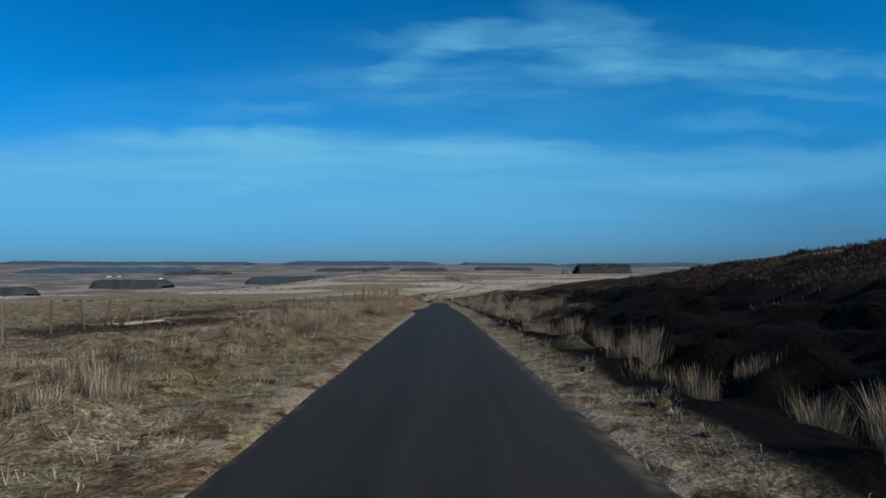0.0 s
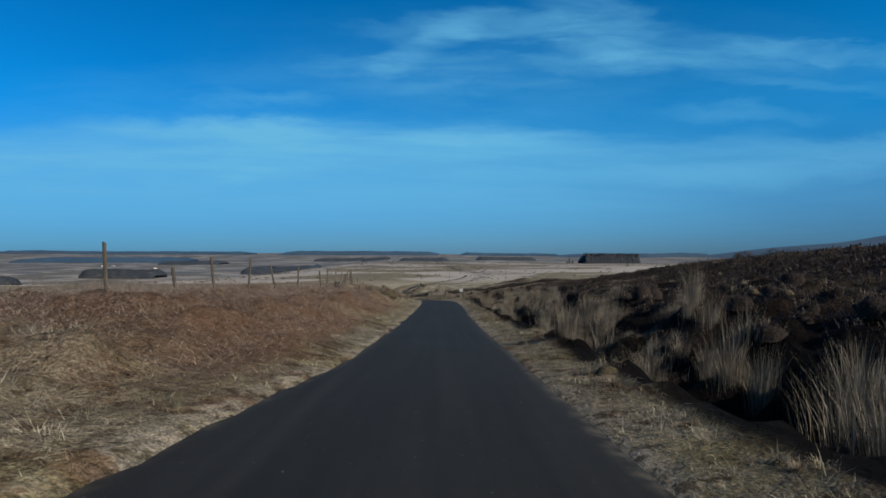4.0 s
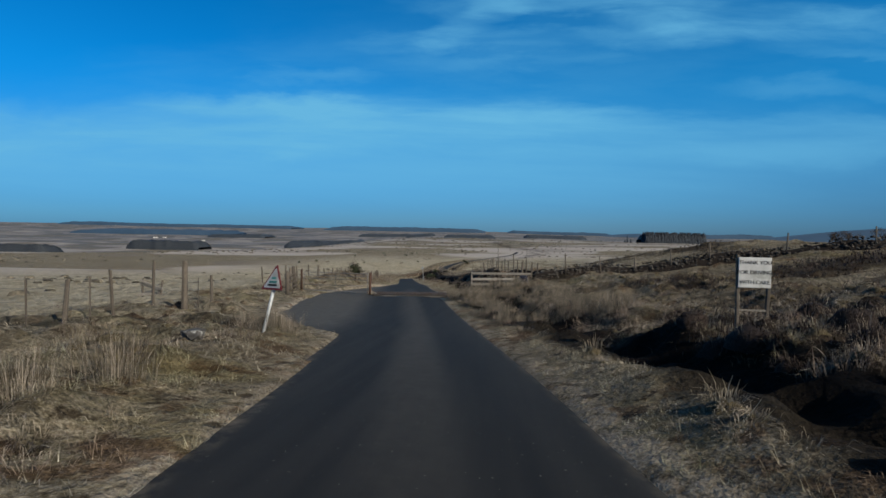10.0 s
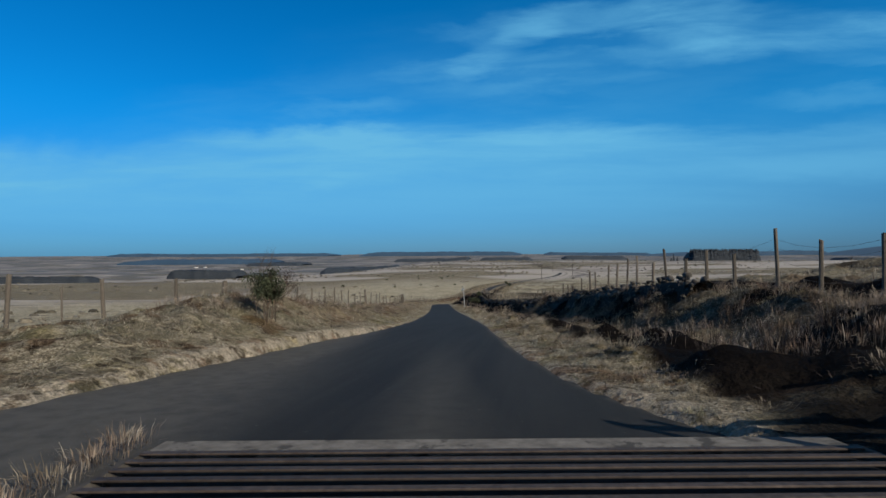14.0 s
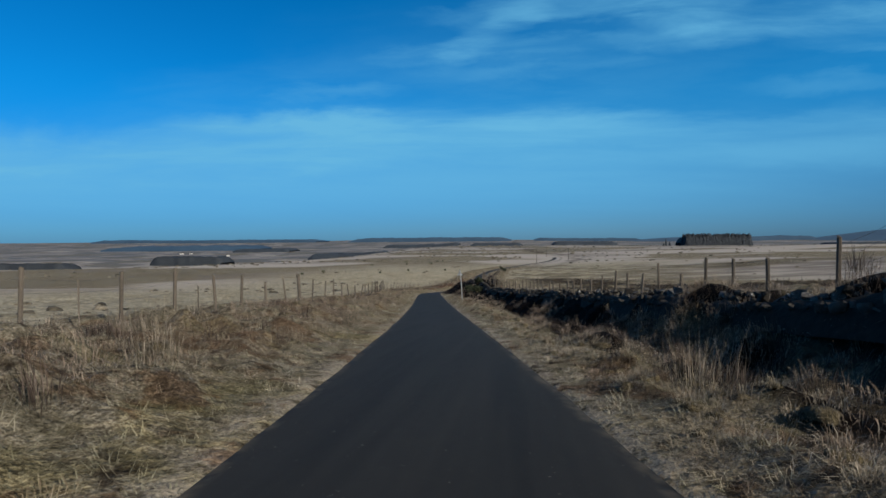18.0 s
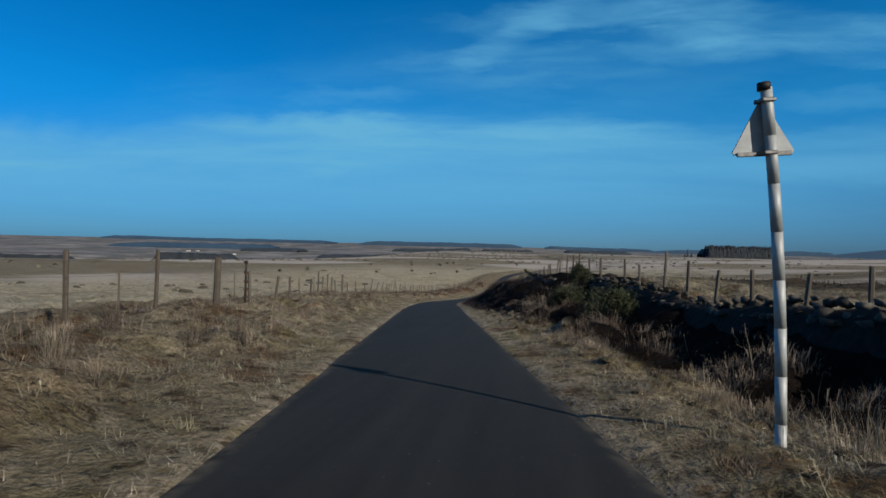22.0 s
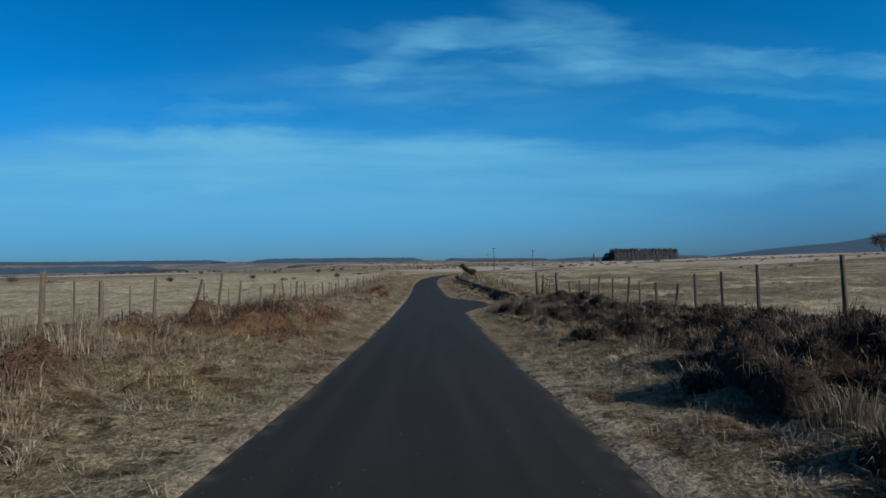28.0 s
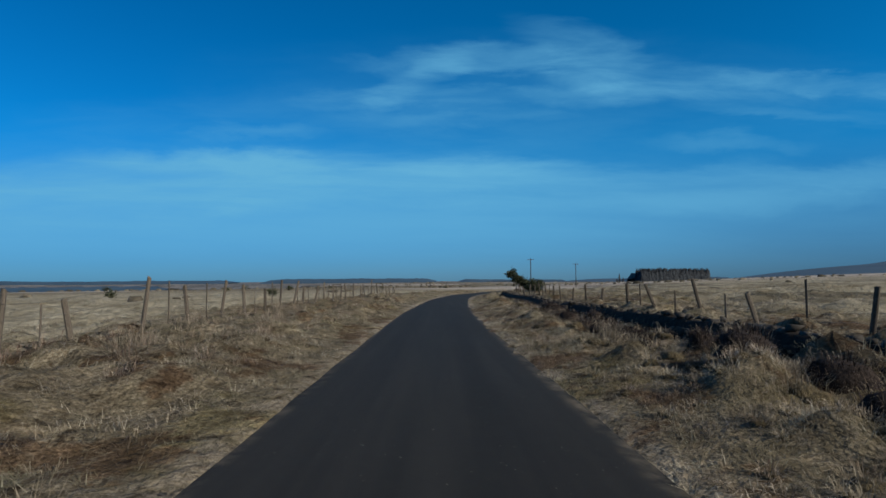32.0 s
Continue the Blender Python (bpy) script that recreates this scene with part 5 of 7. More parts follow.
def fence(label, line, seed, gap=2.7, wild=4.0, tall=1.0, wires=(0.25, 0.5, 0.75, 1.0), droppers=0.0, drift=0.0, group="", lean=0.0):
    """A post and wire fence along d(y) from the road's middle: posts and wires are its parts."""
    r = random.Random(seed)
    ys, ds = zip(*line)
    at = hermite(ys, ds) if len(ys) > 2 else (lambda q: np.interp(q, ys, ds))
    y = ys[0]
    x = float(road_x(y)) + float(at(y))
    ob = thing("fence", label, "fence", pose(x, y, float(land(x, y))), group)
    back = ob.matrix_basis.inverted()
    tops = []
    k = 0
    while y < ys[-1]:
        x = float(road_x(y)) + float(at(y)) + r.uniform(-0.06, 0.06)
        a, b = r.gauss(0, wild) + lean, r.gauss(drift, wild)
        m = put(x, y, turn=r.uniform(0, 360)) if wild < 1 else pose(x, y, float(land(x, y)), 0, 0, 0) @ pose(0, 0, 0, a, b, r.uniform(0, 90))
        m = m @ Matrix.Diagonal((1, 1, tall * r.uniform(0.92, 1.08), 1))
        me = STOUT[k % 2] if k % 11 == 5 and tall <= 1.05 and ys[0] < 150 else r.choice(POSTS)
        part("post", me, None, ob, at=back @ m)
        tops.append(m)
        step = gap * r.uniform(0.85, 1.15)
        if r.random() < droppers:
            yy = y + step / 2
            xx = float(road_x(yy)) + float(at(yy))
            part("dropper", r.choice(DROPPERS), None, ob, at=back @ put(xx, yy) @ Matrix.Diagonal((1, 1, tall, 1)))
        y += step
        k += 1
    for h in wires:
        pts = []
        for m, n in zip(tops, tops[1:]):
            a, b = m @ Vector((0.05, 0, h)), n @ Vector((0.05, 0, h))
            mid = (a + b) / 2 - Vector((0, 0, r.uniform(0.005, 0.05)))
            pts += [a, mid]
        pts.append(tops[-1] @ Vector((0.05, 0, h)))
        part("wire", wire_mesh([tuple(back @ p) for p in pts]), None, ob)
    return ob


FENCES = "roadside stock fences"
fence("old wire fence on thin grey posts in the falling moor", [(10, -11.5), (23, -16.0), (45, -22.5)], 1, 4.0, 5, 1.45, (0.5, 0.9), group=FENCES)
fence("weathered post and wire fence along a bracken bank", [(40, -10.5), (50, -8.2), (60, -7.3), (75, -7.2), (80, -6.5)], 2, 3.0, 5, 1.0, (0.45, 0.7, 1.0), group=FENCES)
fence("leaning grey fence posts with slack wire on a bank", [(81.6, -6.5), (88, -6.8), (98.6, -7.4)], 3, 2.9, 7, 1.05, (0.5, 0.75, 1.0), drift=13, group=FENCES)
fence("short leaning fence posts on the bank's end", [(101.0, -9.2), (104.3, -9.1)], 12, 1.65, 4, 1.05, (0.5, 0.9), drift=18, group=FENCES)
fence("upright weathered stock fence along the verge", [(105.3, -9.0), (109, -8.4), (114, -7.8), (124, -8.2), (136, -7.2)], 4, 1.8, 3, 1.05, (0.3, 0.55, 0.8, 1.0), 0.5, group=FENCES)
fence("grey post and wire field fence beside the road", [(149, -9.0), (156, -8.8), (165, -8.0), (173, -7.4), (185, -7.2), (205, -6.6), (222, -5.8), (238, -6.6), (250, -8.0), (258, -8.2)], 5, 2.7, 3.5, 1.05, (0.25, 0.5, 0.75, 1.0), 0.25, group=FENCES)
fence("old fence of leaning grey posts along rough grass", [(259, -8.0), (268, -7.7), (282, -7.8), (300, -7.4)], 6, 1.9, 9, 1.0, (0.5, 0.9), 0.3, drift=9, group=FENCES)
fence("stock fence with thin droppers in pale grass", [(301.5, -7.3), (320, -6.8), (340, -6.3), (360, -6.2), (385, -6.4), (405, -6.0)], 7, 2.0, 5, 1.0, (0.25, 0.5, 0.75, 1.0), 0.6, group=FENCES)
fence("upright stock fence on a rough bank", [(151.2, 8.1), (158, 8.0), (164, 7.9), (170, 7.8), (177, 7.8)], 8, 1.5, 1.6, 1.12, (0.3, 0.55, 0.8, 1.0), group=FENCES)
fence("stock fence behind the tumbled stone wall", [(178.5, 7.8), (187, 7.9), (200, 7.8), (215, 7.5), (231, 7.2)], 13, 1.5, 2.2, 0.86, (0.3, 0.55, 0.8, 1.0), group=FENCES)
fence("wire fence along the top of the dark bank", [(232.5, 7.2), (246, 7.8), (256, 8.3), (268, 8.5), (278, 8.3), (292, 7.9), (308, 7.7)], 9, 1.85, 3.5, 0.98, (0.35, 0.65, 1.0), group=FENCES)
fence("grey stock fence posts beside rough pasture", [(309.5, 7.7), (318, 8.0), (327.6, 7.8)], 10, 1.6, 2.5, 1.0, (0.3, 0.55, 0.8, 1.0), group=FENCES)
fence("leaning stock fence behind a low stone wall", [(336, 6.6), (352, 6.8), (370, 6.5), (390, 6.0), (402, 5.6)], 11, 2.5, 3, 0.66, (0.25, 0.5, 0.75, 1.0), 0.4, drift=-17, group=FENCES)



def knotted_post(d, y):
    """A dark old post with loops of wire wound round it in five knots."""
    r = random.Random(8)
    ob = thing("knotted_post", "dark old fence post wound with knots of wire", "post", beside(d, y))
    bm = bmesh.new()
    rod(bm, (0, 0, -0.2), (0.02, 0, 1.36), 0.038, 0.032, 9)
    part("post", bm, STONE, ob)
    for z in (0.22, 0.46, 0.70, 0.99, 1.31):
        bm = bmesh.new()
        for k in range(3):
            m = Matrix.Translation((0.01, 0, z + 0.022 * (k - 1))) @ Euler((r.uniform(-.4, .4), r.uniform(-.4, .4), 0)).to_matrix().to_4x4()
            bmesh.ops.create_cone(bm, cap_ends=True, segments=9, radius1=r.uniform(0.055, 0.075), radius2=r.uniform(0.055, 0.075), depth=0.022, matrix=m)
        part("wire_knot", bm, RUST, ob, "rusty wire knot")


knotted_post(-5.85, 224.8)

# ---- stone walls ----


def stone_mesh(seed, flat=0.75):
    r = random.Random(seed)
    bm = bmesh.new()
    for _ in range(15):
        v = Vector((r.gauss(0, 1), r.gauss(0, 1), r.gauss(0, 1))).normalized()
        v = Vector([math.copysign(abs(c) ** 0.6, c) for c in v])
        bm.verts.new((v.x * 0.5, v.y * 0.42, v.z * 0.5 * flat))
    hull = bmesh.ops.convex_hull(bm, input=bm.verts)
    bmesh.ops.delete(bm, geom=[v for v in bm.verts if not v.link_faces], context="VERTS")
    me = bpy.data.meshes.new("stone")
    bm.to_mesh(me)
    bm.free()
    me.materials.append(STONE)
    return me


STONES = [stone_mesh(k, 0.55 + 0.08 * (k % 5)) for k in range(12)]
CAPS = [s.copy() for s in STONES[:5]]
for _c in CAPS:
    _c.materials[0] = CAP
_stone_data = []
for _s in STONES:
    _v = np.array([v.co[:] for v in _s.vertices])
    _s.calc_loop_triangles()
    _stone_data.append((_v, np.array([t.vertices[:] for t in _s.loop_triangles])))


def stone_rows(label, line, seed, height, thick, ruin, single, size=0.34, pale=True):
    """A dry stone wall along points x, y: an earth core, stones as parts in a stretch, the others joined."""
    r = random.Random(seed)
    p = np.array(line, float)
    seg = np.r_[0, np.cumsum(np.hypot(*np.diff(p, axis=0).T))]
    ob = thing("stone_wall", label, "stone wall", pose(p[0, 0], p[0, 1], float(land(p[0, 0], p[0, 1]))))
    back = ob.matrix_basis.inverted()

    def on(s):
        return np.interp(s, seg, p[:, 0]), np.interp(s, seg, p[:, 1])
    # the core
    s = np.arange(0, seg[-1], 0.8)
    cx, cy = on(s)
    tx, ty = np.gradient(cx), np.gradient(cy)
    n = np.stack([ty, -tx], -1) / np.hypot(tx, ty)[:, None]
    top = height * (1 - ruin * lumps(s, s * 0 + seed, 3.0, 60 + seed)) - (0.10 if pale else -0.04)
    rows = []
    for off, lift in ((-thick * 0.8, -0.3), (-thick * 0.42, 0.55), (-thick * 0.2, 1.0), (thick * 0.2, 1.0), (thick * 0.42, 0.55), (thick * 0.8, -0.3)):
        x, y = cx + n[:, 0] * off, cy + n[:, 1] * off
        rows.append(np.stack([x, y, land(cx, cy, False) + 0.06 + np.where(lift < 0, -0.35, top * lift) + (lumps(x, y, 0.5, 3) - 0.5) * 0.12], -1))
    v = np.stack(rows, 1)
    f = grid_faces(len(s), 6)
    me = sheet("core", v.reshape(-1, 3), f, EARTH, True)
    core = part("core", me, None, ob)
    core.matrix_basis = back
    # the stones
    joined_v, joined_f, count = [], [], 0
    k = 0
    a = 0.1
    while a < seg[-1] - 0.1:
        x, y = map(float, on(a))
        x2, y2 = map(float, on(a + 0.1))
        ang = math.degrees(math.atan2(y2 - y, x2 - x))
        t = Vector((y2 - y, x - x2, 0)).normalized()
        g = float(land(x, y, False)) + 0.06
        top = height * (1 - ruin * float(lumps(np.array(a), np.array(float(seed)), 3.0, 60 + seed)))
        z = 0.10
        while z < top + 0.10:
            cap = z > top - 0.16
            sz = size * r.uniform(0.65, 1.3) * (0.92 if cap else 1.0)
            for side in ((0,) if cap else (-1, 1)):
                off = side * (thick * (0.46 - 0.14 * z / max(top, 0.3))) + r.uniform(-0.05, 0.05)
                if r.random() < (0.22 if cap and pale else 0.10):
                    continue
                m = pose(x + t.x * off + r.uniform(-0.06, 0.06), y + t.y * off + r.uniform(-0.06, 0.06), g + z, r.uniform(-22, 22), r.uniform(-22, 22), ang + r.uniform(-30, 30))
                m = m @ Matrix.Diagonal((sz * 1.1, sz * 0.9, sz * 0.85, 1))
                if single[0] < a < single[1] and side <= 0 and count < 290:
                    part("stone", CAPS[k % 5] if cap and pale and k % 3 == 0 else STONES[k % 12], None, ob, at=back @ m)
                    count += 1
                else:
                    sv, sf = _stone_data[k % 12]
                    mm = np.array(m)
                    joined_f.append(sf + stone_rows.base)
                    joined_v.append(sv @ mm[:3, :3].T + mm[:3, 3])
                    stone_rows.base += len(sv)
                k += 1
            z += sz * 0.62
        a += size * r.uniform(0.7, 1.05)
    if joined_v:
        me = sheet("stones", np.concatenate(joined_v), np.concatenate(joined_f), STONE)
        rest = part("stones", me, None, ob)
        rest.matrix_basis = back
        tagged(rest, kind="stuff")
    stone_rows.base = 0
    return ob


stone_rows.base = 0


def along(rows):
    return [(float(road_x(y)) + d, y) for y, d in rows]


stone_rows("tumbled dark dry stone wall beside the verge", along([(160, 6.9), (166, 6.4), (176, 6.3), (190, 6.5), (204, 6.7), (218, 6.6), (231, 6.4)]), 3, 0.44, 0.75, 0.45, (14, 62), 0.25)
stone_rows("low dark dry stone wall behind tussocks", along([(331.0, 5.0), (345, 5.2), (358, 5.1), (372, 4.9), (386, 4.7), (400, 4.4)]), 5, 0.46, 0.6, 0.15, (0, 30), 0.20, False)
stone_rows("broken field wall running up the moor", [(float(road_x(151)) + 7.8, 151), (6.5, 152.5), (14, 151), (24, 147), (38, 141), (55, 137)], 8, 0.80, 0.7, 0.6, (0, 26), 0.21)
stone_rows("half-buried wall stones along the top of a bank", along([(232, 6.0), (246, 5.5), (262, 5.3), (280, 5.5), (296, 6.0), (312, 6.2), (322, 6.4)]), 9, 0.26, 0.55, 0.8, (0, 60), 0.32)

# ---- distance: woods, houses and hills ----


def conifer_arrays(r, x, y, z, h, w):
    """A rough conifer: stacked ragged skirts on a trunk line."""
    v, f = [], []
    tiers = 5
    for k in range(tiers):
        z0, z1 = h * (0.03 + 0.18 * k), h * (0.03 + 0.18 * k + 0.36)
        rad = w * (1 - k / (tiers + 0.6))
        n = 7
        base = len(v)
        for j in range(n):
            a = 2 * math.pi * j / n + r.uniform(-0.3, 0.3)
            q = rad * r.uniform(0.6, 1.15)
            v.append((x + math.cos(a) * q, y + math.sin(a) * q, z + z0 + r.uniform(-0.05, 0.05) * h))
        v.append((x + r.uniform(-0.2, 0.2), y + r.uniform(-0.2, 0.2), z + min(z1, h) + r.uniform(-0.3, 0.3)))
        f += [(base + j, base + (j + 1) % n, base + n) for j in range(n)]
    return v, f


def plantation(label, x0, x1, y0, y1, count, h, seed, w=2.6):
    r = random.Random(seed)
    v, f = [], []
    for k in range(count):
        x = r.uniform(x0, x1)
        y = y0 + (y1 - y0) * r.random() ** 1.6 + (x - x0) * 0.25
        a, b = conifer_arrays(r, x, y, float(land(x, y, False)) - 0.5, h * r.uniform(0.72, 1.12), w * r.uniform(0.8, 1.3))
        f += [tuple(i + len(v) for i in t) for t in b]
        v += a
    me = sheet("plantation", v, f, CONIFER)
    return tagged(new("plantation", me), label, "wood", kind="stuff")


def canopy(label, x0, x1, y0, depth, h, seed, tail=0.0, mat=None):
    """A wood far off: one ragged canopy over its ground."""
    n, m = max(14, int(abs(x1 - x0) / (y0 * 0.0030))), 5
    X, D = np.meshgrid(np.linspace(x0, x1, n), np.linspace(0, depth, m))
    Yg = y0 + D + (X - x0) * tail
    g = land(X, Yg, False)
    Yg = Yg + (lumps(X, D, y0 * 0.012, seed) - 0.5) * 5
    rag = 0.72 + 0.26 * lumps(X, D, y0 * 0.010, seed + 40) + 0.14 * lumps(X, D * 3, y0 * 0.004, seed + 41)
    end = np.minimum(1, np.minimum(X - x0, x1 - X) / (abs(x1 - x0) * 0.10) + 0.35)
    top = g + h * rag * np.clip(end, 0.3, 1)
    foot = np.stack([X[0], Yg[0] - 2, g[0] - 2], -1)
    rear = np.stack([X[-1], Yg[-1] + 2, g[-1] - 4], -1)
    v = np.concatenate([foot[None], np.stack([X, Yg, top], -1), rear[None]]).reshape(-1, 3)
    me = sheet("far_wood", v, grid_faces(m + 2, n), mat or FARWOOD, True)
    return tagged(new("far_wood", me), label, "wood", kind="stuff")


canopy("dark block of conifers on a pale hill", 311, 438, 1246, 52, 18, 3, 0.25, CONIFER)
plantation("ragged front edge of a dark conifer block", 311, 438, 1233, 1262, 1000, 22, 4, 4.2)
for dx, h in ((0, 15), (9, 8), (-6, 6)):
    r_ = random.Random(int(dx + 20))
    xx, yy = 292 + dx - 16, 1236 + dx
    v_, f_ = conifer_arrays(r_, xx, yy, float(land(xx, yy, False)), h, 3.2)
    tagged(new("conifer", sheet("conifer", v_, f_, CONIFER)), "lone dark conifer beside the plantation", "tree")
canopy("dark conifer wood in the valley", -988, -792, 1540, 70, 25, 5, 0.1, CONIFER)
canopy("dark shelter belt of conifers on low ground", -950, -761, 985, 40, 19, 6, 0.1, CONIFER)
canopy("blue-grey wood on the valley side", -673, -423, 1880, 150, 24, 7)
canopy("long dark forest on the skyline", -1190, -20, 4000, 300, 26, 8, 0.0, HAZED_FAR)
canopy("distant forest strip on the skyline", 150, 900, 4150, 260, 20, 9, 0.0, HAZED_FAR)
canopy("distant forest strip on rising ground", 1150, 1750, 3600, 260, 24, 10, 0.0, HAZED_FAR)
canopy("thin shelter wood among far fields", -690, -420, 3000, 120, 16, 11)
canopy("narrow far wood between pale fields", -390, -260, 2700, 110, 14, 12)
canopy("broad far forest beyond the valley", -2250, -1380, 2900, 260, 22, 13, 0.0, HAZED_FAR)
canopy("far forest edge on the horizon", -3400, -1500, 4200, 300, 24, 14, 0.0, HAZED_FAR)
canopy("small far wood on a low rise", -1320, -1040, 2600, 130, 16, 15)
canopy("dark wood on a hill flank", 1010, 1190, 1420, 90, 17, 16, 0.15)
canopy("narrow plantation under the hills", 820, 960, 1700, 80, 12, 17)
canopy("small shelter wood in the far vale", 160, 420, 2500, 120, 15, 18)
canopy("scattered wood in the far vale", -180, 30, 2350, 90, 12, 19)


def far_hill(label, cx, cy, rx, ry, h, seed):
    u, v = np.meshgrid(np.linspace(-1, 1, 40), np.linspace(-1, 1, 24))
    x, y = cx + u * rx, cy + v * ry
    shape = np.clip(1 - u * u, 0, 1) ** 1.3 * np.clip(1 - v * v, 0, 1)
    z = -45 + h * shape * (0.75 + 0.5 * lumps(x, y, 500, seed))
    me = sheet("far_hill", np.stack([x, y, z], -1).reshape(-1, 3), grid_faces(24, 40), HAZED_FAR, True)
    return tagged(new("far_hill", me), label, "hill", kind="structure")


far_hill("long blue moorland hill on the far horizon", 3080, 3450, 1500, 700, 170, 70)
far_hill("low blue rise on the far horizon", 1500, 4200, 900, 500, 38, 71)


def cottage(x, y, w, dpt, h, turn, label):
    ob = thing("house", label, "house", put(x, y, turn=turn), "far farm buildings")
    bm = bmesh.new()
    box(bm, (w, dpt, h), (0, 0, h / 2))
    part("wall", bm, RENDER_WALL, ob)
    bm = bmesh.new()
    pts = [(-w / 2 - .3, -dpt / 2 - .3, h), (w / 2 + .3, -dpt / 2 - .3, h), (w / 2 + .3, dpt / 2 + .3, h), (-w / 2 - .3, dpt / 2 + .3, h), (-w / 2 - .3, 0, h + 2.4), (w / 2 + .3, 0, h + 2.4)]
    vs = [bm.verts.new(p) for p in pts]
    for f in ((0, 1, 5, 4), (2, 3, 4, 5), (0, 4, 3), (1, 2, 5), (3, 2, 1, 0)):
        bm.faces.new([vs[i] for i in f])
    part("roof", bm, SLATE, ob)
    for k in (-0.25, 0.25):
        bm = bmesh.new()
        box(bm, (0.9, 0.1, 1.2), (w * k, -dpt / 2 - 0.04, h * 0.55))
        part("window", bm, BLACK, ob)


cottage(-1500, 2480, 16, 8, 5, 12, "white farmhouse far across the valley")
cottage(-1462, 2490, 12, 8, 4.5, -8, "white cottage far across the valley")
cottage(-1150, 2250, 12, 7, 4.2, 20, "small white house among far fields")

# ---- the cattle grid, gates and signs ----


def cattle_grid():
    y0 = 147.5
    x0 = float(road_x(y0)) + 0.55
    turn = heading(147.7)
    z0 = float(road_z(y0))
    tilt = math.degrees(math.atan2(float(road_z(y0 + 1)) - float(road_z(y0 - 1)), 2))
    ob = thing("cattle_grid", "rusty steel bar cattle grid across the road", "cattle grid", pose(x0, y0, z0 + 0.012) @ pose(0, 0, 0, 0, 0, turn) @ pose(0, 0, 0, tilt))
    w, n, gap = 4.9, 15, 0.170
    # a black slab laid on the tarmac stands in for the pit's shaded depth
    bm = bmesh.new()
    box(bm, (w, n * gap + 0.1, 0.03), (0, 0, 0.002))
    part("pit", bm, PIT_SHADE, ob)
    for k in range(n):
        bm = bmesh.new()
        box(bm, (w, 0.066, 0.014), (0, (k - (n - 1) / 2) * gap, 0.082), bevel=0.004)
        part("bar", bm, BAR, ob)
    for s in (-1, 1):
        bm = bmesh.new()
        box(bm, (0.09, n * gap + 0.1, 0.12), (s * (w / 2 + 0.03), 0, 0.015), bevel=0.02)
        part("side_kerb", bm, KERB, ob)
    for s in (-1, 1):
        bm = bmesh.new()
        box(bm, (w + 0.1, 0.32 if s > 0 else 0.16, 0.12), (0, s * (n * gap / 2 + (0.17 if s > 0 else 0.09)), -0.005), bevel=0.02)
        part("end_sill", bm, CONCRETE if s > 0 else KERB, ob)
    return ob


cattle_grid()


def patch_of(label, d, y, w, l, seed, mat=None, lift=0.0):
    """A worn pale concrete patch, thin and ragged, on the tarmac."""
    r = random.Random(seed)
    bm = bmesh.new()
    ring = []
    for k in range(18):
        a = 2 * math.pi * k / 18
        q = r.uniform(0.7, 1.1)
        ring.append(bm.verts.new((math.cos(a) * w / 2 * q, math.sin(a) * l / 2 * q, 0.006)))
    bm.faces.new(ring)
    made = bmesh.ops.extrude_face_region(bm, geom=bm.faces[:])
    for g in made["geom"]:
        if isinstance(g, bmesh.types.BMVert):
            g.co.z -= 0.03
    me = bpy.data.meshes.new("worn_patch")
    bm.to_mesh(me)
    bm.free()
    me.materials.append(mat or CONCRETE)
    ob = new("worn_patch", me)
    x = float(road_x(y)) + d
    ob.matrix_basis = pose(x, y, float(road_z(y)) + 0.012 - 0.02 * (d / 1.5) ** 2 + 0.006 + lift, -4.5, 0, heading(y))
    tagged(ob, label, "road patch", "worn patches before the grid")


patch_of("pale broken concrete patch in the tarmac", -1.12, 145.55, 0.85, 0.46, 1, None, 0.012)
patch_of("dark fresh tar patch in the worn tarmac", -0.55, 145.35, 0.85, 0.75, 3, TAR, -0.002)
patch_of("dark fresh tar patch in the worn tarmac", 0.72, 145.6, 0.75, 0.55, 4, TAR, -0.002)
patch_of("pale broken concrete patch in the tarmac", 1.22, 145.85, 0.9, 0.30, 2, None, 0.012)


def field_gate(name, label, length, height, bars, mat, m, braces=True, bent=0.0, group=""):
    """A tubular field gate from its hinge along +x."""
    ob = thing(name, label, "gate", m, group)
    r = 0.019

    def sag(u):
        return -bent * math.sin(math.pi * u)
    for u, nm in ((0, "hinge_stile"), (1, "latch_stile")):
        bm = bmesh.new()
        rod(bm, (u * length, 0, 0.05), (u * length, 0, height + 0.02), r * 1.15, None, 8)
        part(nm, bm, mat, ob)
    for h in bars:
        bm = bmesh.new()
        n = 8 if bent else 1
        for k in range(n):
            a, b = k / n, (k + 1) / n
            rod(bm, (a * length, 0, h + sag(a)), (b * length, 0, h + sag(b)), r, None, 7)
        part("bar", bm, mat, ob)
    if braces:
        for a, b in (((0.03, bars[0]), (0.36, bars[-1])), ((0.97, bars[0]), (0.64, bars[-1]))):
            bm = bmesh.new()
            rod(bm, (a[0] * length, 0.01, a[1]), (b[0] * length, 0.01, b[1] + sag(b[0])), r * 0.7, None, 6)
            part("brace", bm, mat, ob)
    bm = bmesh.new()
    rod(bm, (length * 0.5, 0, bars[0]), (length * 0.5, 0, bars[-1] + sag(0.5)), r * 0.8, None, 6)
    part("upright", bm, mat, ob)
    return ob


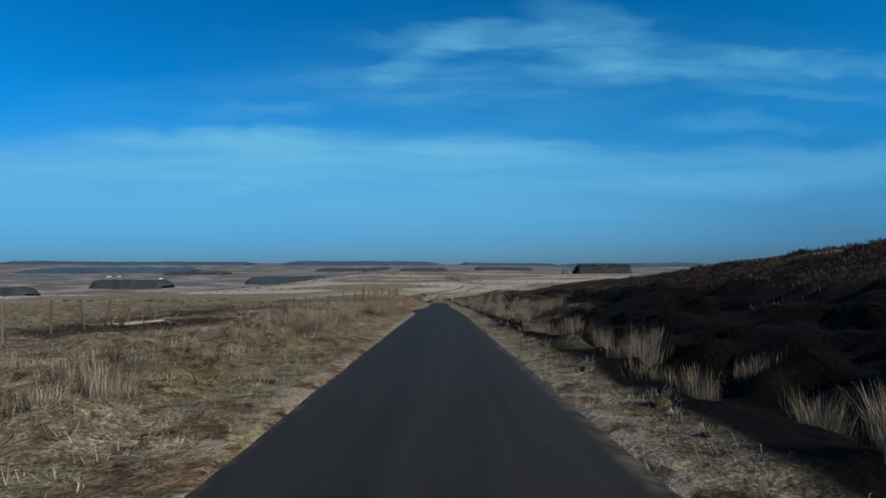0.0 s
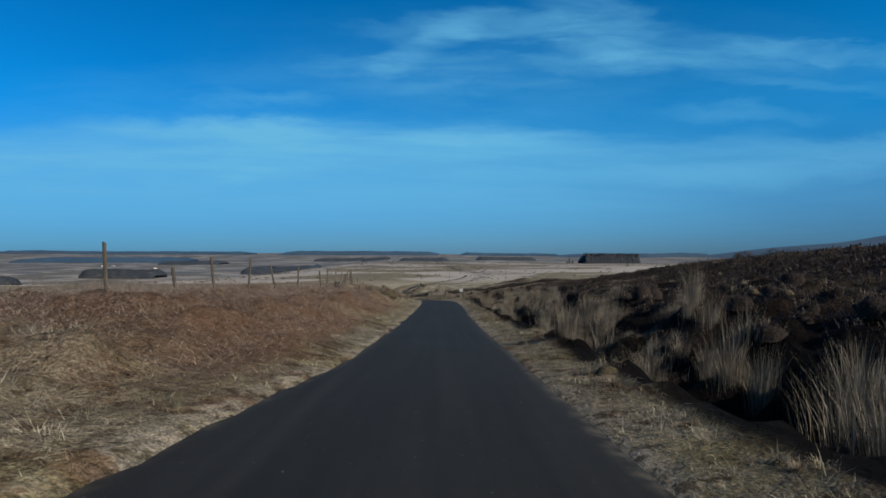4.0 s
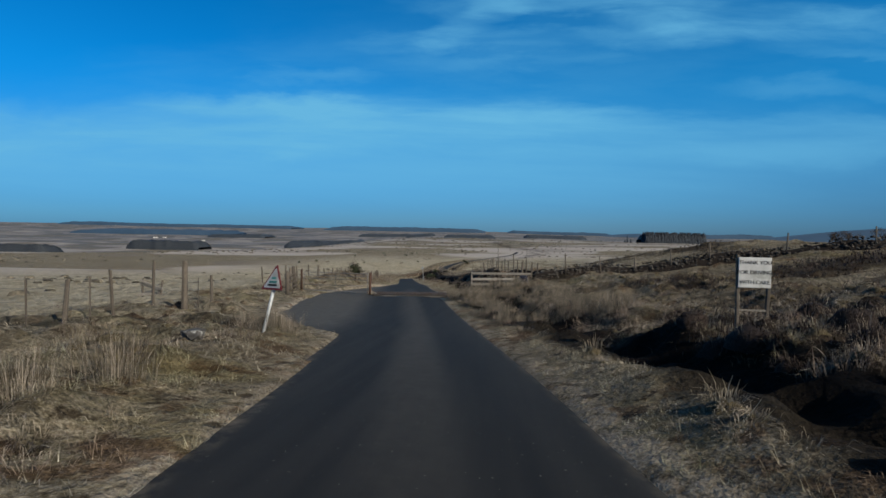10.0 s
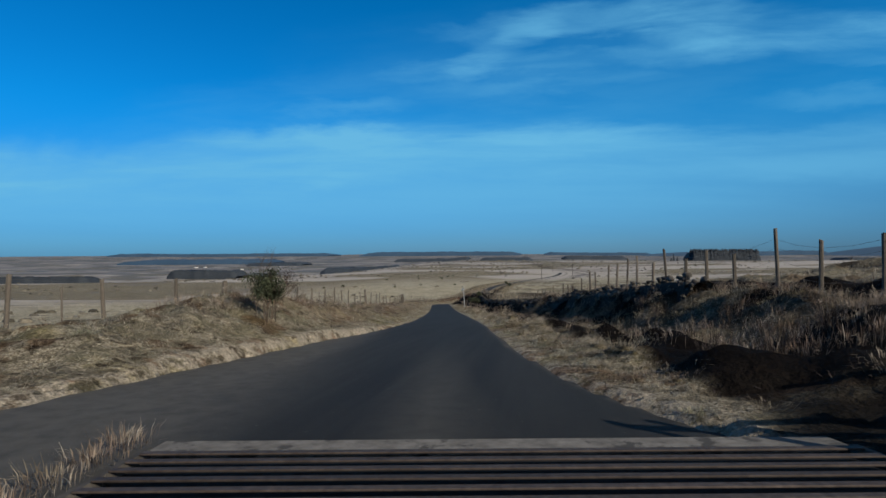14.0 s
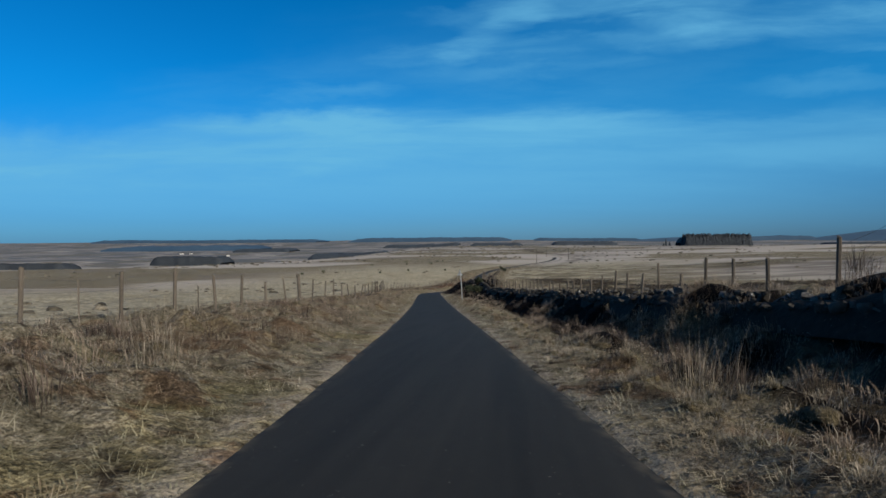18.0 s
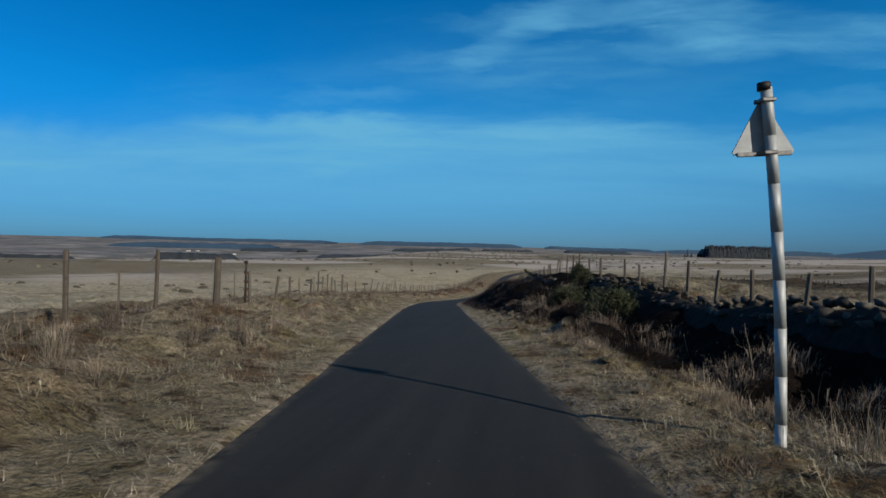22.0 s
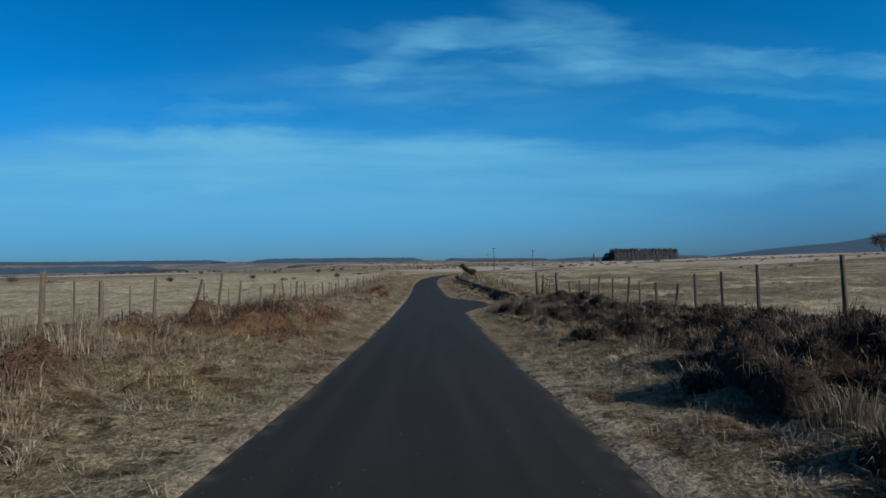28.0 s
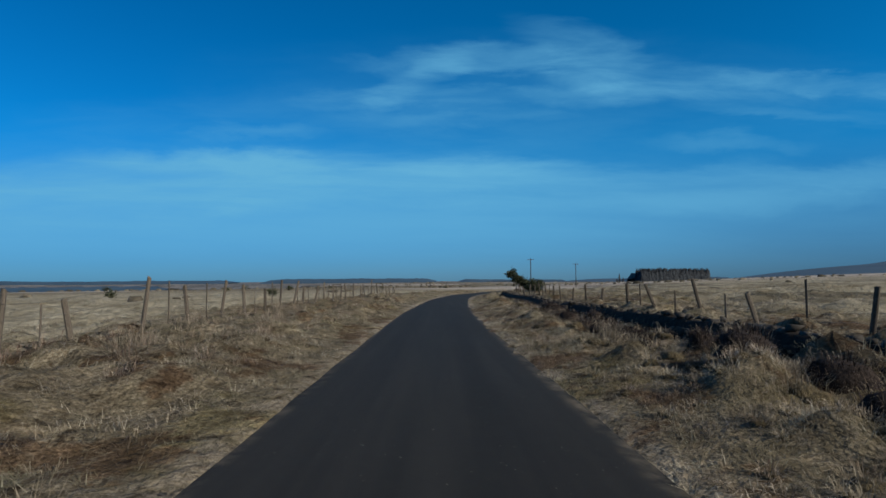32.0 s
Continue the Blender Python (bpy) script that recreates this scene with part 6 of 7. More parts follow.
def lone_post(label, x, y, height, r, mat, lean=(0, 0), square=False, lift=0.0, group=""):
    bm = bmesh.new()
    if square:
        box(bm, (r * 2, r * 2, height + 0.2), (0, 0, height / 2 - 0.1), bevel=0.01)
    else:
        rod(bm, (0, 0, -0.25), (0, 0, height), r, r * 0.93, 10)
        bmesh.ops.bevel(bm, geom=[e for e in bm.edges if all(v.co.z > 0.1 for v in e.verts)], offset=0.015, segments=2, affect="EDGES")
    me = bpy.data.meshes.new("gate_post")
    bm.to_mesh(me)
    bm.free()
    me.materials.append(mat)
    ob = new("gate_post", me)
    ob.matrix_basis = put(x, y, lift=lift, lean=lean)
    return tagged(ob, label, "post", group)


# the bypass gate on the left hand of the grid, hung between two posts
GX, GY = -7.95, 146.2
HX, HY = -11.9, 146.5
gz = float(road_z(146)) - 0.02
lone_post("rust-brown steel gate post beside the grid", GX, GY, 1.34, 0.065, RUST, lift=0.03)
lone_post("dark rusted gate post with peeling paint", HX, HY, 1.18, 0.06, RUST)
lone_post("split grey timber strainer post", HX - 0.25, HY - 0.35, 1.22, 0.10, POST, (3, -4))
lone_post("split grey timber post beside a gate", HX - 0.45, HY - 0.75, 1.25, 0.08, POST, (-2, 3))
_dx, _dy = HX - GX, HY - GY
gate_turn = math.degrees(math.atan2(_dy, _dx))
field_gate("field_gate", "closed grey tubular steel field gate", math.hypot(_dx, _dy) - 0.28, 1.12, (0.10, 0.42, 0.76, 0.94, 1.10), STEEL,
           pose(GX + _dx * 0.035, GY + _dy * 0.035, gz + 0.04, 0, 0, gate_turn), False)
field_gate("field_gate", "weathered five bar gate standing along the verge", 2.75, 1.08, (0.14, 0.38, 0.62, 0.84, 1.06), POST,
           pose(-11.75, 145.35, float(land(-11.75, 145.35)) + 0.04, 0, 0, math.degrees(math.atan2(-2.75, 0.5))), True)
lone_post("stout grey gate post in the verge", -11.25, 142.55, 1.2, 0.09, POST, (2, 1))

_t = np.random.default_rng(61)
_cx = np.array([-7.72, -7.80, -7.66, -7.86, -8.00, -8.12, -8.20, -8.28, -8.36, -8.42])
_cy = np.array([146.12, 146.28, 146.02, 146.45, 146.75, 147.10, 147.45, 147.85, 148.25, 148.65])
_x, _y, _w = tufts(_t, _cx, _cy, 150, 0.09)
_up = road_z(_y) + 0.01 - land(_x, _y)
blades("grid_side_grass", _x, _y, 0.16, 0.005, 0.6, ROUGH, "dry grass tufts along the grid and gate post", "grass", 62, 0.9, lift=_up, away=_w)


def side_panel():
    """The short rust-brown rail panel along the grid's edge."""
    ob = thing("grid_panel", "short rust-brown rail panel beside the grid", "railing", pose(GX + 0.02, GY + 0.12, gz + 0.03, 0, 0, heading(147.6)))
    for y, nm in ((0.80, "end_post"),):
        bm = bmesh.new()
        box(bm, (0.05, 0.05, 0.66), (-0.02, y, 0.89), bevel=0.008)
        part(nm, bm, RUST, ob)
    for z in (1.17, 0.90, 0.63):
        bm = bmesh.new()
        box(bm, (0.045, 0.80, 0.06), (-0.01, 0.40, z), bevel=0.008)
        part("rail", bm, RUST, ob)


side_panel()


def timber_rails():
    """Three silvered boards on posts, running off the grid's far corner."""
    x0, y0, x1, y1 = -2.5, 148.45, 0.75, 148.7
    z = float(land(x0, y0))
    ob = thing("rail_fence", "silvered timber rail fence beside the grid", "fence", pose(x0, y0, z, 0, 0, math.degrees(math.atan2(y1 - y0, x1 - x0))))
    length = math.hypot(x1 - x0, y1 - y0)
    for k, u in enumerate((0.0, 0.13, 0.48, 0.80)):
        bm = bmesh.new()
        box(bm, (0.09, 0.09, 1.5), (u * length + 0.04, 0.06 + (0.10 if k in (1, 3) else 0), 0.5), bevel=0.01)
        part("post", bm, POST if k else PALE, ob)
    for z, a, b, t in ((1.18, 0.0, 1.06, 0.5), (0.86, 0.0, 1.02, 1.2), (0.55, 0.0, 0.74, 1.0), (0.20, 0.0, 0.17, 0)):
        bm = bmesh.new()
        box(bm, ((b - a) * length, 0.035, 0.13), ((a + b) / 2 * length, -0.01, z), Euler((0, radians(-t), 0)).to_matrix(), 0.006)
        part("rail", bm, PALE, ob)


timber_rails()
lone_post("dark timber straining post behind a rail fence", 0.45, 149.3, 1.36, 0.06, POST, (0, 2))
for k, (xx, yy, ll) in enumerate(((3.3, 151.2, -3), (5.6, 151.9, -7), (7.7, 152.0, -2), (9.8, 151.6, -5), (11.9, 151.1, -4), (15.8, 150.2, 2), (19.6, 148.5, -3))):
    lone_post("thin dark post standing along a broken wall", xx, yy, 1.3, 0.04, POST, (2, ll), group="posts along the broken wall")


def drum():
    bm = bmesh.new()
    rod(bm, (0, 0, 0), (0, 0, 0.55), 0.24, 0.22, 16)
    bmesh.ops.bevel(bm, geom=bm.edges[:], offset=0.02, segments=1, affect="EDGES")
    me = bpy.data.meshes.new("feed_tub")
    bm.to_mesh(me)
    bm.free()
    me.materials.append(PLASTIC)
    ob = new("feed_tub", me)
    ob.matrix_basis = put(0.52, 148.45, lift=-0.03, lean=(12, 0))
    tagged(ob, "dark blue plastic tub among stones", "tub")


drum()


def words(text, size, mat, parent, at, name="lettering"):
    c = bpy.data.curves.new(name, "FONT")
    c.body, c.size, c.align_x, c.align_y, c.extrude = text, size, "CENTER", "CENTER", 0.002
    tmp = bpy.data.objects.new(name, c)
    scene.collection.objects.link(tmp)
    me = bpy.data.meshes.new_from_object(tmp.evaluated_get(bpy.context.evaluated_depsgraph_get()))
    bpy.data.objects.remove(tmp)
    me.materials.clear()
    me.materials.append(mat)
    ob = new(name, me)
    ob.parent = parent
    ob.matrix_basis = at
    return ob


def notice_board():
    x, y = 2.52, 125.5
    ob = thing("notice_board", "white notice board with black letters on two posts", "sign", pose(x, y, float(road_z(y)) + 0.33, 0, 0, -2))
    for s in (-1, 1):
        bm = bmesh.new()
        box(bm, (0.05, 0.05, 2.0), (s * 0.215, 0.04, 0.48), Euler((0, radians(s * 1.2), 0)).to_matrix(), 0.008)
        part("post", bm, POST, ob)
    bm = bmesh.new()
    box(bm, (0.42, 0.02, 0.03), (0, 0.03, 0.62), bevel=0.004)
    part("cross_rail", bm, PALE, ob)
    bm = bmesh.new()
    box(bm, (0.48, 0.02, 0.47), (0, 0, 1.21), bevel=0.006)
    board = part("board", bm, WHITE, ob)
    for k, t in enumerate(("THANK YOU", "FOR DRIVING", "WITH CARE")):
        words(t, 0.082, BLACK, board, pose(0, -0.0125, 1.365 - 0.152 * k, 90))


notice_board()


def triangle(bm, side, thick, y, z, hollow=0.0):
    """An upright triangle, point up, its middle at z."""
    h = side * 0.866
    pts = [(-side / 2, -h / 3), (side / 2, -h / 3), (0, h * 2 / 3)]
    ring = []
    for k in range(3):
        a, b, c = Vector(pts[k - 1]), Vector(pts[k]), Vector(pts[(k + 1) % 3])
        for o in ((a - b).normalized(), (c - b).normalized()):
            ring.append(b + o * side * 0.05)
    low = [bm.verts.new((p.x, y, z + p.y)) for p in ring]
    f = bm.faces.new(low)
    made = bmesh.ops.extrude_face_region(bm, geom=[f])
    for g in made["geom"]:
        if isinstance(g, bmesh.types.BMVert):
            g.co.y -= thick
    bmesh.ops.recalc_face_normals(bm, faces=bm.faces[:])


def warning_sign():
    ob = thing("warning_sign", "leaning red-bordered triangular warning sign on a grey pole", "road sign", put(-5.98, 127.2) @ pose(0, 0, 0, -17, 7, 0) @ pose(0, 0, 0, 0, 0, -28))
    bm = bmesh.new()
    rod(bm, (0, 0, -0.2), (0, 0, 1.2), 0.034, 0.034, 12)
    part("pole", bm, POLE, ob)
    bm = bmesh.new()
    triangle(bm, 0.62, 0.012, -0.045, 1.02)
    plate = part("plate", bm, RED, ob, "red border of the sign")
    bm = bmesh.new()
    triangle(bm, 0.49, 0.006, -0.059, 1.02)
    part("face", bm, WHITE, ob, "faded white sign face")
    for z, w in ((1.08, 0.12), (1.00, 0.22), (0.935, 0.26)):
        bm = bmesh.new()
        box(bm, (w, 0.006, 0.042), (0, -0.068, z))
        part("marking", bm, TEAL if z > 0.95 else BLACK, ob)


def sign_back():
    """A sign that faces the other way: grey back, clips and a slightly bowed pole."""
    x, y = -12.92, 213.4
    ob = thing("road_sign", "triangular road sign seen from its grey back", "road sign", put(x + 0.08, y, turn=heading(213) + 180) @ pose(0, 0, 0, 0, 4, 0))
    bm = bmesh.new()
    pts = [(-0.05 * math.sin(k / 8 * 3), 0, -0.2 + 3.02 * k / 8) for k in range(9)]
    for a, b in zip(pts, pts[1:]):
        rod(bm, a, b, 0.042, 0.042, 12)
    part("pole", bm, POLE, ob, "pale grey steel pole")
    bm = bmesh.new()
    rod(bm, (0.01, 0, 2.80), (0.01, 0, 2.86), 0.05, 0.048, 12)
    part("cap", bm, BLACK, ob, "dark pole cap")
    bm = bmesh.new()
    triangle(bm, 0.52, 0.012, -0.055, 2.46)
    part("plate", bm, GREY, ob, "dull grey back of the plate")
    bm = bmesh.new()
    triangle(bm, 0.50, 0.006, -0.070, 2.46)
    part("face", bm, WHITE, ob)
    for z in (2.31, 2.72):
        bm = bmesh.new()
        box(bm, (0.44 if z < 2.5 else 0.13, 0.02, 0.035), (0, -0.045, z), bevel=0.004)
        box(bm, (0.11, 0.11, 0.03), (0, 0, z), bevel=0.006)
        part("clip", bm, STEEL, ob)


warning_sign()
sign_back()

def stump():
    """A broken-off stout post or trunk with a splintered top."""
    r = random.Random(12)
    bm = bmesh.new()
    rod(bm, (0, 0, -0.2), (0, 0, 0.36), 0.19, 0.16, 14)
    for v in bm.verts:
        q = r.uniform(0.88, 1.1)
        v.co.x *= q
        v.co.y *= q
        if v.co.z > 0:
            v.co.z += r.uniform(-0.07, 0.05)
    me = bpy.data.meshes.new("stump")
    bm.to_mesh(me)
    bm.free()
    me.materials.append(STONE)
    ob = new("stump", me)
    ob.matrix_basis = beside(-6.25, 83.3)
    tagged(ob, "dark weathered tree stump on a bracken bank", "stump")


stump()

# the sagging gate and its posts on the right hand
A, B = (-13.75, 332.6), (-13.5, 328.2)
for (x, y), l in ((A, "stout grey gateway post with broken braces"), (B, "tall dark timber gateway post")):
    lone_post(l, x, y, 1.45, 0.11, POST, (random.uniform(-3, 3), random.uniform(-3, 3)))
lone_post("dark timber hanging post of a gate", -13.72, 331.3, 1.32, 0.095, POST, (2, 5))
field_gate("field_gate", "bent rusted metal field gate tied shut", 2.95, 1.15, (0.12, 0.32, 0.55, 0.80, 1.12), RUST,
           pose(-13.70, 331.2, float(land(-13.7, 330)) + 0.03, 0, 0, math.degrees(math.atan2(-2.95, 0.18))), True, 0.16)

# ---- bushes and trees ----


def twig_tree(bm, r, a, way, length, rad, depth):
    b = a + way * length
    rod(bm, a, b, rad, rad * 0.62, 5 if depth < 3 else 3)
    if depth == 0:
        return [b]
    tips = []
    for _ in range(r.choice((2, 3, 3))):
        w = (way + Vector((r.gauss(0, .55), r.gauss(0, .55), r.gauss(0.12, .4)))).normalized()
        tips += twig_tree(bm, r, b, w, length * r.uniform(0.6, 0.85), rad * 0.6, depth - 1)
    return tips


def leaf_cloud(r, tips, each, spread_by, size, mat, name="crown", floor=-1e9):
    rngs = np.random.default_rng(r.randint(0, 9999))
    c = np.array([t[:] for t in tips])
    k = np.repeat(np.arange(len(c)), each)
    p = c[k] + rngs.normal(0, spread_by, (len(k), 3))
    p[:, 2] = np.maximum(p[:, 2], floor)
    a, b = rngs.normal(0, 1, (len(k), 3)), rngs.normal(0, 1, (len(k), 3))
    a /= np.linalg.norm(a, axis=1, keepdims=True)
    b /= np.linalg.norm(b, axis=1, keepdims=True)
    s = size * rngs.uniform(0.5, 1.4, (len(k), 1))
    v = np.stack([p - a * s * 0.3, p + a * s * 0.3, p + b * s], 1).reshape(-1, 3)
    return sheet(name, v, np.arange(len(v)).reshape(-1, 3), mat)


def shrub(name, label, category, x, y, stems, length, seed, leaves=0, size=0.06, mat=None, lean=(0, 0, 1), depth=3, rad=0.02, spread_by=0.08, sink=0.0, squeeze=(1, 1)):
    r = random.Random(seed)
    ob = thing(name, label, category, put(x, y, lift=-sink) @ Matrix.Diagonal((squeeze[0], squeeze[0], squeeze[1], 1)))
    tips = []
    for _ in range(stems):
        bm = bmesh.new()
        a = Vector((r.gauss(0, .12), r.gauss(0, .12), -0.05))
        w = (Vector(lean) + Vector((r.gauss(0, .45), r.gauss(0, .45), r.uniform(0, .4)))).normalized()
        tips += twig_tree(bm, r, a, w, length * r.uniform(0.7, 1.2), rad * r.uniform(0.7, 1.2), depth)
        part("branch", bm, TWIG, ob)
    if leaves:
        part("crown", leaf_cloud(r, tips, leaves, spread_by, size, mat), None, ob, "", None)
    return ob


shrub("bush", "dark evergreen bush with bare twigs on the verge", "bush", -11.45, 157.0, 7, 0.38, 3, 34, 0.055, GORSE, (0, 0, 16.0), 3, 0.02, 0.07, squeeze=(0.8, 1.12))
shrub("bush", "bare brown twigs rising behind a dark bush", "bush", -11.5, 157.3, 6, 0.58, 13, 0, 0.05, None, (0, 0, 3.0), 3, 0.016, 0.07, squeeze=(0.7, 1.1))
shrub("bush", "low brown bush beside the fence", "bush", -12.6, 160.5, 6, 0.3, 4, 6, 0.05, HEATHER, (0, 0, 1), 3, 0.014)
shrub("gorse_bush", "dark green gorse bush on the wall top", "bush", float(road_x(232)) + 6.2, 232, 12, 0.32, 5, 60, 0.055, GORSE, (0, 0, 1.6), 3, 0.02, 0.10, squeeze=(0.62, 0.9))
shrub("gorse_bush", "spreading dark gorse at the bank's edge", "bush", float(road_x(228)) + 4.9, 228, 7, 0.24, 6, 50, 0.055, GORSE, (-.2, 0, .8), 3, 0.02, 0.11)
shrub("gorse_bush", "dark gorse clump in the field wall", "bush", float(road_x(224.5)) + 5.2, 224.5, 9, 0.30, 16, 46, 0.055, GORSE, (-.2, 0, .8), 3, 0.02, 0.11)
def leaning_tree(label, x, y, reach, tall, seed):
    """A wind-bent evergreen: a slanting trunk with boughs, dense along its whole length."""
    r = random.Random(seed)
    ob = thing("tree", label, "tree", put(x, y))
    bm = bmesh.new()
    pts = [Vector((-reach * u, 0.15 * math.sin(3 * u), tall * u ** 0.8)) for u in (0, .2, .4, .6, .8, 1)]
    for k, (a, b) in enumerate(zip(pts, pts[1:])):
        rod(bm, a - (b - a) * 0.1, b, 0.13 - 0.02 * k, 0.11 - 0.02 * k, 8)
    part("trunk", bm, TWIG, ob)
    tips = []
    for k in range(30):
        u = r.uniform(0.05, 1)
        a = Vector((-reach * u, 0.15 * math.sin(3 * u), tall * u ** 0.8))
        w = Vector((r.uniform(-1.0, 0.4), r.gauss(0, 0.7), r.uniform(-0.5, 0.45))).normalized()
        b = a + w * r.uniform(0.3, 0.75) * (1.1 - 0.55 * u)
        bm = bmesh.new()
        rod(bm, a, b, 0.035, 0.012, 5)
        part("branch", bm, TWIG, ob)
        tips += [a.lerp(b, q) for q in (0.35, 0.7, 1.0)]
    part("crown", leaf_cloud(r, tips, 120, 0.13, 0.13, GORSE), None, ob)


leaning_tree("windswept dark evergreen tree leaning over the road wall", float(road_x(401)) + 7.4, 401, 2.3, 1.7, 7)
shrub("gorse_bush", "rounded dark gorse bush below a leaning tree", "bush", float(road_x(399)) + 7.2, 399, 10, 0.36, 8, 26, 0.12, GORSE, (0, 0, .8), 3, 0.03, 0.14)
_r = random.Random(77)
for k in range(15):
    yy = _r.uniform(375, 560)
    dd = -_r.uniform(14, 75) * (1 + (yy - 375) / 300)
    shrub("gorse_bush", "small dark gorse bush on the open moor", "bush", float(road_x(yy)) + dd, yy, 6, _r.uniform(0.25, 0.55), 100 + k, 12, 0.16, GORSE, (0, 0, .7), 2, 0.02, 0.16)
for k, (xx, yy, tall) in enumerate(((404, 786, 6.0), (412, 781, 6.6), (442, 766, 7.0), (452, 758, 6.2), (461, 752, 6.8))):
    shrub("bare_tree", "bare grey farm tree on the far moor's edge", "tree", xx, yy, 5, tall, 140 + k, 7, 0.8, TWIG, (0, 0, 1.2), 4, 0.35, 0.9)

# ---- roots, rocks and broken timber beside the road ----


def root_mound():
    """A slumped turf edge with a tangle of dark roots."""
    r = random.Random(5)
    ob = thing("turf_slump", "slumped turf with a tangle of dark roots", "turf", beside(-3.6, 87.0))
    bm = bmesh.new()
    bmesh.ops.create_icosphere(bm, subdivisions=3, radius=1)
    for v in bm.verts:
        q = 0.8 + 0.4 * float(lumps(v.co.x * 3 + 9, v.co.y * 3 + v.co.z * 2, 0.6, 77))
        q += 0.35 * (float(lumps(v.co.x * 7 + 3, v.co.y * 7 + v.co.z * 5, 0.6, 78)) - 0.5)
        v.co = Vector((v.co.x * 0.6 * q, v.co.y * 1.5 * q, max(-0.3, v.co.z * 0.42 * q)))
    part("mound", bm, TUSSOCK, ob)
    for _ in range(44):
        bm = bmesh.new()
        p = Vector((r.uniform(-0.4, 0.5), r.uniform(-1.3, 1.3), r.uniform(0.05, 0.35)))
        w = Vector((r.uniform(0.2, 1), r.gauss(0, 0.6), r.uniform(-0.2, 0.7))).normalized()
        rad = r.uniform(0.012, 0.03)
        for _k in range(4):
            q = p + w * r.uniform(0.12, 0.25)
            rod(bm, p, q, rad, rad * 0.75, 5)
            p, rad = q, rad * 0.75
            w = (w + Vector((r.gauss(0, .4), r.gauss(0, .4), r.gauss(-.15, .4)))).normalized()
        part("root", bm, TWIG, ob)


root_mound()


def field_rock(label, x, y, size, seed):
    me = stone_mesh(seed, 0.6)
    me.materials[0] = CAP
    ob = new("rock", me)
    ob.matrix_basis = put(x, y, turn=seed * 40, lift=size * 0.12) @ Matrix.Diagonal((size * 1.2, size, size * 0.8, 1))
    tagged(ob, label, "rock")


field_rock("grey boulder beside the muddy track", -6.3, 125.2, 0.42, 31)
field_rock("small pale stone in the verge grass", float(road_x(120)) + 3.0, 120, 0.35, 32)
field_rock("pale stone fallen beside the wall", float(road_x(171)) + 4.6, 171, 0.3, 33)
field_rock("pale stone in the dark bank", float(road_x(200)) + 4.9, 200, 0.34, 34)


def broken_rails(label, x, y, seed):
    r = random.Random(seed)
    ob = thing("broken_fence", label, "timber", put(x, y, turn=r.uniform(-20, 20)))
    for k in range(4):
        bm = bmesh.new()
        box(bm, (r.uniform(0.9, 1.5), 0.03, 0.10), (r.uniform(-0.2, 0.2), r.uniform(-0.1, 0.1), 0.25 + 0.13 * k), Euler((r.uniform(-.4, .4), r.uniform(-0.55, 0.55), r.uniform(-.3, .3))).to_matrix(), 0.006)
        part("board", bm, PALE, ob)
    for u in (-0.4, 0.45):
        bm = bmesh.new()
        rod(bm, (u, 0, -0.2), (u + r.uniform(-.2, .2), 0.1, 0.85), 0.05, 0.045, 7)
        part("post", bm, POST, ob)


broken_rails("collapsed pale timber rails in the field", -15.9, 139, 4)

# ---- dead canes and felled timber in the rough grass ----


def cane(label, d, y, length, lean, seed):
    """One dry stem, slightly crooked, standing in the grass."""
    r = random.Random(seed)
    bm = bmesh.new()
    p = Vector((0, 0, -0.05))
    w = Vector((lean, r.uniform(-0.15, 0.15), 1)).normalized()
    for k in range(4):
        q = p + w * length / 4
        rod(bm, p, q, 0.0075 - 0.0012 * k, 0.0065 - 0.0012 * k, 5)
        p = q
        w = (w + Vector((r.uniform(-.12, .12), r.uniform(-.12, .12), 0))).normalized()
    me = bpy.data.meshes.new("dry_cane")
    bm.to_mesh(me)
    bm.free()
    me.materials.append(CANE)
    ob = new("dry_cane", me)
    ob.matrix_basis = beside(d, y)
    tagged(ob, label, "stem", "dry stems in the verge")


_r = random.Random(41)
for a, b, lo, hi, count in ((170, 232, -5.2, -3.0, 9), (288, 330, -5.5, -3.2, 6), (336, 362, 3.4, 4.6, 7), (184, 224, 3.8, 5.4, 6), (58, 76, -5.5, -3.4, 5)):
    for _ in range(count):
        cane("pale dry stem standing in rough grass", _r.uniform(lo, hi), _r.uniform(a, b), _r.uniform(0.3, 0.65), _r.uniform(-0.35, 0.35), _r.randint(0, 9999))


def log(x, y, length, turn, seed):
    r = random.Random(seed)
    bm = bmesh.new()
    rad = r.uniform(0.07, 0.13)
    rod(bm, (-length / 2, 0, rad * 0.7), (0, r.uniform(-.1, .1), rad), rad, rad * 0.9, 9)
    rod(bm, (-0.02, 0, rad), (length / 2, r.uniform(-.1, .1), rad * 1.5), rad * 0.9, rad * 0.6, 9)
    if r.random() < 0.6:
        rod(bm, (0, 0, rad), (r.uniform(.1, .4), r.uniform(-.4, .4), r.uniform(.3, .6)), rad * 0.4, rad * 0.15, 6)
    me = bpy.data.meshes.new("felled_log")
    bm.to_mesh(me)
    bm.free()
    me.materials.append(PALE if r.random() < 0.4 else POST)
    ob = new("felled_log", me)
    ob.matrix_basis = put(x, y, turn=turn)
    tagged(ob, "weathered felled log lying in rough moor grass", "log", "felled logs on the moor")


for k in range(22):
    yy = _r.uniform(28, 62)
    log(float(road_x(yy)) - _r.uniform(8.5, 26), yy, _r.uniform(0.8, 2.2), _r.uniform(-60, 60), 300 + k)



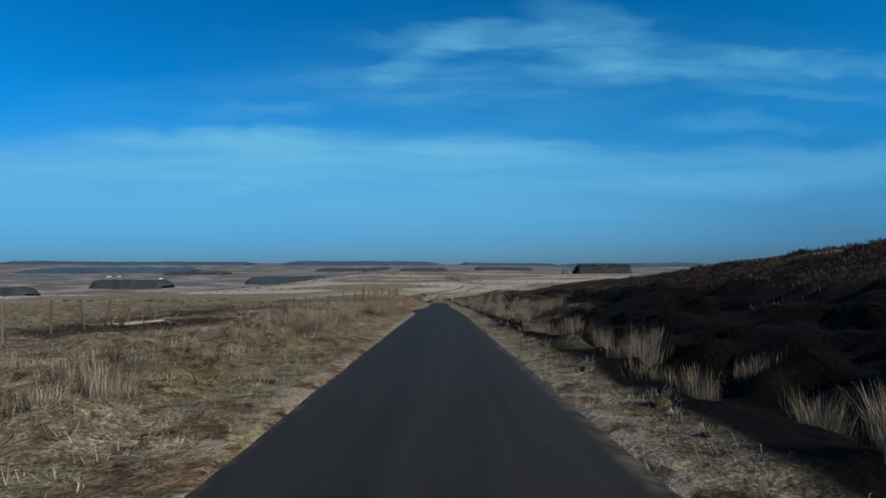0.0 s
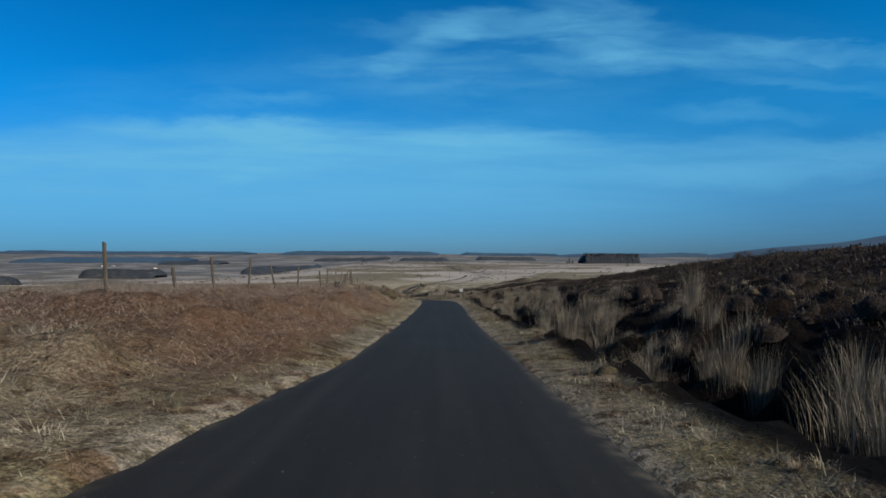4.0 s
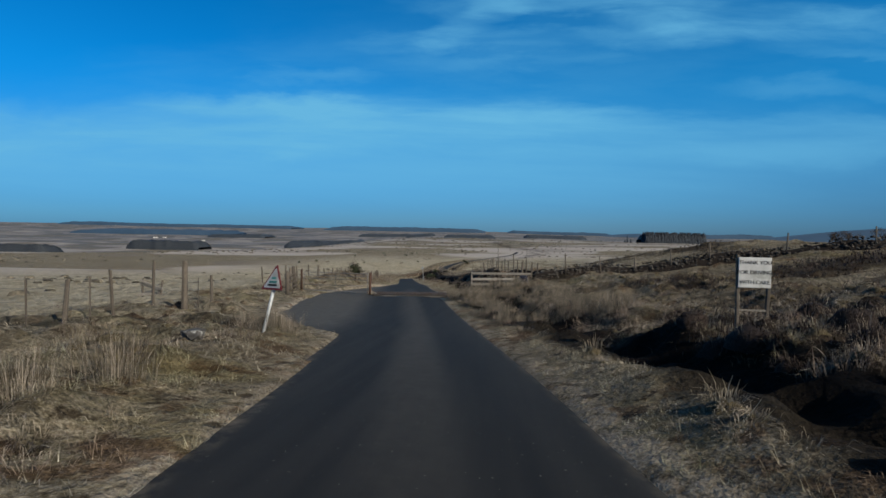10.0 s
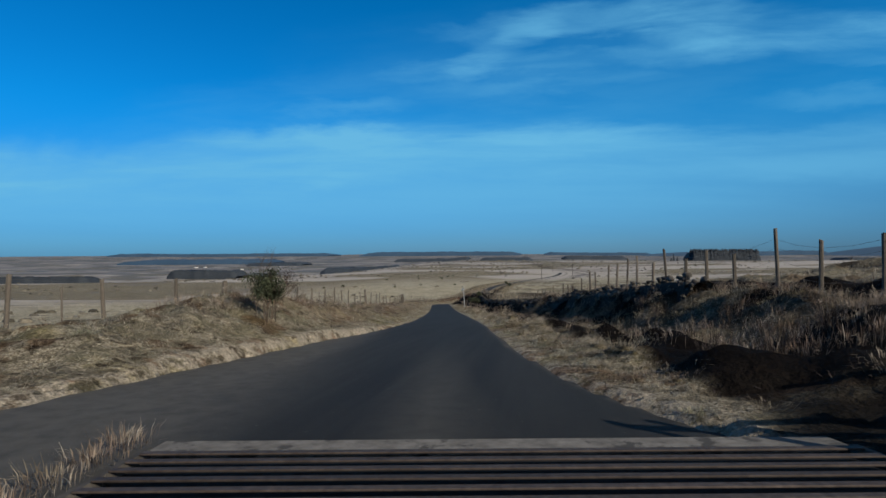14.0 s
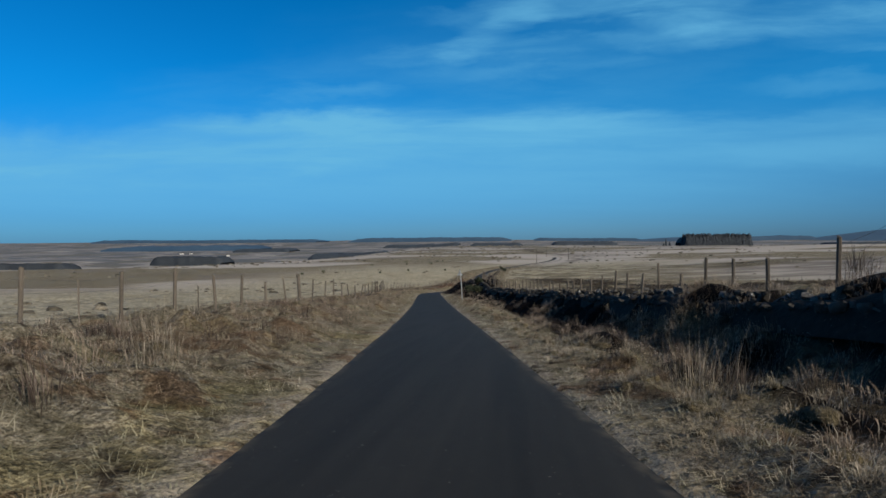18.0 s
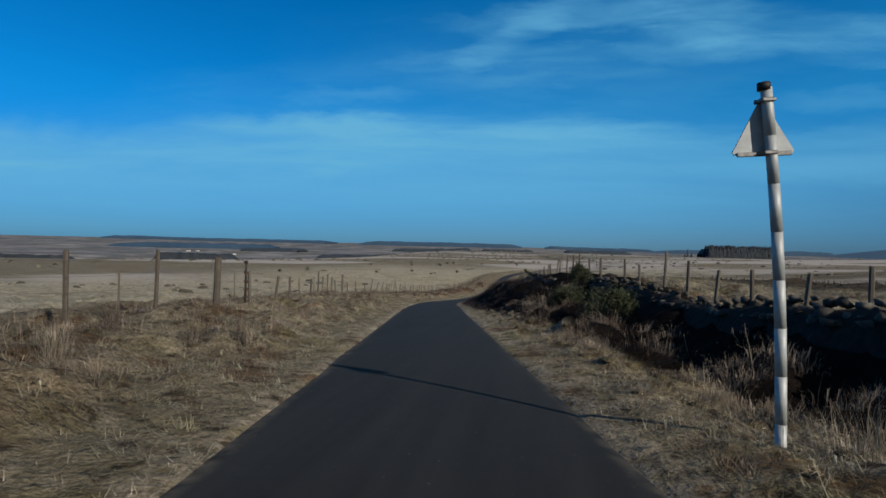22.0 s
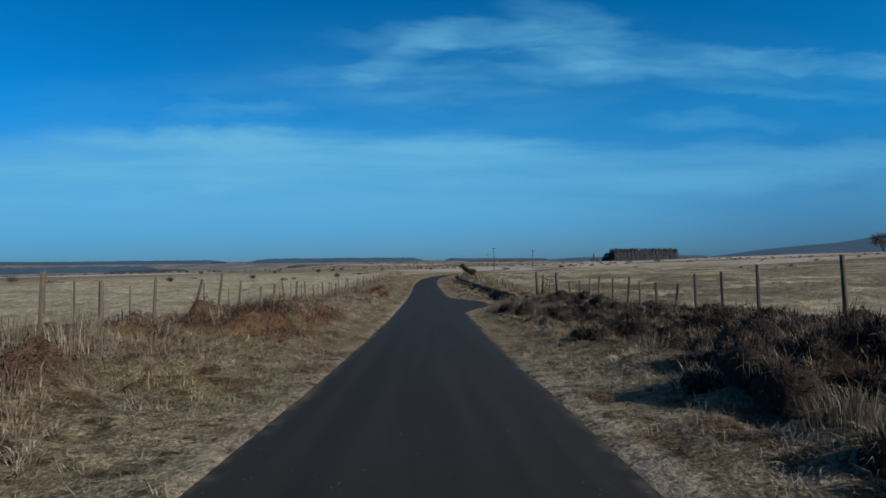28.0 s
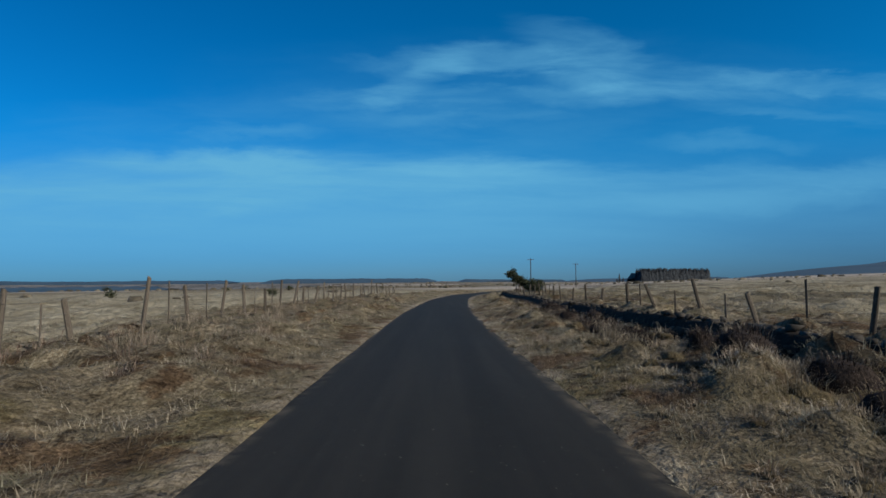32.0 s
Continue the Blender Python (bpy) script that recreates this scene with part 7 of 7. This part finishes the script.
def bank_log(d0, y0, d1, y1, rad, seed):
    """A knotty dark log lying down the bank's slope."""
    r = random.Random(seed)
    ends = [Vector((float(road_x(y)) + d, y, float(land(float(road_x(y)) + d, y, False)) + rad + up)) for d, y, up in ((d0, y0, 0.10), (d1, y1, 0.04))]
    mid = (ends[0] + ends[1]) / 2
    bm = bmesh.new()
    n = 7
    pts = [ends[0].lerp(ends[1], k / n) - mid + Vector((r.uniform(-.03, .03), r.uniform(-.03, .03), r.uniform(-.02, .02))) for k in range(n + 1)]
    for k, (a, b) in enumerate(zip(pts, pts[1:])):
        rod(bm, a - (b - a) * 0.08, b, rad * r.uniform(0.85, 1.12), rad * r.uniform(0.8, 1.05), 9)
    for _ in range(5):
        p = pts[r.randint(1, n - 1)]
        rod(bm, p, p + Vector((r.uniform(-1, 1), r.uniform(-1, 1), r.uniform(.2, 1))).normalized() * rad * r.uniform(1.3, 2.2), rad * 0.35, rad * 0.2, 6)
    me = bpy.data.meshes.new("felled_log")
    bm.to_mesh(me)
    bm.free()
    me.materials.append(TWIG)
    ob = new("felled_log", me)
    ob.matrix_basis = Matrix.Translation(mid)
    tagged(ob, "dark knotty log lying down a grassy bank", "log", "logs on the roadside bank")


bank_log(-4.75, 91.6, -3.7, 90.1, 0.10, 1)
bank_log(-4.75, 92.9, -3.55, 91.3, 0.11, 2)

# ---- far poles ----


def power_pole(x, y, h, label):
    ob = thing("power_pole", label, "power pole", put(x, y), "power line")
    bm = bmesh.new()
    rod(bm, (0, 0, -0.5), (0, 0, h), 0.14, 0.10, 10)
    part("pole", bm, TARRED, ob)
    bm = bmesh.new()
    box(bm, (1.8, 0.12, 0.14), (0, 0, h - 0.35))
    part("crossarm", bm, TARRED, ob)
    for k in (-0.8, 0, 0.8):
        bm = bmesh.new()
        rod(bm, (k, 0, h - 0.28), (k, 0, h - 0.05), 0.05, 0.03, 8)
        part("insulator", bm, GREY, ob)


power_pole(6, 505, 8.5, "tarred timber power pole with crossarm")
power_pole(29, 545, 8.5, "tarred timber power pole beyond the road")
power_pole(20, 640, 8.5, "far tarred timber power pole")
